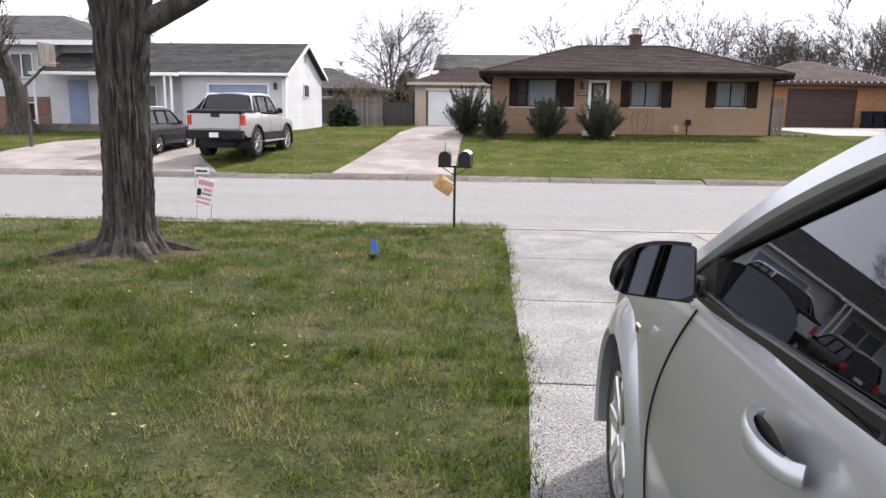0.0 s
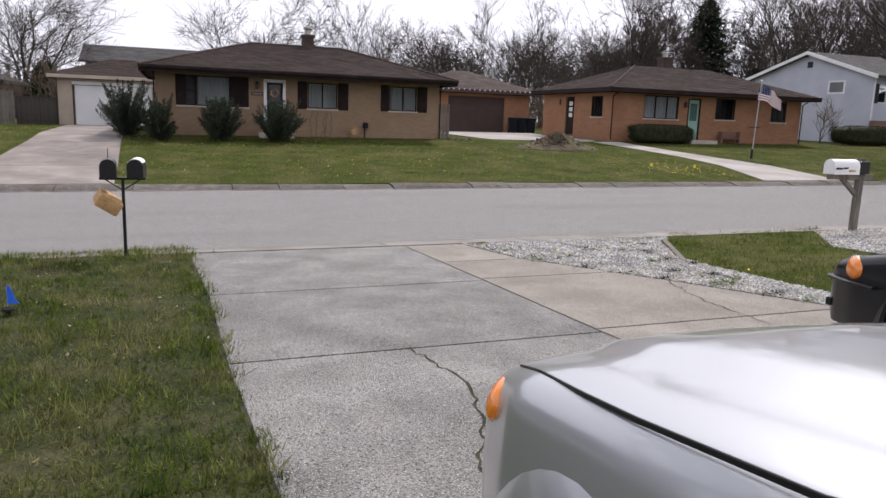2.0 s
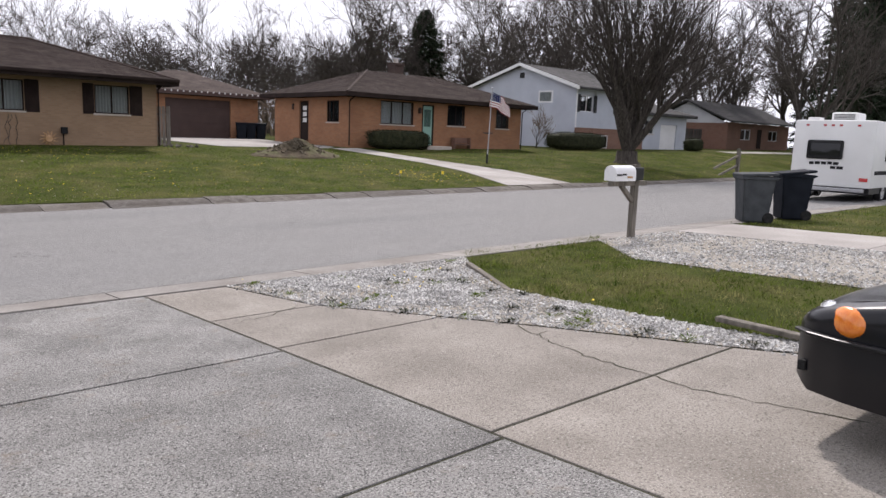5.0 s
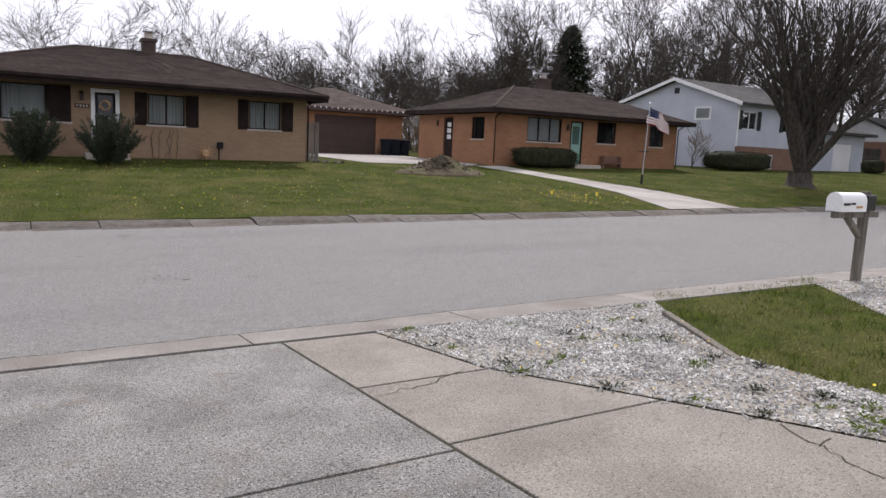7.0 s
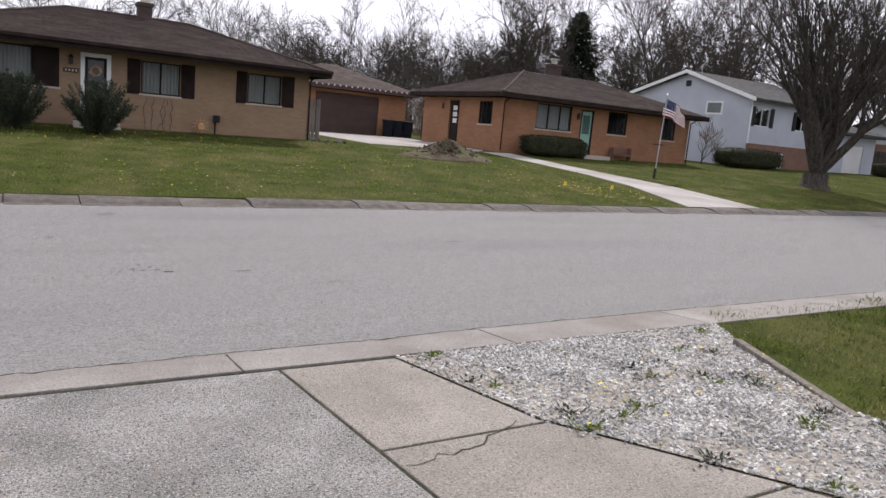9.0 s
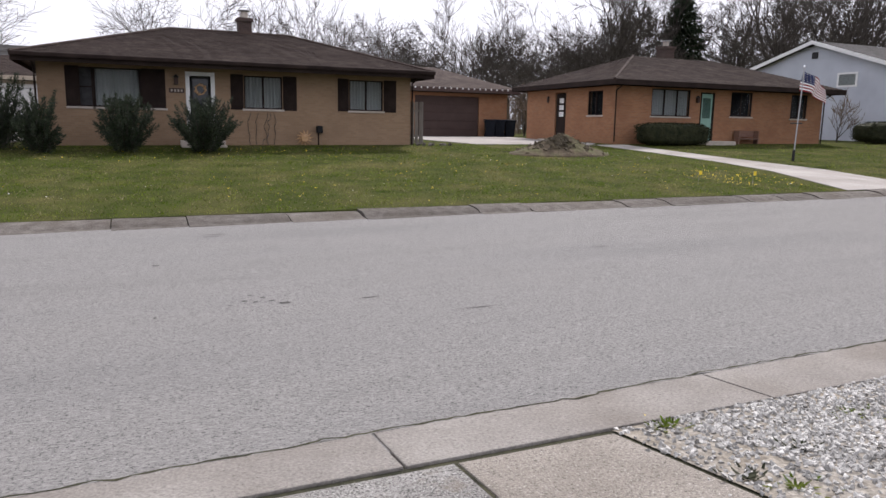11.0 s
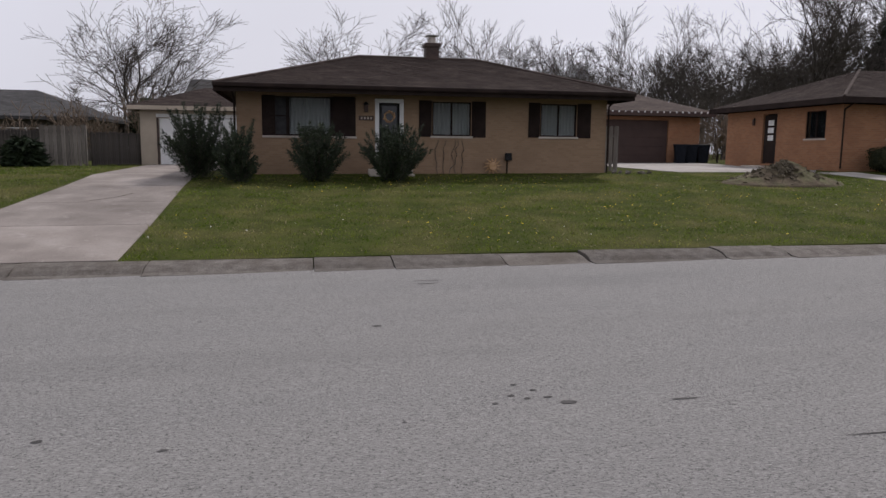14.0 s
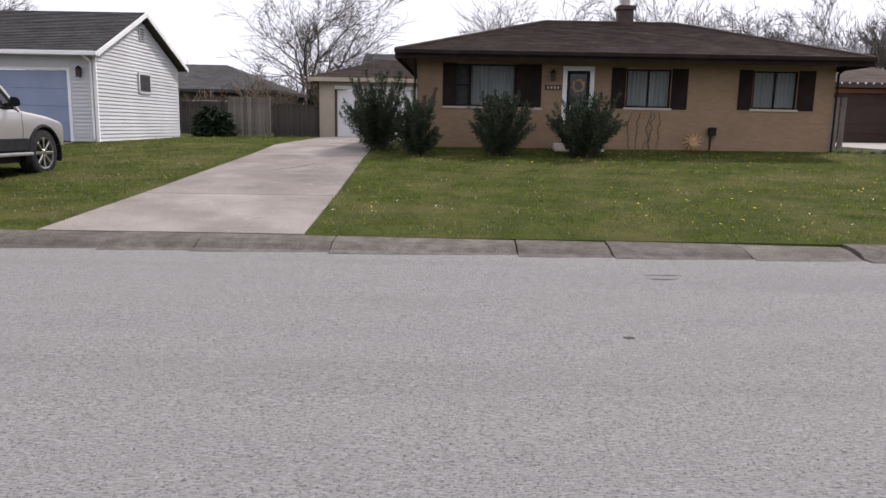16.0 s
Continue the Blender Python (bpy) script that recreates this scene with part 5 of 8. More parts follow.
def far_house(x0, F, w, depth, wallm, roofm, z_e, z_r, label, gable=False):
    g = land(x0, F)
    h = thing("house", label, "house", (x0 + w / 2, F, g))
    wall_with_holes(h, "y", F, 0.2, x0, x0 + w, g - 0.3, z_e, [(x0 + w * 0.2, x0 + w * 0.35, g + 1.1, g + 2.2), (x0 + w * 0.65, x0 + w * 0.8, g + 1.1, g + 2.2)], wallm)
    wall_with_holes(h, "x", x0, 0.2, F + 0.201, F + depth, g - 0.3, z_e, [], wallm)
    wall_with_holes(h, "x", x0 + w - 0.2, 0.2, F + 0.201, F + depth, g - 0.3, z_e, [], wallm)
    for a in (0.2, 0.65):
        window(h, "y", F, x0 + w * a, x0 + w * (a + 0.15), g + 1.1, g + 2.2, 2, M_WHITE, curtain=False, sill=False)
    part("door", boxed((x0 + w * 0.46, F - 0.03, g + 0.2), (x0 + w * 0.53, F - 0.002, g + 2.3), 0.01), M_BROWN, h, "", True)
    bm = bmesh.new()
    if gable:
        prism(bm, [(F - 0.5, z_e), (F + depth / 2, z_r), (F + depth + 0.5, z_e), (F + depth + 0.5, z_e + 0.16), (F + depth / 2, z_r + 0.16), (F - 0.5, z_e + 0.16)], x0 - 0.5, x0 + w + 0.5, "x")
        part("roof", bm, roofm, h, "", True)
        bm = bmesh.new()
        prism(bm, [(F + 0.2, z_e - 0.1), (F + depth - 0.2, z_e - 0.1), (F + depth / 2, z_r - 0.1)], x0 - 0.02, x0 + 0.15, "x")
        part("gable", bm, M_SIDING, h, "", True)
    else:
        roof_hip(bm, x0 - 0.6, F - 0.6, x0 + w + 0.6, F + depth + 0.6, z_e + 0.16, z_r, x0 + depth / 2, x0 + w - depth / 2, F + depth / 2, 0.2)
        part("roof", bm, roofm, h, "", True)
    return h


far_house(74, 42.5, 14.5, 9.5, M_BRICK_RED, M_SHINGLE_G, 4.2, 6.4, "distant brick house with white gable and grey roof", True)
far_house(-27, 62, 15.5, 9, M_KERB, M_SHINGLE_G, 3.3, 5.4, "distant grey house with low dark roof behind a fence")
far_house(-7, 74, 11, 8, M_SIDING_B, M_SHINGLE_G, 5.6, 7.3, "distant house with grey-blue roof", True)


# -- fences --
def fence(pts, height, material, label, width=0.14, name="fence"):
    t = thing(name, label, "fence", (*pts[0], land(*pts[0])))
    for (xa, ya), (xb, yb) in zip(pts, pts[1:]):
        d = math.hypot(xb - xa, yb - ya)
        k = int(d / (width + 0.012))
        ang = math.degrees(math.atan2(yb - ya, xb - xa))
        me = None
        for i in range(k):
            f = (i + 0.5) / k
            x, y = xa + (xb - xa) * f, ya + (yb - ya) * f
            if me is None:
                bm = bmesh.new()
                prism(bm, [(-width / 2, 0), (width / 2, 0), (width / 2, height - 0.04), (width / 2 - 0.03, height), (-width / 2 + 0.03, height), (-width / 2, height - 0.04)], -0.011, 0.011, "y")
                me = mesh_of("board", bm, material)
            m = root_of(t).inverted() @ pose(x, y, land(x, y) + 0.03 + random.gauss(0, 0.015), random.gauss(0, 0.6), 0, ang)
            piece("board", me, t, m)
        for hh in (0.35, height - 0.35):
            bm = boxed((0, 0.02, -0.04), (d, 0.06, 0.04), 0.004, Matrix.Translation((xa, ya, land(xa, ya) + hh)) @ pose(0, 0, 0, 0, 0, ang))
            part("fence_rail", bm, material, t, "", True)
        for q in (0, d / 2, d):
            x, y = xa + (xb - xa) * q / d, ya + (yb - ya) * q / d
            part("fence_post", boxed((x - 0.05, y + 0.03, land(x, y) - 0.1), (x + 0.05, y + 0.13, land(x, y) + height + 0.03), 0.006), material, t, "", True)


fence([(-9.4, 46.2), (-7.7, 46.6)], 1.75, M_FENCE, "weathered pale wooden board fence beside a garage")
fence([(-7.6, 47.2), (-5.9, 49.2)], 1.5, M_FENCE_D, "dark stained wooden board fence", 0.1)
fence([(-20.0, 52.5), (-9.8, 52.0)], 1.7, M_FENCE_D, "old dark board fence at the back of a yard")
fence([(13.1, 38.4), (14.0, 38.4)], 1.75, M_FENCE, "grey wooden gate panel beside a bungalow", name="side_gate")
fence([(63.2, 44), (71.5, 44)], 2.0, M_FENCE_D, "tall dark wooden privacy fence")


# ---- vehicles ----
def bar(bm, p, q, wide, thick, up=(0, 0, 1)):
    """A flat bar from p to q."""
    p, q = Vector(p), Vector(q)
    d = (q - p).normalized()
    s = d.cross(Vector(up)).normalized()
    n = s.cross(d).normalized()
    c = [bm.verts.new(e + s * a * wide / 2 + n * b * thick / 2) for e in (p, q) for a, b in ((-1, -1), (1, -1), (1, 1), (-1, 1))]
    fs = [bm.faces.new(c[:4]), bm.faces.new(c[4:][::-1])]
    fs += [bm.faces.new((c[k], c[4 + k], c[4 + (k + 1) % 4], c[(k + 1) % 4])) for k in range(4)]
    bmesh.ops.recalc_face_normals(bm, faces=fs)
    return c


def sweep(points, wide, thick, up=(0, 0, 1)):
    """One continuous flat bar along a line of points."""
    bm = bmesh.new()
    pts = [Vector(p) for p in points]
    closed = len(pts) > 3 and (pts[0] - pts[-1]).length < 1e-5
    rings = []
    for i, p in enumerate(pts):
        a = pts[i - 1] if i else (pts[-2] if closed else p)
        b = pts[i + 1] if i < len(pts) - 1 else (pts[1] if closed else p)
        d = (b - a).normalized()
        s = d.cross(Vector(up)).normalized()
        n = s.cross(d).normalized()
        rings.append([bm.verts.new(p + s * u * wide / 2 + n * v * thick / 2) for u, v in ((-1, -0.6), (-0.7, -1), (0.7, -1), (1, -0.6), (1, 0.6), (0.7, 1), (-0.7, 1), (-1, 0.6))])
    for a, b in zip(rings, rings[1:]):
        for k in range(8):
            bm.faces.new((a[k], b[k], b[(k + 1) % 8], a[(k + 1) % 8]))
    if not closed:
        bm.faces.new(rings[0]), bm.faces.new(rings[-1][::-1])
    bmesh.ops.recalc_face_normals(bm, faces=bm.faces)
    return bm


def strip(points, wide, thick, up=(0, 0, 1), round_off=0.0):
    return sweep(points, wide, thick, up)


def panel(quad, thick=0.006, bulge=0.0, axis=(1, 0, 0), n=8):
    """A gently bulged pane spanned by four corners."""
    a, b, c, d = map(Vector, quad)
    ax = Vector(axis)
    bm = bmesh.new()
    g = []
    for i in range(n + 1):
        row = []
        for j in range(n + 1):
            u, v = i / n, j / n
            p = a.lerp(b, u).lerp(d.lerp(c, u), v) + ax * bulge * 4 * (u * (1 - u) + v * (1 - v)) / 2
            row.append(bm.verts.new(p))
        g.append(row)
    for i in range(n):
        for j in range(n):
            bm.faces.new((g[i][j], g[i + 1][j], g[i + 1][j + 1], g[i][j + 1]))
    bmesh.ops.recalc_face_normals(bm, faces=bm.faces)
    bmesh.ops.solidify(bm, geom=bm.faces[:], thickness=thick)
    return bm


def shell(zt, wd, sill, wheels, radius, y_cab, shoulder=0.07, step=0.045, bulge=0.05, crown=0.03, zmid=0.6, ridge=0.0):
    """A car's lower body as a skin from nose to tail, open above the cabin, with round wheel openings."""
    y0, y1 = min(p[0] for p in zt), max(p[0] for p in zt)
    n = int((y1 - y0) / step)
    ys = [y0 + (y1 - y0) * k / n for k in range(n + 1)]
    def ip(tab, y):
        t = sorted(tab)
        return float(np.interp(y, [p[0] for p in t], [p[1] for p in t]))
    bm = bmesh.new()
    rows, NS = [], 16
    for y in ys:
        top, w, s = ip(zt, y), ip(wd, y), ip(sill, y)
        sh = max(s + 0.06, top - shoulder)
        half = []
        for k in range(NS + 1):
            z = s + (sh - s) * k / NS
            t = (z - zmid) / 0.4
            half.append((w - bulge * t * t * (1.0 if z > zmid else 0.7), z))
        xs = half[-1][0]
        for a in (25, 50, 75):
            half.append((xs - shoulder * (1 - math.cos(radians(a))), sh + (top - sh) * math.sin(radians(a))))
        xt = half[-1][0]
        for f in (0.8, 0.64, 0.56, 0.28, 0.0):
            half.append((xt * f, top + crown * (1 - f * f) + (ridge if f < 0.6 and y > y_cab[1] + 0.05 and y < y1 - 0.15 else 0.0)))
        ring = [bm.verts.new((-x, y, z)) for x, z in half] + [bm.verts.new((x, y, z)) for x, z in half[::-1][1:]]
        rows.append(ring)
    m = len(rows[0])
    for a, b in zip(rows, rows[1:]):
        for k in range(m - 1):
            yc = (a[k].co.y + b[k].co.y) / 2
            if y_cab[0] < yc < y_cab[1] and NS + 3 <= k < m - NS - 4:
                continue
            bm.faces.new((a[k], b[k], b[k + 1], a[k + 1]))
    bm.faces.new(rows[0])
    bm.faces.new(rows[-1][::-1])
    # wheel openings
    for wy in wheels:
        kill = [f for f in bm.faces if len(f.verts) == 4 and abs(f.calc_center_median().x) > 0.45 and math.hypot(f.calc_center_median().y - wy, f.calc_center_median().z - radius * 0.92) < radius * 1.13]
        edge = {v for f in kill for v in f.verts}
        bmesh.ops.delete(bm, geom=kill, context="FACES")
        for v in edge:
            if v.is_valid and v.link_faces:
                d = Vector((0, v.co.y - wy, v.co.z - radius * 0.92))
                if d.length > 0.05 and v.co.z > ip(sill, v.co.y) + 0.01:
                    d = d.normalized() * radius * 1.17
                    v.co.y, v.co.z = wy + d.y, radius * 0.92 + d.z
    bmesh.ops.recalc_face_normals(bm, faces=bm.faces)
    return bm


def wheel(parent, x, y, radius, width, style, side):
    """Tyre, rim with spokes, hub. side: -1 when its face looks to -x."""
    r, hw = radius, width / 2
    t = part("wheel", lathe([(r * 0.66, -hw), (r * 0.9, -hw), (r * 0.97, -hw * 0.85), (r, -hw * 0.55), (r * 0.985, -hw * 0.2), (r, -hw * 0.15), (r, hw * 0.15), (r * 0.985, hw * 0.2), (r, hw * 0.55), (r * 0.97, hw * 0.85), (r * 0.9, hw), (r * 0.66, hw)], 40), M_RUBBER, parent, "", smooth=True)
    t.matrix_basis = pose(x, y, radius)
    f = side * hw
    part("rim", lathe([(r * 0.68, f * 0.96), (r * 0.66, f * 1.0), (r * 0.61, f * 0.95), (r * 0.585, f * 0.6), (r * 0.58, -f * 0.9)], 40), M_ALLOY, t, "", smooth=True)
    part("brake_disc", lathe([(0.0, f * 0.15), (r * 0.5, f * 0.15), (r * 0.5, f * 0.05), (0.0, f * 0.05)], 24), M_CLAD, t)
    part("hub", lathe([(0.0, f * 0.93), (r * 0.12, f * 0.92), (r * 0.16, f * 0.8), (r * 0.16, f * 0.3)], 20), M_ALLOY, t, "", smooth=True)
    k = style
    for i in range(k):
        a = 2 * math.pi * i / k
        c, s = math.cos(a), math.sin(a)
        bm = bmesh.new()
        wide = r * (0.30 if k <= 5 else 0.16 if k > 7 else 0.26)
        pts = [(f * 0.82, r * 0.12), (f * 0.9, r * 0.62)]
        p, q = Vector((pts[0][0], pts[0][1] * c, pts[0][1] * s)), Vector((pts[1][0], pts[1][1] * c, pts[1][1] * s))
        cs = bar(bm, p, q, wide * 0.72, 0.03, (1, 0, 0))
        bmesh.ops.bevel(bm, geom=bm.edges[:], offset=0.007, segments=1, affect="EDGES")
        part("spoke", bm, M_ALLOY, t)
    return t


def flare(parent, x, y, radius, side, material, out=0.05, wide=0.075):
    """A wheel-arch lip standing proud of the body."""
    bm = bmesh.new()
    rows = []
    for k in range(25):
        a = radians(-14 + 208 * k / 24)
        row = []
        for dr, dx in ((0.0, -0.05), (-0.012, out), (0.012, out + 0.012), (wide * 0.6, out * 0.75), (wide, 0.0), (wide, -0.05)):
            rr = radius * 1.16 + dr
            row.append(bm.verts.new((x + side * dx, y + rr * math.cos(a), radius * 0.92 + rr * math.sin(a))))
        rows.append(row)
    for p, q in zip(rows, rows[1:]):
        for k in range(5):
            bm.faces.new((p[k], q[k], q[k + 1], p[k + 1]))
    bmesh.ops.recalc_face_normals(bm, faces=bm.faces)
    return part("wheel_arch", bm, material, parent, "", smooth=True)


def seam(parent, pts, wide=0.006):
    return part("panel_gap", strip(pts, wide, 0.006, (1, 0, 0)), M_BLACK, parent)


def wells(parent, w, wheels, radius):
    for y in wheels:
        bm = lathe([(radius * 1.17, -w + 0.035), (radius * 1.17, w - 0.035)], 24)
        bmesh.ops.translate(bm, verts=bm.verts, vec=(0, y, radius * 0.92))
        kill = [f for f in bm.faces if f.calc_center_median().z < radius * 0.6]
        bmesh.ops.delete(bm, geom=kill, context="FACES")
        part("wheel_well", bm, M_BLACK, parent)


def mirror_on(parent, x, y, z, side, material, w=0.25, h=0.18):
    bm = bmesh.new()
    ring = [(0.0, -0.02), (0.0, 0.97), (0.25, 1.0), (0.5, 0.99), (0.7, 0.93), (0.86, 0.80), (0.96, 0.60), (1.0, 0.38), (0.98, 0.2), (0.9, 0.11), (0.6, 0.06), (0.3, 0.02)]
    f = [bm.verts.new((x + side * u * w, y + 0.03 * v, z + v * h)) for u, v in ring]
    b = [bm.verts.new((x + side * (0.14 + u * 0.64) * w, y + 0.095, z + (0.18 + v * 0.6) * h)) for u, v in ring]
    bm.faces.new(f), bm.faces.new(b[::-1])
    for k in range(len(ring)):
        bm.faces.new((f[k], b[k], b[(k + 1) % len(ring)], f[(k + 1) % len(ring)]))
    bmesh.ops.recalc_face_normals(bm, faces=bm.faces)
    bmesh.ops.bevel(bm, geom=[e for e in bm.edges if e.calc_face_angle(0) > 0.5], offset=0.012, segments=2, affect="EDGES")
    mi = part("wing_mirror", bm, material, parent, "black wing mirror", smooth=True)
    bm = bmesh.new()
    g = [bm.verts.new((x + side * (0.06 + u * 0.87) * w, y - 0.004 + 0.03 * (0.08 + v * 0.84), z + (0.08 + v * 0.84) * h)) for u, v in ring]
    bm.faces.new(g)
    bmesh.ops.recalc_face_normals(bm, faces=bm.faces)
    bmesh.ops.solidify(bm, geom=bm.faces[:], thickness=0.003)
    part("mirror_glass", bm, M_MIRROR, mi)
    part("mirror_arm", boxed((min(x, x - side * 0.12), y + 0.015, z + 0.01), (max(x + side * 0.05, x - side * 0.12), y + 0.08, z + h * 0.42), 0.02), material, mi)
    return mi


def seats(parent, ys, xs, z, material=M_DARKIN):
    for y in ys:
        for x in xs:
            s = part("seat", boxed((x - 0.24, y - 0.25, z), (x + 0.24, y + 0.25, z + 0.16), 0.05), material, parent)
            part("backrest", boxed((x - 0.24, y - 0.34, z + 0.1), (x + 0.24, y - 0.2, z + 0.68), 0.05), material, s)
            part("headrest", boxed((x - 0.12, y - 0.34, z + 0.7), (x + 0.12, y - 0.25, z + 0.88), 0.04), material, s)


def steering(parent, x, y, z):
    bm = bmesh.new()
    last = None
    for k in range(25):
        a = 2 * math.pi * k / 24
        p = Vector((x + 0.185 * math.cos(a), y - 0.07 * math.sin(a), z + 0.17 * math.sin(a)))
        if last:
            rod(bm, last, p, 0.016, 0.016, 6)
        last = p
    box(bm, (x - 0.1, y - 0.02, z - 0.05), (x + 0.1, y + 0.03, z + 0.05), 0.02)
    rod(bm, (x, y, z), (x, y + 0.35, z - 0.1), 0.03)
    part("steering_wheel", bm, M_BLACK, parent)


def cabin(car, L, material, glass, label_trim=M_BLACK):
    """Greenhouse from a table: cowl y/z, roof front/rear, tail, half widths at belt and roof, pillars."""
    wb, wr = L["wb"], L["wr"]
    (yc, zc), (yf, zf), (yr, zr), (ye, ze) = L["cowl"], L["front"], L["rear"], L["tail"]
    belt = lambda y: zc + (ze - zc) * (yc - y) / (yc - ye)
    # roof skin
    bm = bmesh.new()
    rows = []
    for k in range(15):
        f = k / 14
        y = yf + 0.03 + (yr - yf - 0.06) * f
        zz = zf + (zr - zf) * f + 0.05 * math.sin(math.pi * f)
        rows.append([bm.verts.new((wr * u, y, zz + 0.055 * (1 - u * u) - (0.03 if abs(u) > 0.97 else 0))) for u in (-1.03, -1, -0.9, -0.6, -0.3, 0, 0.3, 0.6, 0.9, 1, 1.03)])
    for p, q in zip(rows, rows[1:]):
        for k in range(10):
            bm.faces.new((p[k], p[k + 1], q[k + 1], q[k]))
    bmesh.ops.recalc_face_normals(bm, faces=bm.faces)
    bmesh.ops.solidify(bm, geom=bm.faces[:], thickness=0.03)
    part("roof", bm, material, car, "", smooth=True)
    part("windscreen", panel([(-wb + 0.06, yc, zc), (wb - 0.06, yc, zc), (wr - 0.05, yf, zf + 0.03), (-wr + 0.05, yf, zf + 0.03)], 0.006, 0.05, (0, 1, 0.5)), glass, car, "", smooth=True)
    part("rear_window", panel([(-wb + 0.1, ye, ze), (wb - 0.1, ye, ze), (wr - 0.08, yr, zr + 0.02), (-wr + 0.08, yr, zr + 0.02)], 0.006, 0.03, (0, -1, 0.3)), glass, car, "", smooth=True)
    for s in (-1, 1):
        ys = [yc] + L["pillars"] + [ye]
        top = lambda y: (min(max((yc - y) / (yc - yf), 0), 1) * (zf - zc) + zc if y > yf else zf + (zr - zf) * (yf - y) / (yf - yr)) if y > yr else ze + (zr - ze) * (y - ye) / (yr - ye)
        # pillar along the screen and roof rail
        key = [(s * wb, yc + 0.04, zc - 0.035), (s * (wb * 0.55 + wr * 0.45), yc + (yf - yc) * 0.45, zc + (zf - zc) * 0.52), (s * (wb * 0.14 + wr * 0.86), yc + (yf - yc) * 0.86, zc + (zf - zc) * 0.90), (s * wr, yf - 0.16, zf + 0.012), (s * wr, yf * 0.6 + yr * 0.4, (zf + zr) / 2 + 0.03), (s * wr, yr + 0.1, zr + 0.005), (s * (wb * 0.2 + wr * 0.8), yr + (ye - yr) * 0.25, zr + (ze - zr) * 0.2), (s * wb, ye, ze)]
        pts = []
        for i in range(len(key) - 1):
            p0, p1, p2, p3 = (Vector(key[max(0, min(len(key) - 1, i + o))]) for o in (-1, 0, 1, 2))
            for f in np.linspace(0, 1, 6)[:-1]:
                pts.append(0.5 * (2 * p1 + (p2 - p0) * f + (2 * p0 - 5 * p1 + 4 * p2 - p3) * f * f + (3 * p1 - p0 - 3 * p2 + p3) * f ** 3))
        pts.append(Vector(key[-1]))
        bm = sweep(pts, L.get("post", 0.09), 0.06, (s * 1.0, 0, 0.45))
        part("roof_pillar", bm, material, car, "", smooth=True)
        # side glass between pillars
        for a, b in zip(ys, ys[1:]):
            a1, b1 = a - 0.06, b + 0.06
            ta, tb = top(a1) - 0.045, top(b1) - 0.045
            ba, bb = belt(a1) + 0.012, belt(b1) + 0.012
            if a == yc:
                a1 = yc - 0.22
                ta, ba = top(a1) - 0.05, belt(a1) + 0.012
            if ta - ba < 0.02:
                ta = ba + 0.02
            def lean(z):
                return s * (wb + (wr - wb) * (z - zc) / (zf - zc) + 0.004)
            n = 8
            bm = bmesh.new()
            lower, upper = [], []
            for k in range(n + 1):
                y = a1 + (b1 - a1) * k / n
                bz = belt(y) + L.get("sit", 0.012)
                tz = max(bz + 0.008, top(y) - L.get("gap", 0.045))
                lower.append(bm.verts.new((lean(bz), y, bz)))
                upper.append(bm.verts.new((lean(tz), y, tz)))
            for k in range(n):
                bm.faces.new((lower[k], lower[k + 1], upper[k + 1], upper[k]))
            edge = [tuple(v.co) for v in lower] + [tuple(v.co) for v in upper[::-1]] + [tuple(lower[0].co)]
            bmesh.ops.recalc_face_normals(bm, faces=bm.faces)
            bmesh.ops.solidify(bm, geom=bm.faces[:], thickness=0.005)
            w = part("side_window", bm, glass, car, "")
            part("window_trim", strip([Vector(p) + Vector((s * 0.006, 0, 0)) for p in edge], L.get("trim", 0.024), 0.016, (1, 0, 0)), label_trim, w)
    return belt


def car(name, label, loc, P, paint, group=""):
    c = thing(name, label, P.get("cat", "car"), loc, P.get("turn", 0.0), group)
    wy, R = P["wheels"], P["R"]
    body = part("body", shell(P["zt"], P["wd"], P["sill"], wy, R, (P["cab"]["tail"][0], P["cab"]["cowl"][0]), P.get("shoulder", 0.07), zmid=P.get("zmid", 0.6), ridge=P.get("ridge", 0.0)), paint, c, "", smooth=True)
    w = max(p[1] for p in P["wd"])
    wells(c, w, wy, R)
    for y in wy:
        for s in (-1, 1):
            wheel(c, s * (w - P.get("tw", 0.2) / 2 - 0.005), y, R, P.get("tw", 0.2), P["spokes"], s)
            flare(c, s * (w - 0.03), y, R, s, P.get("flare_mat", paint), P.get("flare", 0.02), P.get("flare_wide", 0.075))
    cabin(c, P["cab"], paint, P.get("glass", M_DARKGLASS))
    yc, ye = P["cab"]["cowl"][0], P["cab"]["tail"][0]
    tub = boxed((-w + 0.1, ye + 0.05, 0.35), (w - 0.1, yc + 0.02, P["cab"]["cowl"][1] - 0.25))
    part("interior_floor", tub, M_DARKIN, c)
    part("dashboard", boxed((-w + 0.12, yc - 0.5, P["cab"]["cowl"][1] - 0.3), (w - 0.12, yc - 0.02, P["cab"]["cowl"][1] - 0.03), 0.05), M_BLACK, c)
    return c, w, body


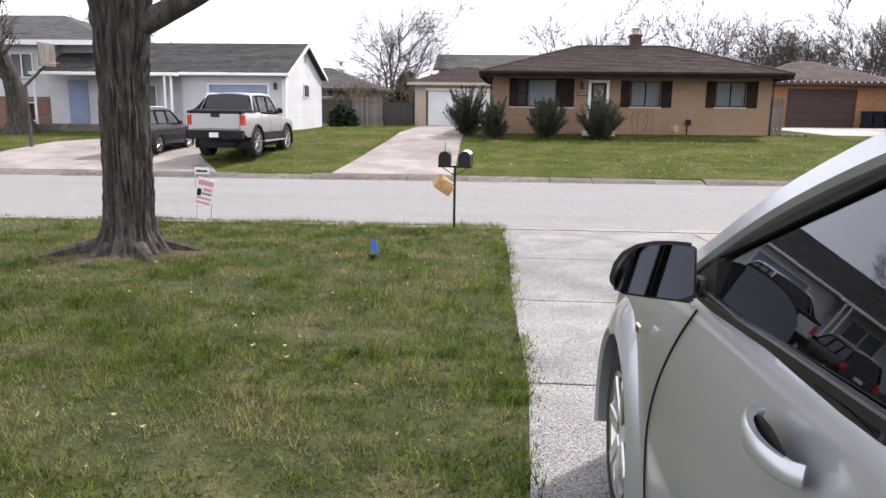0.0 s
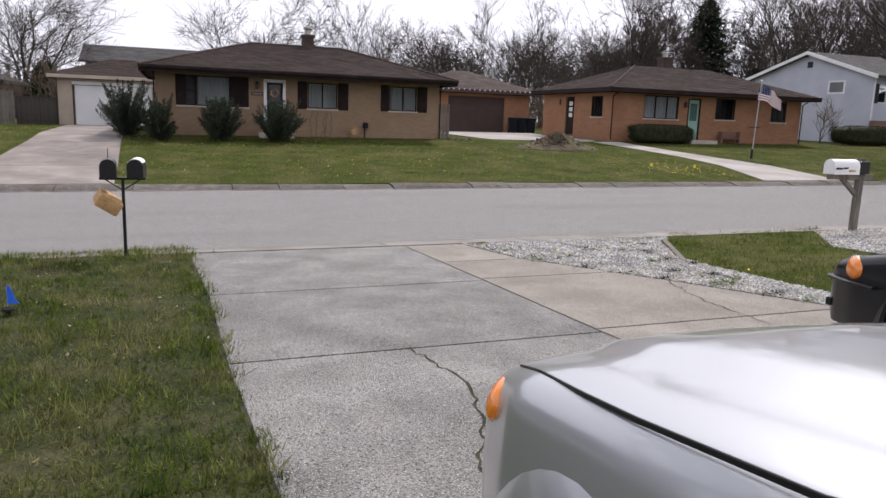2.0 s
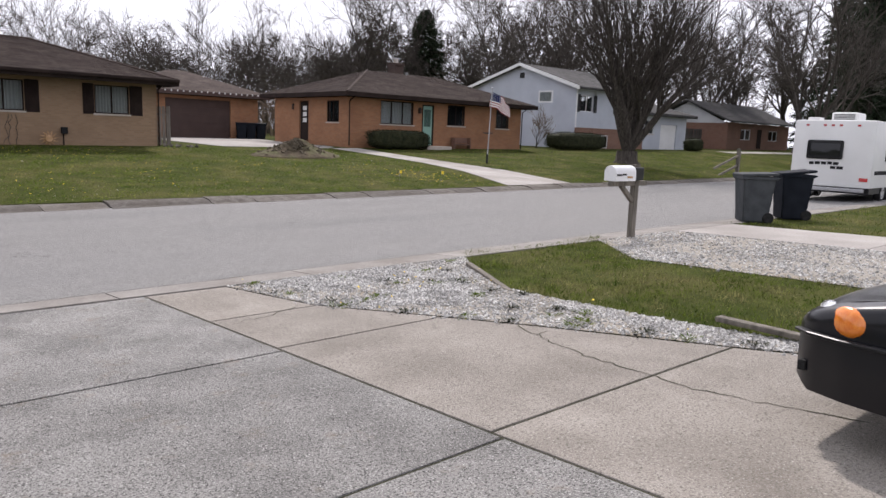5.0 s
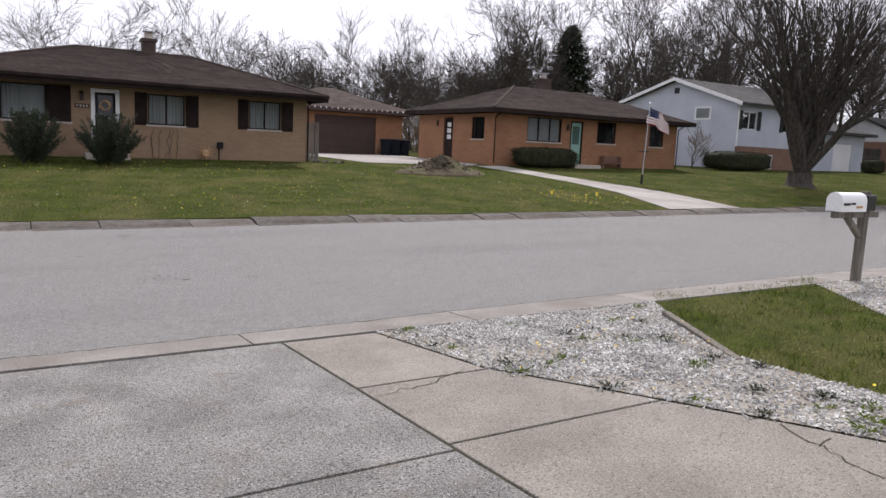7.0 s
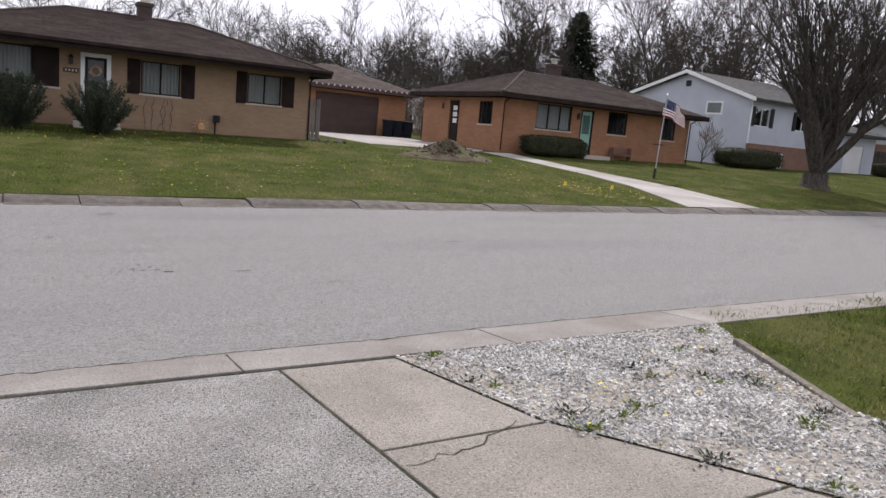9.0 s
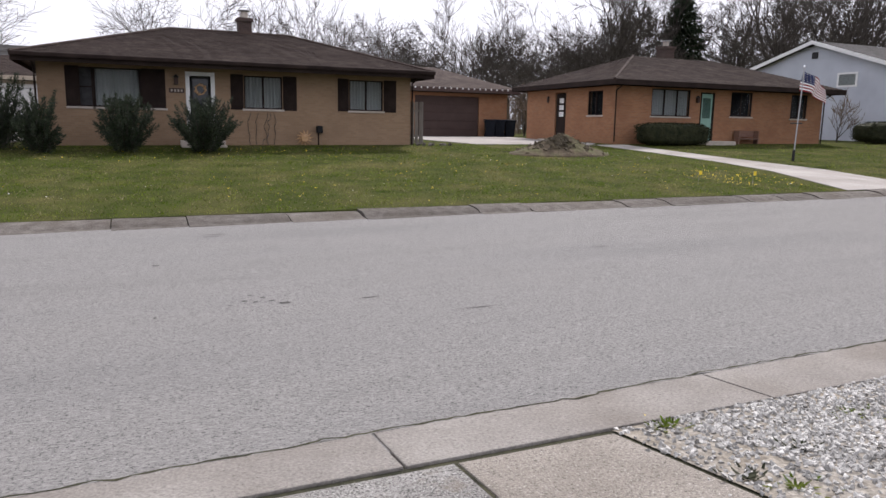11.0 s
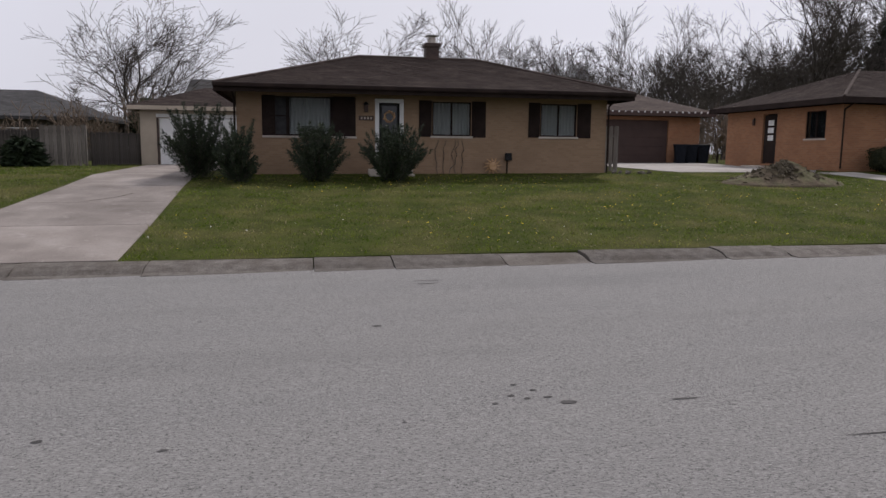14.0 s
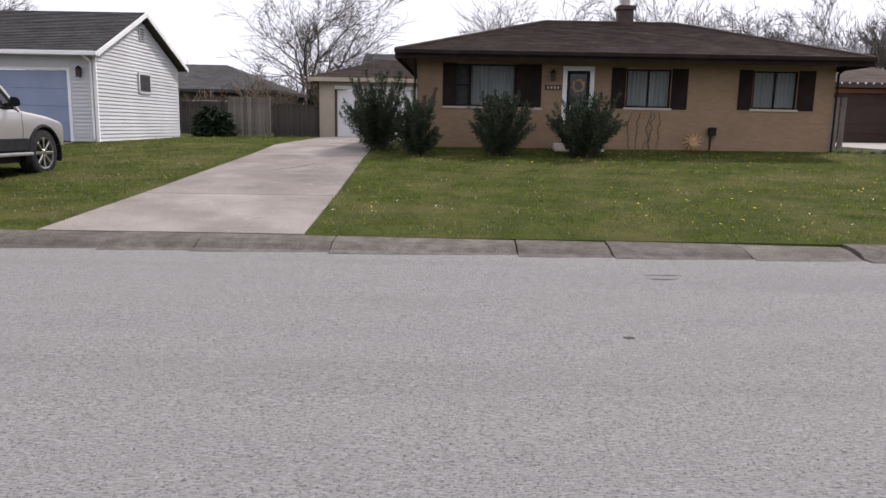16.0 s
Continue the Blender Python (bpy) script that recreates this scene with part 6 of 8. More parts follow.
# silver compact SUV on the near drive
G0 = land(2.3, 2.5) + 0.014
suv, W, suv_body = car("suv", "silver compact SUV with black mirrors on a driveway", (2.20, 3.04, G0), dict(
    cat="car", R=0.355, wheels=(0.0, -2.71), tw=0.225, spokes=7, turn=0.0, flare=0.05, flare_wide=0.135, shoulder=0.10, ridge=0.022,
    zt=[(0.93, 0.60), (0.90, 0.70), (0.84, 0.79), (0.72, 0.87), (0.45, 0.945), (0.0, 1.02), (-0.4, 1.085), (-0.62, 1.12), (-1.6, 1.165), (-3.4, 1.22), (-3.6, 1.12), (-3.68, 0.9), (-3.72, 0.7)],
    wd=[(0.93, 0.44), (0.90, 0.52), (0.82, 0.68), (0.66, 0.80), (0.42, 0.864), (0.0, 0.885), (-3.0, 0.885), (-3.5, 0.85), (-3.72, 0.74)],
    sill=[(0.93, 0.40), (0.8, 0.26), (0.3, 0.24), (-3.4, 0.26), (-3.72, 0.42)],
    cab=dict(wb=0.80, wr=0.66, post=0.07, trim=0.014, gap=0.015, sit=-0.012, cowl=(-0.55, 1.11), front=(-1.60, 1.56), rear=(-3.05, 1.55), tail=(-3.58, 1.18), pillars=[-1.72, -2.62]),
    glass=car_glass("suv_glass", (0.30, 0.32, 0.31))), M_SILVER)
seats(suv, (-1.55, -2.45), (-0.36, 0.36), 0.45)
steering(suv, -0.36, -0.98, 0.98)
for s in (-1, 1):
    mirror_on(suv, s * 0.83, -0.79, 1.07, s, M_BLACK, 0.225, 0.16)
    bm = bmesh.new()
    prism(bm, [(-0.60, 1.09), (-0.86, 1.10), (-0.86, 1.20)], min(s * 0.77, s * 0.812), max(s * 0.77, s * 0.812))
    part("mirror_sail", bm, M_BLACK, suv)
    x = s * 0.888
    # front wing, doors
    seam(suv, [(s * (0.887 - 0.05 * ((z - 0.6) / 0.4) ** 2 * (1.0 if z > 0.6 else 0.7)), -0.555 - 0.82 * max(0.0, z - 0.60) ** 1.75, z) for z in np.linspace(1.05, 0.28, 16)])
    seam(suv, [(s * 0.815, -1.72, 1.1), (s * 0.856, -1.72, 0.95), (x, -1.72, 0.8), (x + s * 0.002, -1.72, 0.6), (s * 0.86, -1.72, 0.3)])
    part("belt_trim", strip([(s * 0.808, -0.62, 1.075), (s * 0.810, -0.84, 1.085), (s * 0.810, -1.29, 1.125), (s * 0.808, -1.70, 1.155), (s * 0.80, -3.3, 1.20)], 0.024, 0.02, (1, 0, 0)), M_BLACK, suv)
    part("sill_cladding", boxed((min(s * 0.80, s * 0.885), -2.25, 0.22), (max(s * 0.80, s * 0.885), -0.44, 0.34), 0.02), M_CLAD, suv)
    for y in (-1.44, -2.40):
        pts = []
        for k in range(19):
            f = k / 18
            pts.append((s * (0.852 + 0.044 * math.sin(math.pi * f) ** 0.5), y + 0.105 - 0.21 * f, 1.022 - 0.012 * f))
        bm = sweep(pts, 0.036, 0.02, (s, 0, 0.2))
        hd = part("door_handle", bm, M_SILVER, suv, "", smooth=True)
        # flat dark ellipse paints the cup's shade; the body has no recess
        bm = bmesh.new()
        bmesh.ops.create_uvsphere(bm, u_segments=20, v_segments=10, radius=1.0)
        bmesh.ops.transform(bm, matrix=Matrix.LocRotScale((s * 0.862, y, 1.005), Euler((0, s * 0.28, 0)), (0.004, 0.085, 0.048)), verts=bm.verts)
        part("handle_shade", bm, M_CLAD, hd, "dark ellipse painting the shade of the recess behind the pull", smooth=True)
    # bonnet gap, lamps
    seam(suv, [(s * 0.72, 0.62, 0.895), (s * 0.755, 0.45, 0.942), (s * 0.785, 0.2, 0.983), (s * 0.80, 0.0, 1.015), (s * 0.805, -0.4, 1.079), (s * 0.77, -0.58, 1.118)], 0.012)
    bm = bmesh.new()
    bmesh.ops.create_uvsphere(bm, u_segments=18, v_segments=10, radius=1.0)
    bmesh.ops.transform(bm, matrix=Matrix.LocRotScale((s * 0.63, 0.76, 0.735), Euler((0, 0, s * radians(-45))), (0.17, 0.075, 0.085)), verts=bm.verts)
    part("headlamp", bm, M_LENS, suv, "clear headlamp", smooth=True)
    bm = bmesh.new()
    bmesh.ops.create_uvsphere(bm, u_segments=14, v_segments=8, radius=1.0)
    bmesh.ops.transform(bm, matrix=Matrix.LocRotScale((s * 0.765, 0.625, 0.81), Euler((0.35, 0, s * radians(-52))), (0.09, 0.04, 0.065)), verts=bm.verts)
    part("indicator", bm, M_AMBER, suv, "amber indicator lens", smooth=True)
    bg = part("badge", boxed((min(s * 0.884, s * 0.895), -0.355, 0.855), (max(s * 0.884, s * 0.895), -0.31, 0.882), 0.003), M_CHROME, suv, "small chrome badge")
    part("badge_mark", boxed((min(s * 0.895, s * 0.898), -0.345, 0.86), (max(s * 0.895, s * 0.898), -0.325, 0.877)), M_RED, bg)
    bm = bmesh.new()
    rod(bm, (s * 0.5, -1.45, 1.70), (s * 0.5, -2.9, 1.69), 0.018)
    for y in (-1.5, -2.2, -2.85):
        rod(bm, (s * 0.5, y, 1.62), (s * 0.5, y, 1.70), 0.016)
    part("roof_rack", bm, M_BLACK, suv)
    part("wiper", rodded((s * 0.3 - 0.2, -0.6, 1.16), (s * 0.3 + 0.25, -0.63, 1.17), 0.012), M_BLACK, suv)
part("grille", boxed((-0.42, 0.885, 0.58), (0.42, 0.925, 0.68), 0.015), M_BLACK, suv)
part("bumper", boxed((-0.6, 0.80, 0.34), (0.6, 0.935, 0.52), 0.05), M_SILVER, suv)
part("cowl_panel", boxed((-0.7, -0.66, 1.09), (0.7, -0.47, 1.12), 0.01), M_BLACK, suv)

# black saloon on the tan slabs
G1 = land(5.8, 4.5) + 0.014
sedan, W2, _ = car("saloon", "black saloon with five-spoke alloy wheels, parked on concrete", (5.93, 5.06, G1), dict(
    R=0.325, wheels=(0.0, -2.72), tw=0.215, spokes=5, flare=0.018,
    zt=[(1.02, 0.50), (1.0, 0.57), (0.94, 0.63), (0.8, 0.685), (0.4, 0.785), (0.0, 0.86), (-0.5, 0.925), (-0.68, 0.95), (-2.9, 0.99), (-3.5, 0.98), (-3.65, 0.9), (-3.7, 0.7)],
    wd=[(1.02, 0.55), (0.98, 0.68), (0.88, 0.77), (0.68, 0.84), (0.4, 0.875), (0.0, 0.89), (-3.0, 0.88), (-3.6, 0.8), (-3.7, 0.7)],
    sill=[(1.02, 0.30), (0.9, 0.2), (-3.4, 0.22), (-3.7, 0.36)],
    cab=dict(wb=0.78, wr=0.58, cowl=(-0.66, 0.95), front=(-1.45, 1.36), rear=(-2.45, 1.36), tail=(-3.15, 1.0), pillars=[-1.85]),
    zmid=0.5), M_BLACKPAINT)
seats(sedan, (-1.6, -2.4), (-0.36, 0.36), 0.35)
for s in (-1, 1):
    mirror_on(sedan, s * 0.83, -0.95, 0.95, s, M_BLACKPAINT, 0.2, 0.13)
    bm = bmesh.new()
    bmesh.ops.create_uvsphere(bm, u_segments=16, v_segments=10, radius=1.0)
    bmesh.ops.transform(bm, matrix=Matrix.LocRotScale((s * 0.795, 0.70, 0.625), Euler((0.1, 0, s * radians(-62))), (0.115, 0.045, 0.085)), verts=bm.verts)
    part("indicator", bm, M_AMBER, sedan, "amber corner lamp", smooth=True)
    bm = bmesh.new()
    bmesh.ops.create_uvsphere(bm, u_segments=16, v_segments=10, radius=1.0)
    bmesh.ops.transform(bm, matrix=Matrix.LocRotScale((s * 0.60, 0.86, 0.62), Euler((0.2, 0, s * radians(-25))), (0.17, 0.06, 0.065)), verts=bm.verts)
    part("headlamp", bm, M_LENS, sedan, "clear headlamp", smooth=True)
    part("bumper_strip", strip([(s * 0.70, 0.975, 0.52), (s * 0.80, 0.88, 0.53), (s * 0.862, 0.70, 0.535), (s * 0.895, 0.45, 0.54)], 0.05, 0.02, (0, 0, 1)), M_BLACK, sedan)
    part("bumper_slot", boxed((min(s * 0.62, s * 0.76), 0.90, 0.30), (max(s * 0.62, s * 0.76), 0.945, 0.36), 0.012), M_RUBBER, sedan)
    seam(sedan, [(s * 0.84, -0.5, 0.9), (s * 0.889, -0.52, 0.7), (s * 0.891, -0.53, 0.5), (s * 0.86, -0.55, 0.26)])
    seam(sedan, [(s * 0.84, -1.85, 0.94), (s * 0.889, -1.85, 0.7), (s * 0.891, -1.85, 0.5), (s * 0.86, -1.85, 0.26)])
    seam(sedan, [(s * 0.55, 0.93, 0.645), (s * 0.66, 0.7, 0.72), (s * 0.72, 0.2, 0.83), (s * 0.72, -0.5, 0.935)])
    part("door_handle", boxed((min(s * 0.885, s * 0.915), -1.75, 0.76), (max(s * 0.885, s * 0.915), -1.58, 0.80), 0.012), M_BLACKPAINT, sedan)
part("front_plate", boxed((-0.26, 1.015, 0.36), (0.26, 1.03, 0.47), 0.004), M_BLACK, sedan)

# pewter pickup, tail to the street
G2 = land(-9.6, 28.2) + 0.02
truck, W3, _ = car("pickup_truck", "pewter lifted pickup truck with dark lower bumper and chrome wheels", (-9.62, 30.1, G2), dict(
    cat="pickup truck", R=0.53, wheels=(0.0, -3.3), tw=0.34, spokes=8, flare=0.05, flare_mat=M_CLAD,
    zt=[(1.0, 0.9), (0.95, 1.1), (0.8, 1.22), (0.2, 1.34), (-0.5, 1.42), (-0.8, 1.46), (-2.6, 1.5), (-2.7, 1.56), (-4.45, 1.58), (-4.5, 1.5), (-4.52, 0.9)],
    wd=[(1.0, 0.8), (0.9, 0.95), (0.5, 1.0), (-4.4, 1.0), (-4.52, 0.97)],
    sill=[(1.0, 0.75), (0.8, 0.68), (-4.3, 0.72), (-4.52, 0.85)],
    cab=dict(wb=0.93, wr=0.78, cowl=(-0.8, 1.46), front=(-1.5, 2.14), rear=(-3.3, 2.14), tail=(-3.62, 1.60), pillars=[-1.95, -2.85]),
    zmid=1.0), M_GREYPAINT)
seats(truck, (-1.7, -2.5), (-0.4, 0.4), 0.8)
truck.matrix_basis = truck.matrix_basis @ Matrix.Diagonal((1.05, 1.05, 1.05, 1))
part("tailgate", boxed((-0.84, -4.56, 0.98), (0.84, -4.5, 1.5), 0.03), M_GREYPAINT, truck)
part("tailgate_handle", boxed((-0.16, -4.585, 1.38), (0.16, -4.555, 1.5), 0.015), M_BLACK, truck)
part("tailgate_cap", boxed((-0.98, -4.58, 1.5), (0.98, -4.4, 1.6), 0.03), M_CLAD, truck)
bp = part("rear_bumper", boxed((-1.0, -4.75, 0.66), (1.0, -4.5, 0.96), 0.06), M_CLAD, truck, "dark plastic rear bumper")
pl = part("number_plate", boxed((-0.16, -4.762, 0.72), (0.16, -4.75, 0.88), 0.004), M_PLATE, bp, "pale plate with plain bars")
for k in range(4):
    part("bumper_light", boxed((0.42 + 0.05 * k, -4.757, 0.6), (0.45 + 0.05 * k, -4.75, 0.63)), M_BLACK, bp) if k < 2 else None
part("bed_cover", boxed((-0.9, -4.45, 1.56), (0.9, -3.85, 1.63), 0.03), M_BLACK, truck)
for s in (-1, 1):
    mirror_on(truck, s * 0.98, -1.15, 1.5, s, M_BLACK, 0.24, 0.22)
    part("tail_lamp", boxed((min(s * 0.86, s * 0.99), -4.57, 1.12), (max(s * 0.86, s * 0.99), -4.38, 1.46), 0.02), M_REDLENS, truck, "red tail lamp")
    part("bed_side_sail", panel([(s * 0.96, -3.2, 1.56), (s * 0.96, -4.3, 1.6), (s * 0.92, -3.95, 1.68), (s * 0.80, -3.3, 2.12)], 0.03, 0.01, (s, 0, 0), 4), M_CLAD, truck)
    part("running_board", boxed((min(s * 0.9, s * 1.08), -2.75, 0.5), (max(s * 0.9, s * 1.08), -0.55, 0.57), 0.02), M_STEEL, truck)
    part("lower_cladding", boxed((min(s * 0.96, s * 1.015), -2.7, 0.6), (max(s * 0.96, s * 1.015), -0.6, 0.86), 0.02), M_CLAD, truck)
    seam(truck, [(s * 0.98, -0.75, 1.42), (s * 1.003, -0.76, 1.1), (s * 1.0, -0.78, 0.7)])
    seam(truck, [(s * 0.98, -1.95, 1.45), (s * 1.003, -1.95, 1.1), (s * 1.0, -1.95, 0.7)])
    seam(truck, [(s * 0.98, -2.85, 1.5), (s * 1.003, -2.85, 1.1), (s * 1.0, -2.85, 0.7)])
part("rear_axle", rodded((-0.8, -3.3, 0.45), (0.8, -3.3, 0.45), 0.07), M_BLACK, truck)
part("exhaust_muffler", boxed((0.1, -4.2, 0.42), (0.5, -3.7, 0.56), 0.05), M_BLACK, truck)

# black SUV beside it
G3 = land(-13.8, 28.5) + 0.02
jeep, W4, _ = car("suv", "black compact SUV with roof rails on a driveway", (-13.75, 30.2, G3), dict(
    R=0.36, wheels=(0.0, -2.62), tw=0.22, spokes=5, flare=0.03, flare_mat=M_CLAD,
    zt=[(0.85, 0.7), (0.8, 0.9), (0.6, 1.0), (-0.3, 1.08), (-0.6, 1.12), (-3.3, 1.16), (-3.4, 1.05), (-3.45, 0.7)],
    wd=[(0.85, 0.6), (0.75, 0.8), (0.3, 0.88), (-3.2, 0.88), (-3.45, 0.8)], sill=[(0.85, 0.45), (0.5, 0.34), (-3.2, 0.36), (-3.45, 0.5)],
    cab=dict(wb=0.8, wr=0.64, cowl=(-0.6, 1.12), front=(-1.2, 1.66), rear=(-3.0, 1.66), tail=(-3.3, 1.14), pillars=[-1.65, -2.5])), M_BLACKPAINT)
for s in (-1, 1):
    part("roof_rail", rodded((s * 0.52, -1.3, 1.78), (s * 0.52, -2.9, 1.78), 0.025), M_STEEL, jeep)
    part("tail_lamp", boxed((min(s * 0.66, s * 0.82), -3.46, 0.85), (max(s * 0.66, s * 0.82), -3.3, 1.1), 0.02), M_REDLENS, jeep)
    mirror_on(jeep, s * 0.85, -0.9, 1.1, s, M_BLACK, 0.2, 0.15)
part("number_plate", boxed((-0.18, -3.475, 0.78), (0.18, -3.46, 0.92), 0.004), M_PLATE, jeep)
part("rear_bumper", boxed((-0.8, -3.52, 0.42), (0.8, -3.4, 0.66), 0.04), M_CLAD, jeep)


# ---- plants ----
SIDES = (9, 6, 4, 3, 3, 3)


def skin(limbs):
    """Verts and faces of tapered tubes along the limbs."""
    verts, faces = [], []
    for pts, radii, level in limbs:
        n = SIDES[min(level, 5)]
        base = len(verts)
        for i, p in enumerate(pts):
            d = (pts[min(i + 1, len(pts) - 1)] - pts[max(i - 1, 0)]).normalized()
            a = d.orthogonal().normalized()
            b = d.cross(a)
            for k in range(n):
                t = 2 * math.pi * k / n
                verts.append(p + (a * math.cos(t) + b * math.sin(t)) * radii[i])
        for i in range(len(pts) - 1):
            for k in range(n):
                q = base + i * n
                faces.append((q + k, q + (k + 1) % n, q + n + (k + 1) % n, q + n + k))
    return verts, faces


def limb(rng, out, start, way, length, r, level, kids, up, depth, wander=0.16, spread=(24, 52), ratio=(0.46, 0.68)):
    n = (7, 6, 4, 3, 2)[min(level, 4)]
    pts, radii, d, p = [start.copy()], [r], way.normalized(), start.copy()
    for i in range(n):
        d = (d + Vector((rng.gauss(0, wander), rng.gauss(0, wander), rng.gauss(0, wander * 0.6) + up * 0.5))).normalized()
        p = p + d * length / n
        pts.append(p.copy())
        radii.append(r * (1 - 0.72 * (i + 1) / n))
    out.append((pts, radii, level))
    if level >= depth:
        return
    for k in range(kids[level]):
        f = rng.uniform(0.28, 1.0) if level else rng.uniform(0.42, 1.0)
        i = min(int(f * n), n - 1)
        q = pts[i].lerp(pts[i + 1], f * n - i)
        dd = (pts[i + 1] - pts[i]).normalized()
        ax = dd.orthogonal().normalized()
        ax.rotate(Matrix.Rotation(rng.uniform(0, 6.283), 3, dd))
        w = dd.copy()
        w.rotate(Matrix.Rotation(radians(rng.uniform(*spread)), 3, ax))
        rr = radii[i] * rng.uniform(0.45, 0.68)
        limb(rng, out, q, w, length * rng.uniform(*ratio), max(rr, 0.006), level + 1, kids, up, depth, wander * 1.1, spread, ratio)


def bare_tree(seed, height, r, kids, label, up=0.1, forks=0, depth=4, spread=(24, 52), ratio=(0.46, 0.68), wander=0.13, trunk_part=0.55, loc=(0, 0, 0), twig=M_TWIG, minr=1.0, lean=(0, 0), bark=M_BARK, width=1.0):
    """A leafless tree: a trunk with limbs, and a crown of finer branches."""
    rng = random.Random(seed)
    limbs = []
    base = Vector((0, 0, -0.15))
    if forks:
        h0 = height * 0.085
        limbs.append(([base, Vector((0, 0, h0 * 0.25)), Vector((0, 0, h0))], [r * 1.5, r * 1.08, r], 0))
        for k in range(forks):
            a = 2 * math.pi * k / forks + rng.uniform(-0.3, 0.3)
            t = radians(rng.uniform(10, 36))
            w = Vector((math.cos(a) * math.sin(t), math.sin(a) * math.sin(t), math.cos(t)))
            limb(rng, limbs, Vector((0, 0, h0 * 0.85)), w, height * rng.uniform(0.62, 0.88), r * rng.uniform(0.38, 0.55), 1, kids, up, depth, wander, spread, ratio)
    else:
        limb(rng, limbs, base, Vector((lean[0], lean[1], 1)), height * trunk_part, r, 0, kids, up, depth, wander * 0.5, spread, ratio)
        pts, radii, _ = limbs[0]
        radii[0] *= 1.45
        limb(rng, limbs, pts[-1], pts[-1] - pts[-2], height * (1 - trunk_part), radii[-1] * 0.9, 1, kids, up, depth, wander, spread, ratio)
    # grown to the height given
    k = height / max(p.z for pts, _, _ in limbs for p in pts)
    for pts, _, _ in limbs:
        for p in pts:
            p.z *= k
            p.x *= width * k
            p.y *= width * k
    t = thing("tree", label, "tree", loc)
    thick = [l for l in limbs if l[2] <= 1]
    fine = [l for l in limbs if l[2] > 1]
    v, f = skin(thick)
    quads("trunk", v, f, bark, t, True)
    v, f = skin([(p, [max(x, 0.009 * minr) for x in rr], l) for p, rr, l in fine])
    quads("crown", v, f, twig, t)
    return t


K = (6, 5, 4, 4)
kinds = [
    bare_tree(21, 13.9, 0.34, (7, 8, 7, 7), "leafless broad tree with fine grey twigs beyond the houses", 0.05, 5, 4, (24, 52), (0.42, 0.6), 0.15, loc=(-11.8, 75, land(-12, 75)), minr=1.5, width=1.15),
    bare_tree(22, 14.5, 0.2, (7, 7, 7, 7), "leafless upright tree behind the roofs", 0.14, 4, 4, (20, 42), (0.42, 0.6), 0.11, loc=(18.5, 75, land(18, 75)), minr=1.5),
    bare_tree(23, 11.2, 0.22, (7, 7, 7, 7), "leafless round-headed tree behind the roofs", 0.06, 5, 4, (26, 54), (0.42, 0.6), 0.15, loc=(22.5, 73, land(22, 73)), minr=1.5),
    bare_tree(24, 22, 0.42, (8, 8, 7, 6), "tall leafless shade tree with a high crown", 0.12, 0, 4, (20, 46), (0.40, 0.58), loc=(52, 76, land(52, 76)), trunk_part=0.5, minr=1.7),
    bare_tree(25, 20, 0.40, (7, 8, 7, 6), "tall leafless tree with several rising stems", 0.12, 5, 4, (20, 44), (0.42, 0.6), loc=(57, 58, land(57, 58)), minr=1.7),
]
rng = random.Random(77)
spots = [(0, 8.5, 76, 0.95), (2, 29, 78, 0.92), (0, 34, 76, 0.62), (2, 38.5, 79, 1.05), (0, 42, 74, 0.78), (1, 45, 72, 1.1), (3, 48.5, 69, 0.88), (2, 50, 82, 1.1), (3, 56, 74, 0.98), (0, 47, 80, 0.85),
         (4, 60, 54, 1.1), (3, 66, 60, 1.05), (3, 72, 66, 1.1), (4, 80, 50, 1.05), (3, 84, 47, 0.95), (4, 92, 55, 1.1), (3, 100, 48, 1.1), (2, 26.5, 80, 0.85), 
         (0, -19, 84, 0.45), (2, -26, 80, 0.6), (1, -33, 76, 0.6), (1, -45, 80, 1.1), (3, -58, 70, 0.9), (4, 57.8, 27.3, 0.95), (3, 76, 36, 1.0), (4, 88, 31, 0.95),
         (3, 98, 36, 1.0), (0, 53, 90, 1.0), (2, 61, 88, 1.3), (3, 68, 84, 1.0), (1, 40, 88, 1.15), (2, 31.5, 82, 0.85), (3, 108, 26, 1.0), (4, 104, 12, 1.0), (3, 120, 30, 1.0), (4, 44, 86, 0.85), (3, 62, 70, 1.0), (4, 69, 72, 0.9), (3, 78, 78, 0.95), (0, 37, 68, 0.58),
         (4, 66, 66, 1.05), (4, 76, 58, 1.1), (3, 90, 60, 1.1), (3, 43, 66, 0.8)]
for k, x, y, s in spots:
    c = copy_thing(kinds[k], pose(x, y, land(x, y), 0, 0, rng.uniform(0, 360)) @ Matrix.Diagonal((s, s, s, 1)))
# trees that stand nearer
bare_tree(31, 17, 0.62, (9, 7, 5, 3), "large leafless maple with many rising stems on a lawn", 0.16, 10, 4, (16, 36), (0.55, 0.8), 0.09, loc=(38.1, 29.9, land(38, 30)), minr=1.3, twig=M_BARK)
bare_tree(33, 15, 0.66, (6, 5, 4, 4), "thick leaning leafless tree beside a white house", 0.1, 0, 4, (25, 50), loc=(-24.1, 35.3, land(-24, 35)), trunk_part=0.45, lean=(0.12, 0), minr=1.3)
bare_tree(34, 3.2, 0.05, (5, 5, 4, 3), "small budding ornamental tree beside a pale blue house", 0.1, 5, 3, (24, 44), loc=(41.6, 40.2, land(41.6, 40)), twig=M_BUD, minr=1.5)
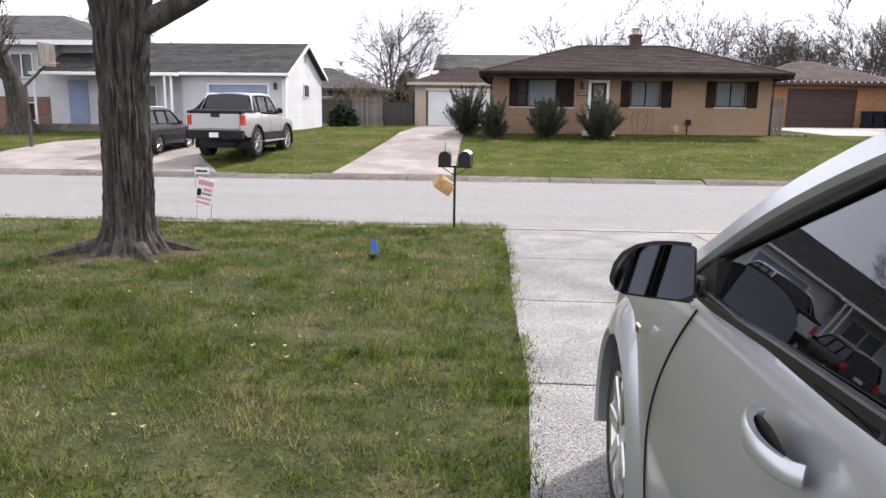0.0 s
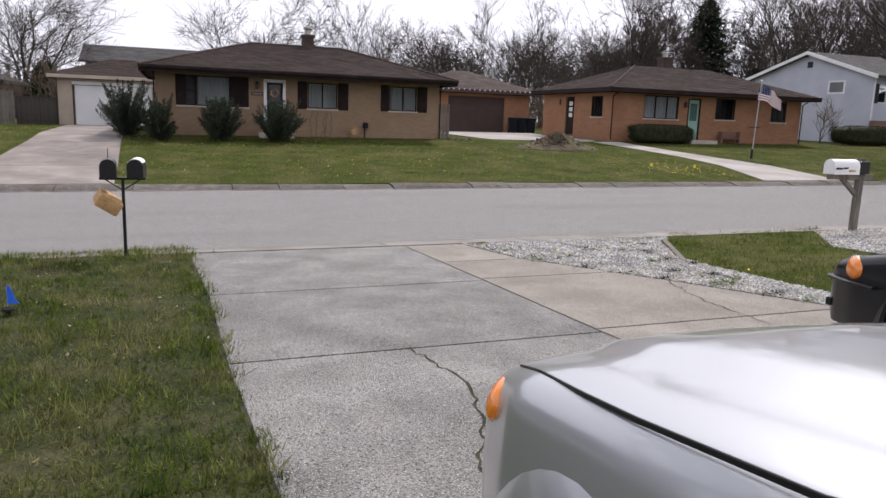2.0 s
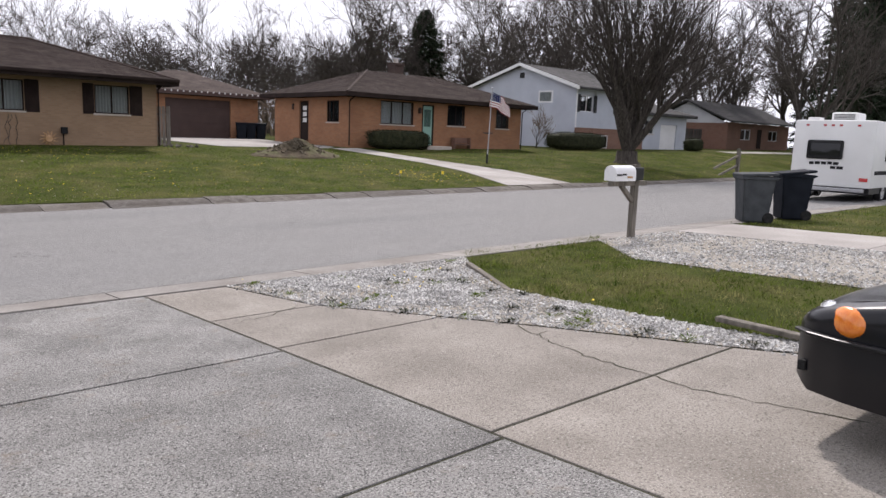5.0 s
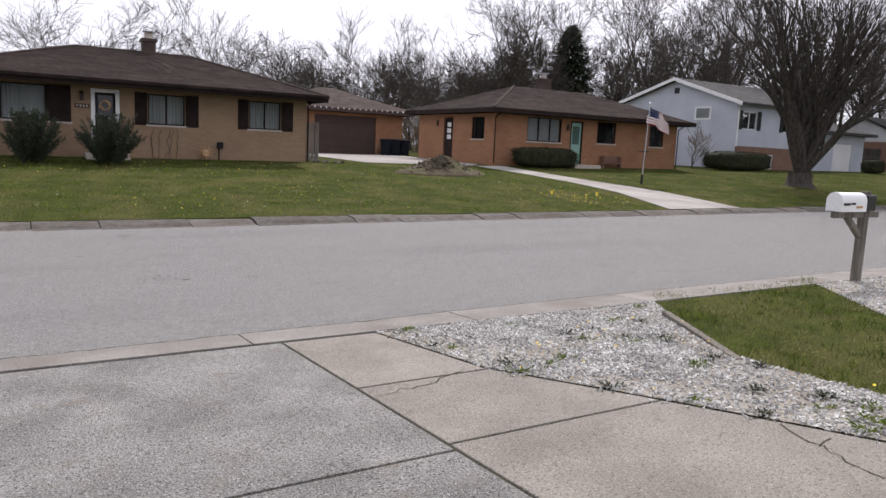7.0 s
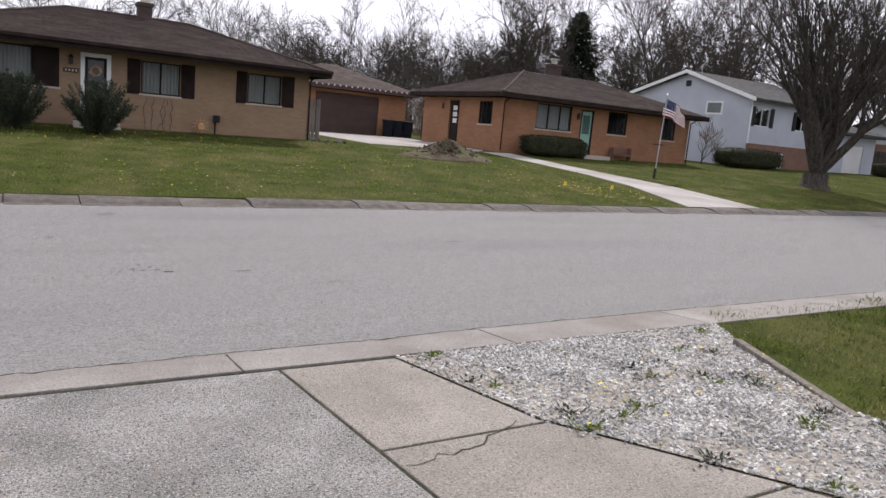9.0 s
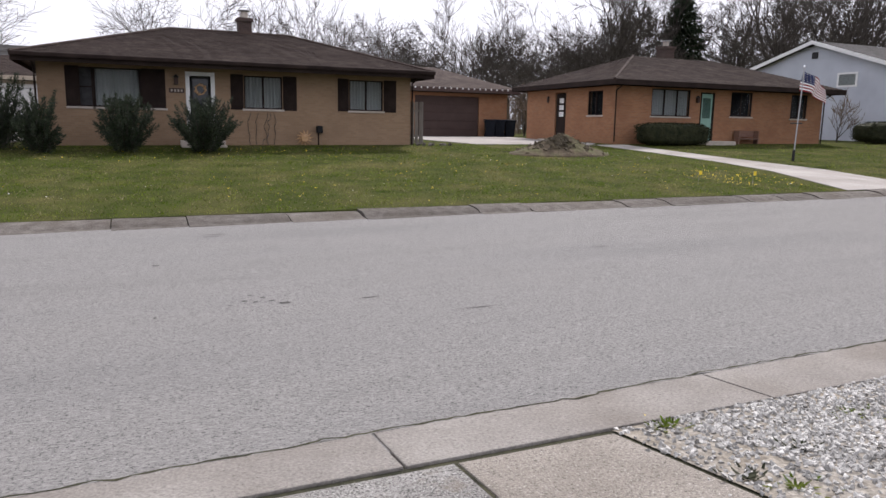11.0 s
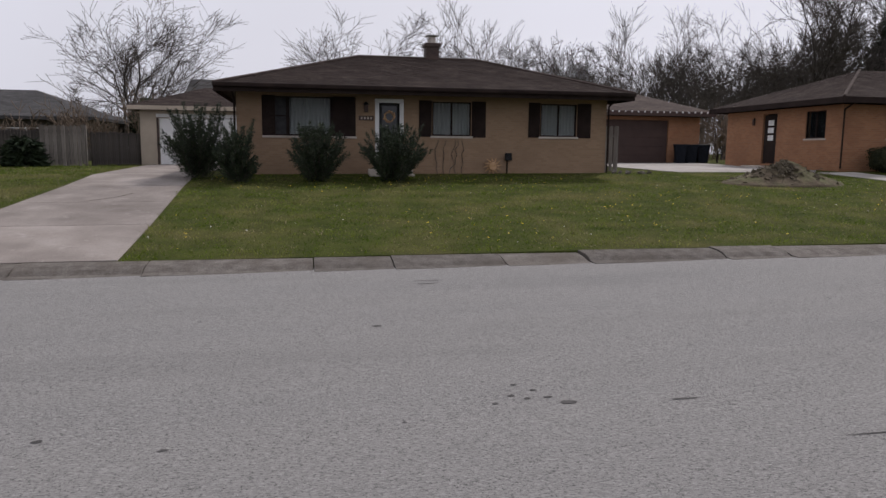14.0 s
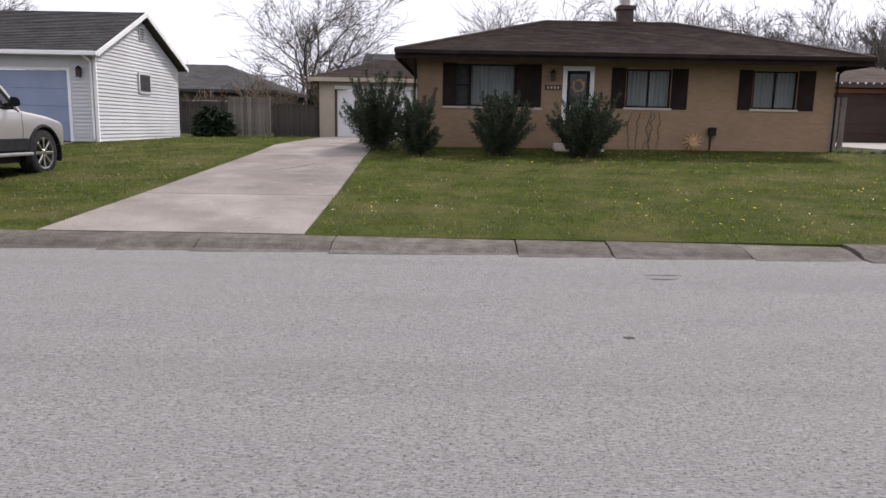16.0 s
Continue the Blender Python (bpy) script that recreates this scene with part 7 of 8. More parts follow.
for x, y, h in ((-18.5, 66, 4.5), (-14.5, 58, 3.6), (-12.0, 60, 4.2), (-9.8, 57, 3.4), (-8.2, 62, 5.0), (-5.5, 66, 5.0), (27.2, 50, 3.4), (27.9, 54, 4.0), (-11.3, 55.5, 3.0)):
    bare_tree(int(x * 7 + 200), h, 0.06, (6, 5, 4, 3), "leafless brown thicket behind a fence", 0.12, 7, 3, (20, 46), loc=(x, y, land(x, y)), twig=M_BUD, minr=2.0)


# the old maple on the near lawn: furrowed trunk, heavy limbs
def near_maple():
    x0, y0 = -3.86, 8.95
    t = thing("tree", "big old maple with furrowed dark bark on the lawn", "tree", (x0, y0, land(x0, y0)))
    bm = bmesh.new()
    rows = []
    prof = [(-0.1, 0.62), (0.0, 0.55), (0.1, 0.45), (0.25, 0.385), (0.5, 0.345), (1.0, 0.325), (1.6, 0.325), (2.2, 0.335), (2.7, 0.36), (3.1, 0.40), (3.6, 0.38), (4.4, 0.33), (5.4, 0.29)]
    zs = np.linspace(-0.1, 5.4, 200)
    for z in zs:
        r = float(np.interp(z, [p[0] for p in prof], [p[1] for p in prof]))
        row = []
        for k in range(140):
            a = 2 * math.pi * k / 140
            ridge = min(0.06, abs(noise.noise((math.cos(a) * 5.5, math.sin(a) * 5.5, z * 1.5))) * 0.19) + noise.noise((math.cos(a) * 11, math.sin(a) * 11, z * 7.0)) * 0.024
            butt = 0.09 * max(0, 1 - z / 0.35) * (0.5 + 0.5 * math.cos(a * 5 + 0.7)) if z < 0.35 else 0
            rr = r - 0.10 + ridge + butt
            row.append(bm.verts.new((rr * math.cos(a) + 0.02 * z, rr * math.sin(a), z)))
        rows.append(row)
    for p, q in zip(rows, rows[1:]):
        for k in range(140):
            bm.faces.new((p[k], p[(k + 1) % 140], q[(k + 1) % 140], q[k]))
    part("trunk", bm, M_BARK, t, "furrowed dark bark", smooth=True)
    rng = random.Random(5)
    limbs = []
    kids = (0, 6, 5, 5)
    for way, ln, r, z in (((1.0, 0.2, 0.30), 6.0, 0.145, 2.66), ((-0.9, 0.5, 0.7), 7, 0.2, 3.6), ((0.2, -0.9, 0.9), 6.5, 0.18, 4.4), ((0.1, 0.8, 1.0), 7, 0.18, 4.8), ((-0.35, -0.3, 1.2), 7.5, 0.2, 5.1), ((0.5, 0.1, 1.2), 8, 0.22, 5.2), ((0.7, -0.7, 0.7), 6.5, 0.15, 5.0)):
        limb(rng, limbs, Vector((0.1, 0, z)), Vector(way), ln, r, 1, kids, 0.16, 4, 0.12, (18, 42))
    v, f = skin([l for l in limbs if l[2] <= 1])
    quads("limb", v, f, M_BARK, t, True)
    v, f = skin([l for l in limbs if l[2] > 1])
    quads("crown", v, f, M_TWIG, t)
    # roots
    for a, l in ((0.3, 0.7), (1.6, 0.6), (2.9, 0.9), (3.6, 1.0), (4.4, 0.7), (5.5, 0.7)):
        bm = bmesh.new()
        p = Vector((0.35 * math.cos(a), 0.35 * math.sin(a), 0.12))
        for s in range(4):
            q = p + Vector((math.cos(a) * l / 4, math.sin(a) * l / 4, -0.045))
            rod(bm, p, q, 0.1 - s * 0.02, 0.085 - s * 0.02, 7)
            p = q
        part("root", bm, M_BARK, t, smooth=True)


near_maple()
bm = bmesh.new()
rng = random.Random(12)
rows = []
for i in range(8):
    rr = 0.85 * i / 7
    row = []
    for k in range(28):
        a = 2 * math.pi * k / 28
        q = rr * (1 + 0.25 * math.sin(a * 3 + 1)) * (1.35 if math.cos(a) < -0.2 else 1.0)
        x, y = -3.86 + q * math.cos(a), 8.95 + q * math.sin(a)
        row.append(bm.verts.new((x, y, land(x, y) + 0.10 * (1 - rr / 0.85) ** 1.5 + 0.02 * noise.noise((x * 4, y * 4, 0)) * (1 - i / 7) + (0.008 if i < 7 else -0.03))))
    rows.append(row)
for p, q in zip(rows, rows[1:]):
    for k in range(28):
        bm.faces.new((p[k], p[(k + 1) % 28], q[(k + 1) % 28], q[k]))
bmesh.ops.remove_doubles(bm, verts=bm.verts, dist=0.002)
bmesh.ops.recalc_face_normals(bm, faces=bm.faces)
tagged(part("ground_mound", bm, mat("leaf_litter", (0.04, 0.034, 0.02), (0.085, 0.072, 0.04), scale=14, rough=0.95, bump=0.45, fine=45), smooth=True), "dark soil and dead leaves round a tree", "soil", kind="structure")


def leaf_cloud(rng, n, size, inside, box3):
    """Many small leaf blades within a form."""
    verts, faces = [], []
    (x0, y0, z0), (x1, y1, z1) = box3
    made = 0
    while made < n:
        p = Vector((rng.uniform(x0, x1), rng.uniform(y0, y1), rng.uniform(z0, z1)))
        if not inside(p):
            continue
        a = Vector((rng.gauss(0, 1), rng.gauss(0, 1), rng.gauss(0.4, 1))).normalized() * size * rng.uniform(0.6, 1.4)
        b = a.orthogonal().normalized() * size * 0.35
        b.rotate(Matrix.Rotation(rng.uniform(0, 6.3), 3, a.normalized()))
        k = len(verts)
        verts += [p - b, p + b, p + a]
        faces.append((k, k + 1, k + 2))
        made += 1
    return verts, faces


def yew(x, y, w, h, seed, label):
    """A spreading yew: plumes that rise and lean outwards, needles all along."""
    rng = random.Random(seed)
    t = thing("shrub", label, "shrub", (x, y, land(x, y)), group="yews before the bungalow")
    stems, verts, faces = [], [], []
    for k in range(95):
        a, e = rng.uniform(0, 6.283), rng.uniform(0.0, 1.0) ** 0.8
        tilt = radians(4 + 50 * e)
        way = Vector((math.cos(a) * math.sin(tilt), math.sin(a) * math.sin(tilt), math.cos(tilt)))
        start = Vector((math.cos(a) * w * 0.28 * e, math.sin(a) * w * 0.28 * e, h * rng.uniform(0.02, 0.28)))
        room = (h - start.z) / max(way.z, 0.35)
        ln = min(room, (w * 0.56) / max(math.sin(tilt), 0.12)) * rng.uniform(0.7, 1.05)
        pts = [start + way * ln * f + Vector((0, 0, 0.1 * f * f * ln)) for f in (0, 0.35, 0.7, 1.0)]
        stems.append((pts, [0.014, 0.011, 0.008, 0.004], 3))
        m = int(130 * ln)
        for i in range(m):
            f = i / m
            p = pts[0].lerp(pts[3], f)
            rad = 0.12 * (1 - f) ** 0.6 + 0.015
            n = Vector((rng.gauss(0, 1), rng.gauss(0, 1), rng.gauss(0, 1))).normalized()
            q = p + n * rad * rng.uniform(0.3, 1.0)
            d = (way * 0.7 + n * 0.7).normalized() * rng.uniform(0.06, 0.12)
            b = d.orthogonal().normalized() * 0.016
            b.rotate(Matrix.Rotation(rng.uniform(0, 6.3), 3, d.normalized()))
            j = len(verts)
            verts += [q - b, q + b, q + d]
            faces.append((j, j + 1, j + 2))
    v, f = skin(stems)
    quads("stem", v, f, M_BARK, t)
    quads("crown", verts, faces, M_YEW, t)
    return t


yew(-1.5, 36.0, 1.45, 2.1, 1, "tall dark yew shrub at a driveway's end")
yew(-0.15, 34.7, 0.85, 1.75, 2, "narrow dark yew shrub on a lawn")
yew(2.32, 34.9, 1.2, 1.7, 3, "spiky dark yew shrub under a window")
yew(4.72, 34.8, 1.45, 1.62, 4, "spreading dark yew shrub before the front door")


def hedge(x0, y0, x1, y1, h, label, seed, n=7000, round_=0.35):
    rng = random.Random(seed)
    cx, cy = (x0 + x1) / 2, (y0 + y1) / 2
    t = thing("hedge", label, "hedge", (cx, cy, land(cx, cy)))
    wx, wy = (x1 - x0) / 2, (y1 - y0) / 2
    def inside(p):
        u = (abs(p.x) / wx) ** 4 + (abs(p.y) / wy) ** 4 + (abs(p.z - h / 2) / (h / 2)) ** 4
        return 0.45 < u < 1 + 0.25 * noise.noise(p * 2.2)
    v, f = leaf_cloud(rng, n, 0.07, inside, ((-wx, -wy, 0), (wx, wy, h)))
    quads("foliage", v, f, M_HEDGE, t)
    bm = bmesh.new()
    bmesh.ops.create_icosphere(bm, subdivisions=3, radius=1.0)
    for vv in bm.verts:
        c = vv.co
        k = 0.93 / (abs(c.x) ** 4 + abs(c.y) ** 4 + abs(c.z) ** 4) ** 0.25
        vv.co = Vector((c.x * k * wx, c.y * k * wy, (c.z * k + 1) * h / 2))
    part("inner_mass", bm, M_HEDGE, t)
    for k in range(5):
        part("stem", rodded((-wx * 0.7 + k * wx * 0.35, 0, -0.05), (-wx * 0.7 + k * wx * 0.35, 0.05, h * 0.5), 0.03), M_BARK, t)


hedge(24.2, 36.3, 28.4, 37.5, 1.05, "clipped dark evergreen hedge under a window", 7)
hedge(40.3, 37.2, 46.6, 38.8, 1.25, "low dark evergreen hedge before a split-level house", 8)
hedge(58.3, 37.2, 60.3, 38.4, 1.1, "small dark shrub before a garage", 9, 2500)


def conifer(x, y, h, w, seed, label):
    rng = random.Random(seed)
    t = thing("conifer", label, "conifer", (x, y, land(x, y)))
    part("trunk", rodded((0, 0, -0.2), (0, 0, h * 0.95), h * 0.018, 0.02, 8), M_BARK, t)
    verts, faces = [], []
    for k in range(480):
        f = (k + 0.5) / 480
        z = h * (0.06 + 0.93 * f)
        reach = w * (1 - f) ** 0.6 * rng.uniform(0.65, 1.1) + 0.15
        a = rng.uniform(0, 6.283)
        d = Vector((math.cos(a), math.sin(a), -0.22))
        m = int(26 + reach * 10)
        for i in range(m):
            u = rng.random() ** 0.7
            p = Vector((0, 0, z)) + d * reach * u + Vector((rng.gauss(0, 0.16), rng.gauss(0, 0.16), rng.gauss(-0.08, 0.12)))
            e = Vector((d.x + rng.gauss(0, 0.6), d.y + rng.gauss(0, 0.6), rng.gauss(-0.3, 0.4))).normalized() * rng.uniform(0.25, 0.5)
            b = e.orthogonal().normalized() * 0.07
            b.rotate(Matrix.Rotation(rng.uniform(0, 6.3), 3, e.normalized()))
            j = len(verts)
            verts += [p - b, p + b, p + e]
            faces.append((j, j + 1, j + 2))
    quads("crown", verts, faces, M_CONIFER, t)


conifer(61, 77, 16, 5.2, 1, "dark tall spruce behind the houses")
conifer(72, 28.5, 19, 4.6, 2, "large dark spruce beside the street")
conifer(80, 24, 18, 4.6, 3, "large dark spruce beside the street")
conifer(84, 33, 17, 4.2, 4, "dark spruce among bare trees")
conifer(97, 40.5, 20, 5.6, 7, "broad dark spruce behind a distant house")
conifer(-9.5, 70, 4.5, 1.6, 6, "small dark evergreen behind a fence")

# far woods, thin bare trees to the horizon
rng = random.Random(9)
limbs = []
for k in range(380):
    a = radians(rng.uniform(-62, 92))
    d = rng.uniform(96, 165)
    x, y = 2 + d * math.sin(a), 10 + d * math.cos(a)
    h = rng.uniform(4.5, 8.5) * (1.0 if x < 35 else 1.6)
    p = Vector((x, y, land(x, y)))
    limbs.append(([p, p + Vector((rng.gauss(0, 0.3), rng.gauss(0, 0.3), h * 0.5)), p + Vector((rng.gauss(0, 0.5), rng.gauss(0, 0.5), h))], [0.16, 0.1, 0.03], 2))
    for j in range(46):
        f = rng.uniform(0.12, 1)
        q = p + Vector((0, 0, h * f))
        b = rng.uniform(0, 6.28)
        l = h * 0.34 * (1.15 - f * 0.75) * rng.uniform(0.5, 1)
        r = q + Vector((math.cos(b) * l, math.sin(b) * l, l * rng.uniform(0.3, 1.0)))
        limbs.append(([q, q.lerp(r, 0.5) + Vector((0, 0, -l * 0.08)), r], [0.05, 0.04, 0.022], 4))
v, f = skin(limbs)
tagged(quads("far_woods", v, f, M_TWIG), "hazy leafless woods beyond the houses", "woods", kind="stuff")
# low brown scrub
rng = random.Random(19)
limbs = []
for k in range(2600):
    x = rng.uniform(-60, 75)
    y = rng.uniform(62, 95)
    p = Vector((x, y, land(x, y)))
    h = rng.uniform(1.2, 3.6)
    r = p + Vector((rng.gauss(0, 0.5), rng.gauss(0, 0.5), h))
    limbs.append(([p, p.lerp(r, 0.5), r], [0.03, 0.025, 0.015], 4))
    for j in range(5):
        q = p.lerp(r, rng.uniform(0.3, 0.9))
        e = q + Vector((rng.gauss(0, 0.5), rng.gauss(0, 0.5), rng.uniform(0.2, 0.9)))
        limbs.append(([q, e], [0.02, 0.012], 4))
v, f = skin(limbs)
tagged(quads("scrub", v, f, M_BUD), "low brown leafless scrub behind the gardens", "scrub", kind="stuff")


# ---- grass blades ----
def blades(name, regions, seed, label, material=M_BLADE, flat=0.0):
    """regions: outline, count a square metre, length, width."""
    rng = np.random.default_rng(seed)
    vs = []
    for outline, dens, ln, wd in regions:
        o = np.array(outline)
        (x0, y0), (x1, y1) = o.min(0), o.max(0)
        n = int((x1 - x0) * (y1 - y0) * dens)
        x, y = rng.uniform(x0, x1, n), rng.uniform(y0, y1, n)
        hit = np.zeros(n, bool)
        for (xa, ya), (xb, yb) in zip(outline, list(outline[1:]) + [outline[0]]):
            if ya != yb:
                cross = ((ya > y) != (yb > y)) & (x < (xb - xa) * (y - ya) / (yb - ya) + xa)
                hit ^= cross
        # thin and thick spots
        wave = np.sin(x * 2.1 + 1.3 * np.sin(y * 1.7)) * np.sin(y * 2.6 + np.sin(x * 1.1) * 1.5)
        tuft = np.sin(x * 8.3 + 2.4 * np.sin(y * 5.1)) * np.sin(y * 9.1 + 2.2 * np.sin(x * 6.3))
        hit &= rng.random(n) < 0.66 + 0.18 * wave + 0.3 * tuft
        x, y, wave = x[hit], y[hit], wave[hit]
        n = len(x)
        # ragged edges
        x, y = x + rng.normal(0, 0.03, n), y + rng.normal(0, 0.03, n)
        z = 0.008 * np.clip(x, -60, 90) + np.interp(y, LAND_Y, LAND_Z)
        clump = np.sin(x * 13 + 2.1 * np.sin(y * 9.0)) * np.sin(y * 15 + 1.7 * np.sin(x * 11.0))
        l = ln * rng.uniform(0.45, 1.35, n) * (1 + 0.3 * wave) * (1 + 0.75 * clump)
        a = rng.uniform(0, 2 * np.pi, n)
        tilt = rng.uniform(0.15 + flat, 1.1 + flat * 0.4, n)
        b = rng.uniform(0, 2 * np.pi, n)
        w = wd * rng.uniform(0.6, 1.3, n)
        p = np.stack([x, y, z], 1)
        side = np.stack([np.cos(b) * w, np.sin(b) * w, 0 * w], 1)
        tip = np.stack([np.cos(a) * np.sin(tilt) * l, np.sin(a) * np.sin(tilt) * l, np.cos(tilt) * l], 1)
        vs.append(np.stack([p - side, p + side, p + tip], 1).reshape(-1, 3))
    v = np.concatenate(vs).astype(np.float32)
    n = len(v) // 3
    me = bpy.data.meshes.new(name)
    me.vertices.add(len(v))
    me.vertices.foreach_set("co", v.ravel())
    me.loops.add(3 * n)
    me.loops.foreach_set("vertex_index", np.arange(3 * n, dtype=np.int32))
    me.polygons.add(n)
    me.polygons.foreach_set("loop_start", np.arange(0, 3 * n, 3, dtype=np.int32))
    me.update(calc_edges=True)
    me.materials.append(material)
    return tagged(new(name, me), label, "grass", kind="stuff")


EDGE = [(0.80, 12.15), (0.93, 9.3), (0.98, 7.0), (1.1, 4.7), (1.06, 3.3), (1.06, -3)]
blades("grass", [([(-6.5, -3)] + EDGE[::-1] + [(0.80, 12.75), (-6.5, 12.85)], 2600, 0.062, 0.0045),
                 ([(-6.5, -3), (-6.5, 12.85), (-20, 12.85), (-20, -3)], 420, 0.045, 0.006),
                 ([(-3.6, 1.6), (1.04, 1.6), (1.06, 3.3), (1.06, 5.2), (-3.6, 5.6)], 2600, 0.04, 0.004),
                 ([(0.72, 11.9), (0.98, 7.0), (1.08, 4.7), (1.06, -3), (0.82, -3), (0.80, 7.0), (0.55, 11.9)], 1900, 0.055, 0.004)], 1, "short spring grass on the near lawn", M_BLADE_NEAR)
blades("grass", [([(7.24, 6.0), (7.1, 7.8), (7.02, 9.1), (7.08, 10.0), (7.8, 11.3), (8.4, 12.1), (8.6, 12.5), (12.2, 12.5), (11.6, 12.1), (10.2, 10.4), (10.25, 9.3), (10.38, 7.6), (10.3, 3), (7.4, 3)], 1400, 0.05, 0.0045),
                 ([(16.32, -6), (16.32, 12.3), (40, 12.4), (40, -6)], 160, 0.045, 0.010)], 2, "grass wedge between gravel beds", M_BLADE_NEAR)
blades("grass", [([(-1.05, 23.78), (-1.3, 27.4), (-1.8, 36.6), (-0.4, 37.2), (13, 37.2), (16.1, 37.5), (22, 36.9), (23, 30), (21.4, 23.8)], 330, 0.04, 0.010),
                 ([(-8.9, 23.78), (-5.15, 23.78), (-5.0, 35), (-5.3, 46), (-10.8, 46), (-11.5, 37), (-11.5, 28.2)], 260, 0.04, 0.011),
                 ([(25.4, 23.78), (25.7, 28), (24.3, 33.6), (24.1, 37), (40, 37.2), (62, 36), (62, 23.78)], 90, 0.045, 0.014),
                 ([(-34, 23.78), (-19.7, 23.78), (-20, 32), (-18.5, 33), (-24, 36.5), (-34, 36.5)], 90, 0.045, 0.014)], 3, "grass on the far lawns")


blades("dead_grass", [([(-9, -3)] + EDGE[::-1] + [(0.80, 12.6), (-9, 12.7)], 230, 0.045, 0.0028),
                      ([(7.3, 6.0), (7.1, 9.1), (8.4, 12.1), (11.6, 12.1), (10.2, 10.4), (10.3, 6)], 160, 0.045, 0.0028),
                      ([(-1.0, 24), (-1.6, 36), (13, 36.9), (22, 36), (21.2, 24)], 70, 0.07, 0.008),
                      ([(-8.9, 24), (-5.2, 24), (-5.2, 45), (-10.8, 45), (-11.3, 28.2)], 80, 0.07, 0.009)], 4, "dead straw lying among the grass", M_STRAW, 0.7)


def scatter(name, material, n, outline, size, flat, lift, label, cat, seed, group_noise=None):
    rng, inside = random.Random(seed), grown(outline)
    xs, ys2 = [p[0] for p in outline], [p[1] for p in outline]
    verts, faces = [], []
    made = 0
    while made < n:
        x, y = rng.uniform(min(xs), max(xs)), rng.uniform(min(ys2), max(ys2))
        if not inside(x, y) or (group_noise and noise.noise((x * group_noise, y * group_noise, seed)) < 0.0):
            made += 0.02
            continue
        c = Vector((x, y, land(x, y) + lift * rng.uniform(0.6, 1.4)))
        q = Euler((rng.gauss(0, flat), rng.gauss(0, flat), rng.uniform(0, 6.3))).to_matrix()
        s = size * rng.uniform(0.6, 1.4)
        k = len(verts)
        ring = [c + q @ Vector((math.cos(a) * s * rng.uniform(0.7, 1.1), math.sin(a) * s * 0.7 * rng.uniform(0.7, 1.1), s * 0.25 * math.cos(2 * a))) for a in (0, 1.05, 2.1, 3.14, 4.2, 5.2)]
        verts += [c + q @ Vector((0, 0, s * 0.12))] + ring
        faces += [(k, k + 1 + i, k + 1 + (i + 1) % 6) for i in range(6)]
        made += 1
    return tagged(quads(name, verts, faces, material), label, cat, kind="stuff")


LAWN_A = [(-9, 0), (0.9, 0), (0.9, 11.5), (-9, 12.6)]
LAWN_B = [(-1, 24.2), (21.5, 24.2), (21, 36), (-1, 36)]
scatter("fallen_leaves", M_DEADLEAF, 420, LAWN_A, 0.016, 0.5, 0.045, "scattered dead leaves on the lawn", "leaves", 3)
scatter("dandelions", M_YELLOW, 300, LAWN_B, 0.022, 0.3, 0.07, "yellow dandelion heads on the far lawn", "flowers", 4, 0.25)
scatter("dandelions", M_YELLOW, 110, [(18.2, 24.6), (21.2, 24.6), (21.0, 29), (18.2, 27)], 0.026, 0.3, 0.08, "yellow dandelion heads near the kerb", "flowers", 14)
scatter("clover_flowers", M_WHITE, 90, LAWN_B, 0.018, 0.3, 0.07, "small white flowers on the far lawn", "flowers", 5, 0.3)
scatter("dandelions", M_YELLOW, 22, GRAVEL_A, 0.014, 0.3, 0.06, "yellow dandelion heads in the gravel", "flowers", 6)


# weeds in the gravel
def weeds():
    rng = random.Random(33)
    inside = grown(GRAVEL_A)
    spots = [(4.95, 11.2), (5.1, 10.6), (5.05, 10.35), (5.4, 9.75), (5.7, 9.25), (5.9, 8.85), (6.2, 8.35), (6.45, 7.8), (6.6, 7.45), (6.85, 7.0), (7.0, 6.5), (5.3, 11.5), (5.6, 10.5), (6.3, 9.2), (6.7, 8.6), (6.9, 9.6), (6.6, 10.7), (7.3, 11.3), (6.0, 11.7)]
    while len(spots) < 40:
        x, y = rng.uniform(4.7, 8.3), rng.uniform(6.3, 12.1)
        if inside(x, y) and noise.noise((x * 0.9, y * 0.9, 5)) < 0.15:
            spots.append((x, y))
    for k, (x, y) in enumerate(spots):
        verts, faces = [], []
        for i in range(rng.randint(26, 60)):
            a, r = rng.uniform(0, 6.3), abs(rng.gauss(0, 0.06))
            p = Vector((r * math.cos(a) * 1.4, r * math.sin(a), 0.005))
            e = Vector((math.cos(a) * rng.uniform(0.02, 0.05), math.sin(a) * rng.uniform(0.02, 0.05), rng.uniform(0.006, 0.026)))
            b = Vector((-math.sin(a), math.cos(a), 0)) * 0.008
            j = len(verts)
            verts += [p - b, p + b, p + e * 0.6 + b, p + e]
            faces += [(j, j + 1, j + 2, j + 3)]
        ob = quads("weed", verts, faces, M_HEDGE if k % 2 else M_BLADE)
        ob.location = (x, y, land(x, y) + 0.012)
        tagged(ob, "low green weed tuft growing in gravel", "weed", "weeds in the gravel")


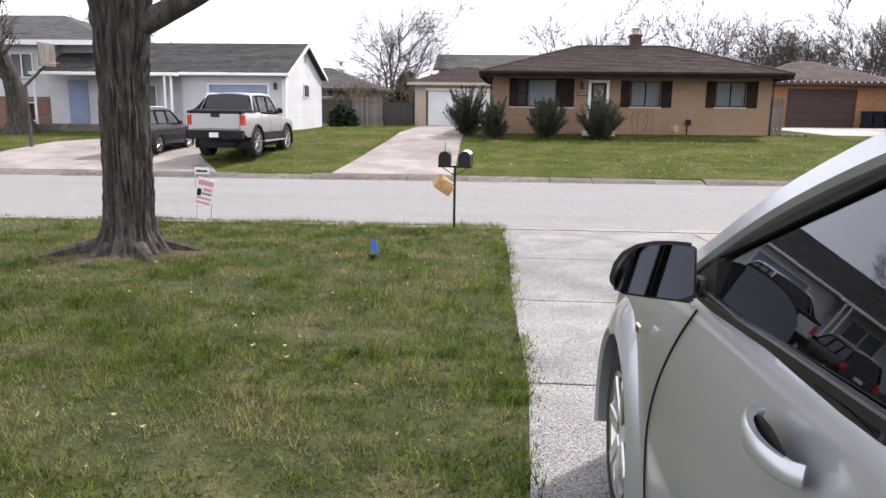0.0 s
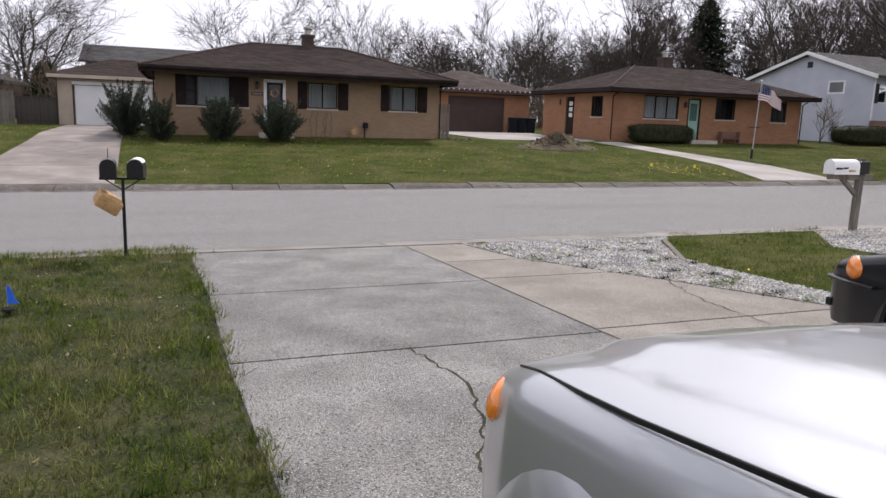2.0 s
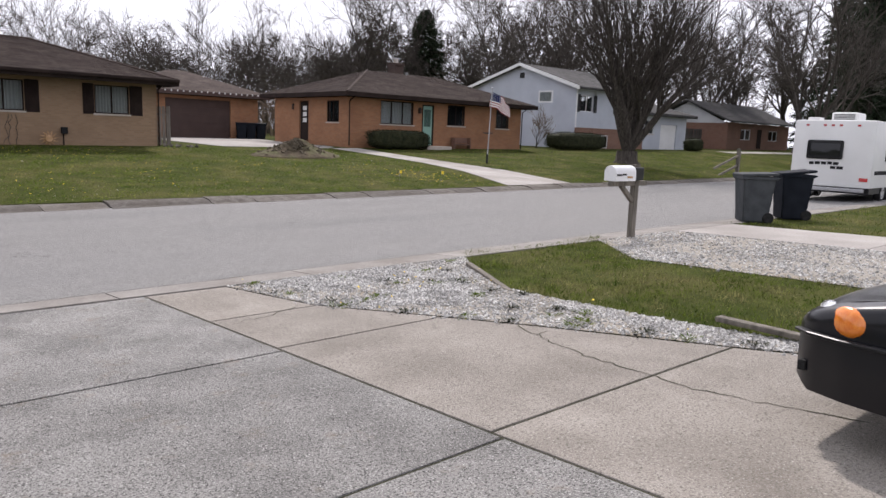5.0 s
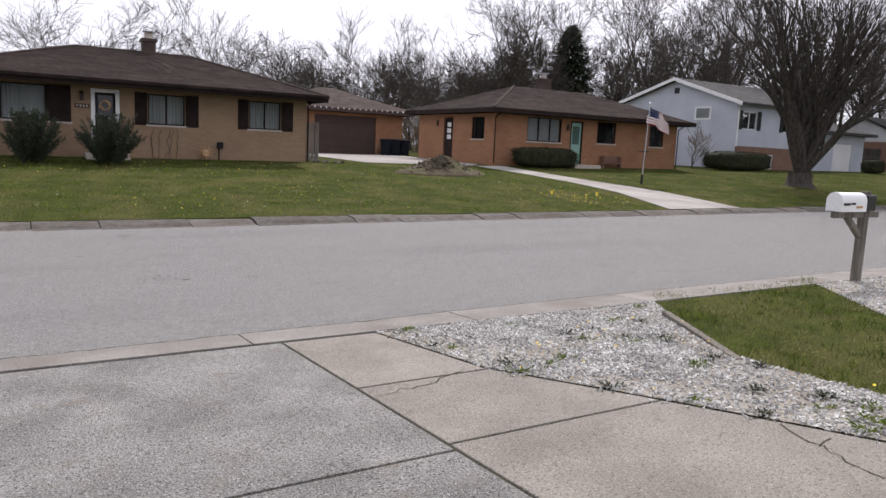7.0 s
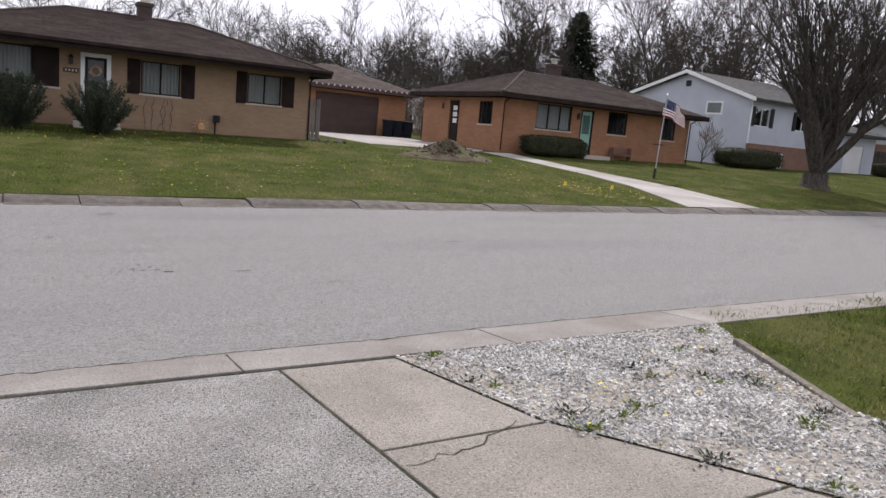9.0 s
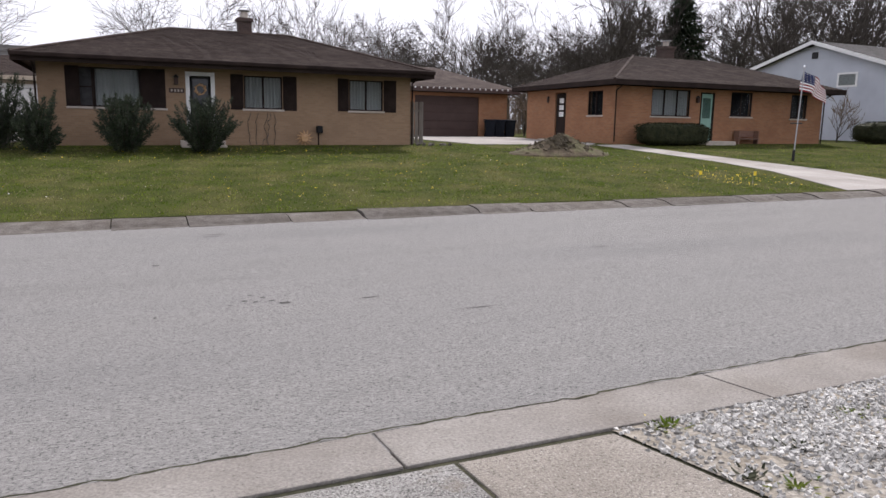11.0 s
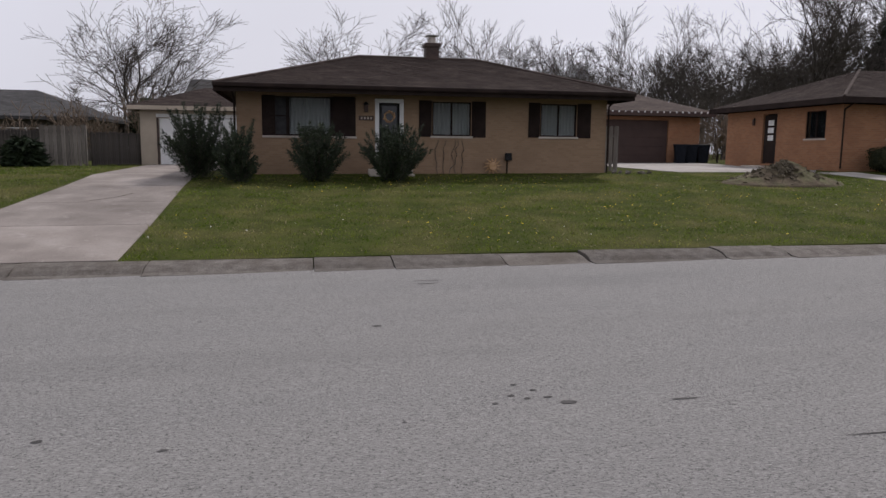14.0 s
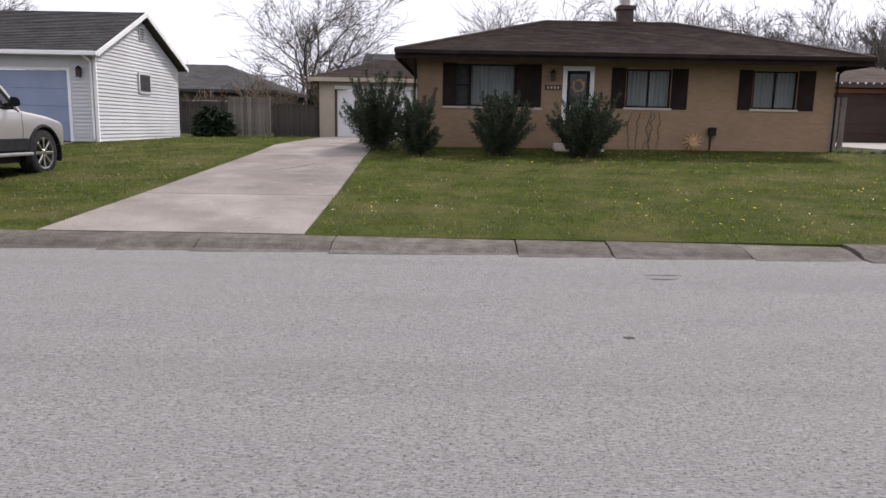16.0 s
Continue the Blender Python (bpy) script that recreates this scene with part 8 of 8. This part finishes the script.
weeds()
for k, (x, y, n) in enumerate([(-0.02, 11.97, 60), (0.15, 11.98, 30), (-0.2, 11.95, 30)]):
    rng = random.Random(k)
    verts, faces = [], []
    for i in range(n):
        p = Vector((rng.gauss(0, 0.16), rng.gauss(0, 0.07), 0))
        e = Vector((rng.gauss(0, 0.07), rng.gauss(0, 0.05), rng.uniform(0.07, 0.17)))
        j = len(verts)
        verts += [p - Vector((0.005, 0, 0)), p + Vector((0.005, 0, 0)), p + e]
        faces.append((j, j + 1, j + 2))
    ob = quads("grass_tuft", verts, faces, M_BLADE)
    ob.location = (x, y, land(x, y))
    tagged(ob, "uncut grass tuft round a post", "grass tuft", "tufts")


# ---- street furniture and small things ----
def mailbox_body(w, h, d):
    """An arched sheet-metal box, its length along y."""
    bm = bmesh.new()
    ring = [(-w / 2, 0), (w / 2, 0), (w / 2, h - w / 2)] + [(w / 2 * math.cos(a), h - w / 2 + w / 2 * math.sin(a)) for a in np.linspace(0.25, math.pi - 0.25, 9)] + [(-w / 2, h - w / 2)]
    prism(bm, ring, -d / 2, d / 2, "y")
    bmesh.ops.bevel(bm, geom=[e for e in bm.edges if abs(e.verts[0].co.y - e.verts[1].co.y) < 1e-4], offset=0.006, segments=2, affect="EDGES")
    return bm


mx, my = -0.05, 12.0
mz = land(mx, my)
twin = thing("mailbox_post", "thin black steel post carrying two dark mailboxes", "mailbox post", (mx, my, mz))
part("post", rodded((0, 0, -0.1), (0, 0, 1.02), 0.022, 0.02, 10), M_BLACK, twin)
part("crossbar", boxed((-0.27, -0.03, 1.0), (0.27, 0.03, 1.03), 0.005), M_BLACK, twin)
for s in (-1, 1):
    part("bracket", rodded((s * 0.02, 0, 0.88), (s * 0.2, 0, 1.0), 0.008, sides=6), M_BLACK, twin)
for x, label in ((-0.16, "black steel mailbox with raised flag"), (0.17, "black steel mailbox with a white top painted as a reflection")):
    b = thing("mailbox", label, "mailbox", (mx + x, my, mz + 1.033), random.uniform(-4, 4), "mailboxes on one post")
    part("box", mailbox_body(0.19, 0.235, 0.48), M_BLACK, b, smooth=True)
    part("door", boxed((-0.085, 0.243, 0.01), (0.085, 0.252, 0.18), 0.02), M_BLACK, b)
    if x < 0:
        part("signal_flag", boxed((-0.004, -0.015, 0.1), (0.004, 0.015, 0.36), 0.002), M_BLACK, b)
    else:
        # white shell over the arch stands in for the sky's reflection
        bm = bmesh.new()
        prism(bm, [(0.098 * math.cos(a), 0.14 + 0.098 * math.sin(a)) for a in np.linspace(0.5, math.pi - 0.5, 9)] + [(0.100 * math.cos(a), 0.143 + 0.100 * math.sin(a)) for a in np.linspace(math.pi - 0.5, 0.5, 9)], -0.2, 0.2, "y")
        part("sheen_top", bm, M_WHITE, b)
bag = thing("parcel", "tilted brown paper newspaper box fixed to a post", "parcel", (mx - 0.18, my, mz + 0.72))
pb = part("carton", boxed((-0.15, -0.2, -0.09), (0.15, 0.2, 0.09), 0.03), M_CARD, bag, smooth=True)
pb.matrix_basis = pose(0, 0, 0, 8, 34, 12)
part("tape", boxed((-0.152, -0.03, -0.092), (0.152, 0.03, 0.092), 0.03), M_DEADLEAF, pb)

# white mailbox on a timber post
wx, wy = 12.42, 12.0
wz = land(wx, wy)
wp = thing("mailbox_post", "grey weathered timber post with arm and brace", "mailbox post", (wx, wy, wz))
part("post", boxed((-0.055, -0.055, -0.15), (0.055, 0.055, 1.34), 0.008), M_WOOD_GREY, wp)
part("arm", boxed((-0.75, -0.045, 0.96), (0.32, 0.045, 1.05), 0.008), M_WOOD_GREY, wp)
bm = bmesh.new()
bar(bm, (-0.05, 0, 0.68), (-0.42, 0, 0.97), 0.07, 0.07, (0, 1, 0))
part("brace", bm, M_WOOD_GREY, wp)
wb = thing("mailbox", "white steel mailbox with a dark open end on a timber arm", "mailbox", (wx - 0.46, wy, wz + 1.055), 90)
part("box", mailbox_body(0.24, 0.27, 0.62), M_WHITE, wb, smooth=True)
part("rear_box", boxed((-0.115, -0.56, 0.005), (0.115, -0.315, 0.24), 0.02), M_BLACK, wb, "dark newspaper tube")
nb = part("number_mark", boxed((0.121, -0.02, 0.1), (0.124, 0.1, 0.13)), M_BLACK, wb, "plain dark bar")
part("number_mark", boxed((0.121, -0.2, 0.05), (0.124, -0.04, 0.085)), M_RUST, wb)
part("signal_flag", boxed((0.122, 0.12, 0.09), (0.13, 0.27, 0.125), 0.003), M_BLACK, wb)
part("number_mark", boxed((-0.124, -0.02, 0.1), (-0.121, 0.1, 0.13)), M_BLACK, wb)
part("number_mark", boxed((-0.124, -0.2, 0.05), (-0.121, -0.04, 0.085)), M_RUST, wb)
part("signal_flag", boxed((-0.13, 0.12, 0.09), (-0.122, 0.27, 0.125), 0.003), M_BLACK, wb)


def wheelie_bin(x, y, turn, material, label, h=1.05, lid_open=False, group="wheeled bins"):
    """A tapered wheeled bin with rim, lid, wheels and axle; front towards -x before its turn."""
    b = thing("wheeled_bin", label, "bin", (x, y, land(x, y)), turn, group)
    bm = bmesh.new()
    lo = [(-0.31, -0.28), (0.26, -0.28), (0.26, 0.28), (-0.31, 0.28)]
    hi = [(-0.38, -0.33), (0.33, -0.33), (0.33, 0.33), (-0.38, 0.33)]
    a = [bm.verts.new((p, q, 0.02)) for p, q in lo]
    m = [bm.verts.new((p * 0.86 + r * 0.14, q * 0.86 + s * 0.14, 0.3)) for (p, q), (r, s) in zip(lo, hi)]
    c = [bm.verts.new((p, q, h - 0.1)) for p, q in hi]
    for u, v in ((a, m), (m, c)):
        for k in range(4):
            bm.faces.new((u[k], u[(k + 1) % 4], v[(k + 1) % 4], v[k]))
    bm.faces.new(a[::-1]), bm.faces.new(c)
    bmesh.ops.bevel(bm, geom=bm.edges[:], offset=0.03, segments=2, affect="EDGES")
    part("body", bm, material, b, smooth=True)
    part("rim", boxed((-0.41, -0.355, h - 0.14), (0.36, 0.355, h - 0.07), 0.02), material, b)
    bm = boxed((-0.43, -0.37, -0.03), (0.37, 0.37, 0.035), 0.03)
    bmesh.ops.translate(bm, verts=bm.verts, vec=(0, 0, 0))
    lid = part("lid", bm, material, b)
    lid.matrix_basis = pose(0, 0, h - 0.03, 0, -3 if not lid_open else -7, 0)
    part("handle", rodded((0.42, -0.26, h - 0.1), (0.42, 0.26, h - 0.1), 0.016), material, b)
    for s in (-1, 1):
        w = part("wheel", lathe([(0.0, -0.03), (0.11, -0.03), (0.125, -0.015), (0.125, 0.015), (0.11, 0.03), (0.0, 0.03)], 20), M_RUBBER, b, smooth=True)
        w.matrix_basis = pose(0.24, s * 0.28, 0.125, 0, 0, 90)
    part("axle", rodded((0.24, -0.28, 0.125), (0.24, 0.28, 0.125), 0.014), M_BLACK, b)
    mk = part("label_bar", boxed((-0.362, -0.1, h - 0.3), (-0.358, 0.1, h - 0.25)), M_PLATE, b, "pale printed bar")
    return b


wheelie_bin(17.35, 12.1, -45, M_BINGREY, "grey wheeled bin with a pale printed mark at the kerb", 1.12)
wheelie_bin(18.75, 11.85, -45, M_BINNAVY, "dark navy wheeled bin with lid ajar at the kerb", 1.15, True)
for x in (23.75, 24.45, 25.2):
    wheelie_bin(x, 51.2, 70, M_BINNAVY, "dark wheeled bin standing by a garage", 1.1, group="bins by the garage")


# travel trailer
def caravan():
    x0, y0, y1 = 27.2, 13.0, 15.55
    g = land(28, 14)
    t = thing("travel_trailer", "white travel trailer with dark rear window, parked on the street", "travel trailer", (x0, (y0 + y1) / 2, g), 4)
    W = (y1 - y0) / 2
    part("body", boxed((0, -W, 0.5), (6.2, W, 2.72), 0.07), M_RV, t, smooth=True)
    part("skirt", boxed((0.15, -W + 0.06, 0.3), (6.0, W - 0.06, 0.52), 0.02), M_BLACK, t)
    part("bumper", boxed((-0.14, -W + 0.15, 0.36), (-0.02, W - 0.15, 0.48), 0.02), M_STEEL, t)
    w = part("rear_window", boxed((-0.02, -0.35, 1.42), (0.012, 0.78, 2.05), 0.06), M_BLACK, t)
    part("pane", boxed((-0.03, -0.27, 1.5), (-0.018, 0.7, 1.97), 0.03), M_DARKGLASS, w)
    for y in (-0.75, -0.2, 0.05, 0.3, 0.85):
        part("marker_lamp", boxed((-0.015, y - 0.05, 2.52), (0.01, y + 0.05, 2.58), 0.01), M_REDLENS, t)
    for y in (-1.05, 1.0):
        part("tail_lamp", boxed((-0.02, y - 0.13, 0.72), (0.01, y + 0.13, 0.84), 0.01), M_REDLENS, t)
    for k, (a, b, z) in enumerate(((-0.25, -0.08, 1.28), (-0.05, 0.1, 1.29), (0.13, 0.3, 1.28), (0.33, 0.5, 1.28), (0.53, 0.68, 1.27), (-0.4, -0.2, 1.14), (-0.17, 0.0, 1.14))):
        part("badge_bar", boxed((-0.008, a, z - 0.05), (0.004, b, z + 0.05), 0.003), M_CLAD, t)
    ac = part("roof_unit", boxed((0.9, -0.42, 2.72), (1.9, 0.42, 3.02), 0.08), M_RV, t)
    for k in range(4):
        part("vent_slot", boxed((0.885, -0.33, 2.78 + k * 0.05), (0.9, 0.33, 2.8 + k * 0.05)), M_CLAD, ac)
    part("roof_vent", boxed((0.5, 0.65, 2.72), (0.95, 1.05, 2.83), 0.04), M_RV, t)
    part("roof_vent", boxed((2.6, -0.5, 2.72), (3.2, 0.1, 2.82), 0.04), M_RV, t)
    sw = part("side_window", boxed((1.4, -W - 0.015, 1.4), (2.6, -W + 0.01, 2.1), 0.03), M_DARKGLASS, t)
    part("side_door", boxed((3.6, -W - 0.02, 0.6), (4.3, -W + 0.01, 2.4), 0.02), M_RV, t)
    part("stripe", boxed((0.3, -W - 0.006, 0.95), (5.9, -W + 0.003, 1.08), 0.002), M_CLAD, t)
    for x in (1.75, 2.55):
        for s in (-1, 1):
            wheel(t, x, s * (W - 0.14), 0.34, 0.2, 6, -1).matrix_basis = pose(x, s * (W - 0.14), 0.34, 0, 0, 90)


caravan()


# flag on a leaning pole
def flag():
    x, y = 26.95, 30.5
    t = thing("flagpole", "leaning white pole with a striped flag hanging in folds", "flagpole", (x, y, land(x, y)))
    part("pole", rodded((0, 0, -0.2), (0.16, 0, 3.65), 0.03, 0.022, 10), M_STEEL, t)
    part("crossarm", rodded((-0.32, 0, 1.5), (0.3, 0, 1.5), 0.025), M_BLACK, t)
    part("finial", lathe([(0.0, 3.65), (0.05, 3.69), (0.05, 3.74), (0.0, 3.78)], 12, "Z"), M_CHROME, t).matrix_basis = pose(0.155, 0, 0)
    part("base_sleeve", rodded((0, 0, -0.1), (0.02, 0, 0.45), 0.06, 0.055), M_BLACK, t)
    def at(u, v):
        top = Vector((0.155, 0, 3.58))
        return top + Vector((1.32 * u - 0.06 * v, 0.10 * math.sin(u * 9 + v * 2), -0.62 * u * (0.6 + 0.5 * u) - 0.80 * v * (1 - 0.25 * u)))
    for k in range(13):
        u0 = 0.42 if k < 7 else 0.0
        bm = bmesh.new()
        g = [[bm.verts.new(at(u, (k + f) / 13)) for f in (0, 1)] for u in np.linspace(u0, 1, 16)]
        for a, b in zip(g, g[1:]):
            bm.faces.new((a[0], b[0], b[1], a[1]))
        bmesh.ops.solidify(bm, geom=bm.faces[:], thickness=0.003)
        part("stripe", bm, M_RED if k % 2 == 0 else M_WHITE, t)
    bm = bmesh.new()
    g = [[bm.verts.new(at(u, v)) for v in np.linspace(0, 7 / 13, 7)] for u in np.linspace(0, 0.42, 10)]
    for a, b in zip(g, g[1:]):
        for i in range(6):
            bm.faces.new((a[i], b[i], b[i + 1], a[i + 1]))
    bmesh.ops.solidify(bm, geom=bm.faces[:], thickness=0.004)
    can = part("canton", bm, M_NAVY, t)
    for i in range(4):
        for j in range(5):
            p = at(0.06 + j * 0.08, 0.07 + i * 0.125)
            part("star", boxed((p.x - 0.014, p.y - 0.008, p.z - 0.014), (p.x + 0.014, p.y + 0.008, p.z + 0.014), 0.004), M_WHITE, can)


flag()


# basketball hoop
def hoop():
    x, y = -19.66, 29.7
    t = thing("basketball_hoop", "old basketball hoop on a leaning timber pole", "basketball hoop", (x, y, land(x, y)))
    part("pole", rodded((0, 0, -0.2), (-0.05, 0, 2.6), 0.075, 0.07), M_FENCE_D, t)
    part("arm", rodded((-0.05, 0, 2.55), (1.0, 0, 3.45), 0.06, 0.05), M_FENCE_D, t)
    bd = part("backboard", boxed((1.0, -0.55, 3.35), (1.06, 0.55, 4.3), 0.03), M_FENCE, t)
    bd.matrix_basis = pose(0, 0, 0)
    bm = bmesh.new()
    last = None
    for k in range(21):
        a = 2 * math.pi * k / 20
        p = Vector((1.32 + 0.23 * math.cos(a), 0.23 * math.sin(a), 3.5))
        if last:
            rod(bm, last, p, 0.01, 0.01, 6)
        last = p
    part("rim", bm, M_RUST, t)


hoop()


# yard sign and marker flag
sx, sy = -4.36, 12.25
ys_ = thing("yard_sign", "white and magenta yard sign hanging askew in a wire frame", "yard sign", (sx, sy, land(sx, sy)))
for x in (-0.13, 0.13):
    part("stake", rodded((x, 0, -0.1), (x, 0, 0.93), 0.006, sides=6), M_STEEL, ys_)
part("top_wire", rodded((-0.13, 0, 0.93), (0.13, 0, 0.93), 0.006, sides=6), M_STEEL, ys_)
part("top_card", boxed((-0.13, -0.008, 0.83), (0.12, 0.008, 0.94), 0.003), M_WHITE, ys_)
part("top_card_bar", boxed((-0.1, -0.011, 0.87), (0.09, -0.008, 0.9)), M_CLAD, ys_)
pn = part("panel", boxed((-0.15, -0.006, -0.24), (0.15, 0.006, 0.24), 0.003), M_WHITE, ys_)
pn.matrix_basis = pose(0.03, -0.012, 0.52, 0, 13, 0)
for a, b, m in (((-0.13, 0.12), (0.13, 0.2), M_PINK), ((-0.02, 0.03), (0.12, 0.08), M_PINK), ((-0.13, -0.07), (-0.06, 0.05), M_CLAD), ((-0.05, -0.03), (0.13, -0.01), M_CLAD), ((-0.13, -0.12), (0.13, -0.085), M_PINK), ((-0.12, -0.2), (0.12, -0.16), M_PINK)):
    part("print_bar", boxed((a[0], -0.009, a[1]), (b[0], -0.006, b[1])), m, pn)
fx, fy = -0.79, 8.97
mf = thing("marker_flag", "small blue utility marker flag in the lawn", "marker flag", (fx, fy, land(fx, fy)))
part("wire", rodded((0, 0, -0.05), (0.0, 0, 0.26), 0.003, sides=6), M_STEEL, mf)
bm = bmesh.new()
prism(bm, [(0, 0.1), (0.09, 0.1), (0.055, 0.15), (0.05, 0.19), (0.02, 0.26), (0, 0.26)], -0.003, 0.003, "y")
part("flag", bm, M_FLAGBLUE, mf)
vb = thing("valve_cap", "small grey valve cap set in the lawn", "valve cap", (fx + 0.01, fy - 0.05, land(fx, fy) + 0.0))
part("cap", lathe([(0.0, 0.075), (0.05, 0.075), (0.055, 0.065), (0.055, 0.055), (0.02, 0.05), (0.02, 0.0)], 16, "Z"), M_CLAD, vb)
for k, (x, y) in enumerate(((19.3, 25.2), (17.6, 25.6))):
    m2 = thing("marker_flag", "small yellow utility marker flag near the kerb", "marker flag", (x, y, land(x, y)), 0, "yellow markers")
    part("wire", rodded((0, 0, -0.05), (0, 0, 0.4), 0.004, sides=6), M_STEEL, m2)
    part("flag", boxed((0, -0.003, 0.28), (0.12, 0.003, 0.4), 0.002), M_YELLOW, m2)


# heap of soil and brush
def heap():
    x0, y0 = 17.9, 33.6
    t = thing("soil_heap", "low heap of soil, sods and cut brush on a lawn", "soil heap", (x0, y0, land(x0, y0)))
    bm = bmesh.new()
    rows = []
    for i in range(14):
        f = i / 13
        row = []
        for k in range(44):
            a = 2 * math.pi * k / 44
            x, y = 2.3 * f * math.cos(a), 1.25 * f * math.sin(a)
            z = 0.74 * (1 - f) ** 1.1 * (1 + 0.5 * noise.noise((x * 1.2, y * 1.2, 3))) + 0.09 * noise.noise((x * 5, y * 5, 1)) * (1 - f) + land(x0 + x, y0 + y) - land(x0, y0) - (0.06 if i == 13 else -0.01)
            row.append(bm.verts.new((x, y, z)))
        rows.append(row)
    for p, q in zip(rows, rows[1:]):
        for k in range(44):
            bm.faces.new((p[k], p[(k + 1) % 44], q[(k + 1) % 44], q[k]))
    bmesh.ops.remove_doubles(bm, verts=bm.verts, dist=0.002)
    bmesh.ops.recalc_face_normals(bm, faces=bm.faces)
    part("mound", bm, mat("heap_soil", (0.055, 0.042, 0.028), (0.115, 0.09, 0.06), scale=4, rough=0.95, bump=0.4, fine=18, c3=(0.11, 0.13, 0.05), scale3=1.5, amount3=0.6), t)
    rng = random.Random(4)
    verts, faces = [], []
    for k in range(420):
        a, f = rng.uniform(0, 6.28), abs(rng.gauss(0, 0.5))
        if f > 0.95:
            continue
        x, y = 2.2 * f * math.cos(a), 1.2 * f * math.sin(a)
        z = 0.74 * (1 - f) ** 1.1 + land(x0 + x, y0 + y) - land(x0, y0)
        pv, pf = ico_stone(rng, rng.uniform(0.04, 0.13))
        j = len(verts)
        verts += [(x + p.x, y + p.y, z + p.z) for p in pv]
        faces += [tuple(i + j for i in q) for q in pf]
    quads("clod", verts, faces, M_DIRT, t)["kind"] = "stuff"
    limbs = []
    for k in range(70):
        a, f = rng.uniform(0, 6.28), abs(rng.gauss(0, 0.4))
        p = Vector((2.0 * f * math.cos(a), 1.1 * f * math.sin(a), 0.6 * max(0, 1 - f)))
        q = p + Vector((rng.gauss(0, 0.35), rng.gauss(0, 0.3), rng.uniform(-0.05, 0.18)))
        limbs.append(([p, q], [0.015, 0.008], 4))
    v, f = skin(limbs)
    quads("brush", v, f, M_TWIG, t)["kind"] = "stuff"


heap()

# split-rail end by the far lawn
rl = thing("rail_fence", "short weathered split-rail fence end", "rail fence", (41.3, 24.6, land(41.3, 24.6)))
part("post", boxed((-0.09, -0.09, -0.2), (0.09, 0.09, 1.5), 0.02), M_WOOD_GREY, rl)
for z in (0.55, 1.1):
    bm = bmesh.new()
    bar(bm, (0, 0, z), (-2.3, 0.2, z - 0.75), 0.1, 0.09, (0, 1, 0))
    part("rail", bm, M_WOOD_GREY, rl)

# low shrub at the fence
conifer(-9.9, 45.6, 1.05, 0.35, 8, "small dark evergreen shrub at a fence's end")
# foundation stones at the bungalow's corner
for k in range(7):
    rng = random.Random(k)
    v, f = ico_stone(rng, rng.uniform(0.09, 0.17))
    ob = quads("stone", v, f, M_KERB)
    ob.location = (13.3 + 0.22 * k, 36.9 + rng.gauss(0, 0.15), land(13.5, 36.9) + 0.05)
    tagged(ob, "rough grey field stone at a house corner", "stone", "stones by the bungalow")
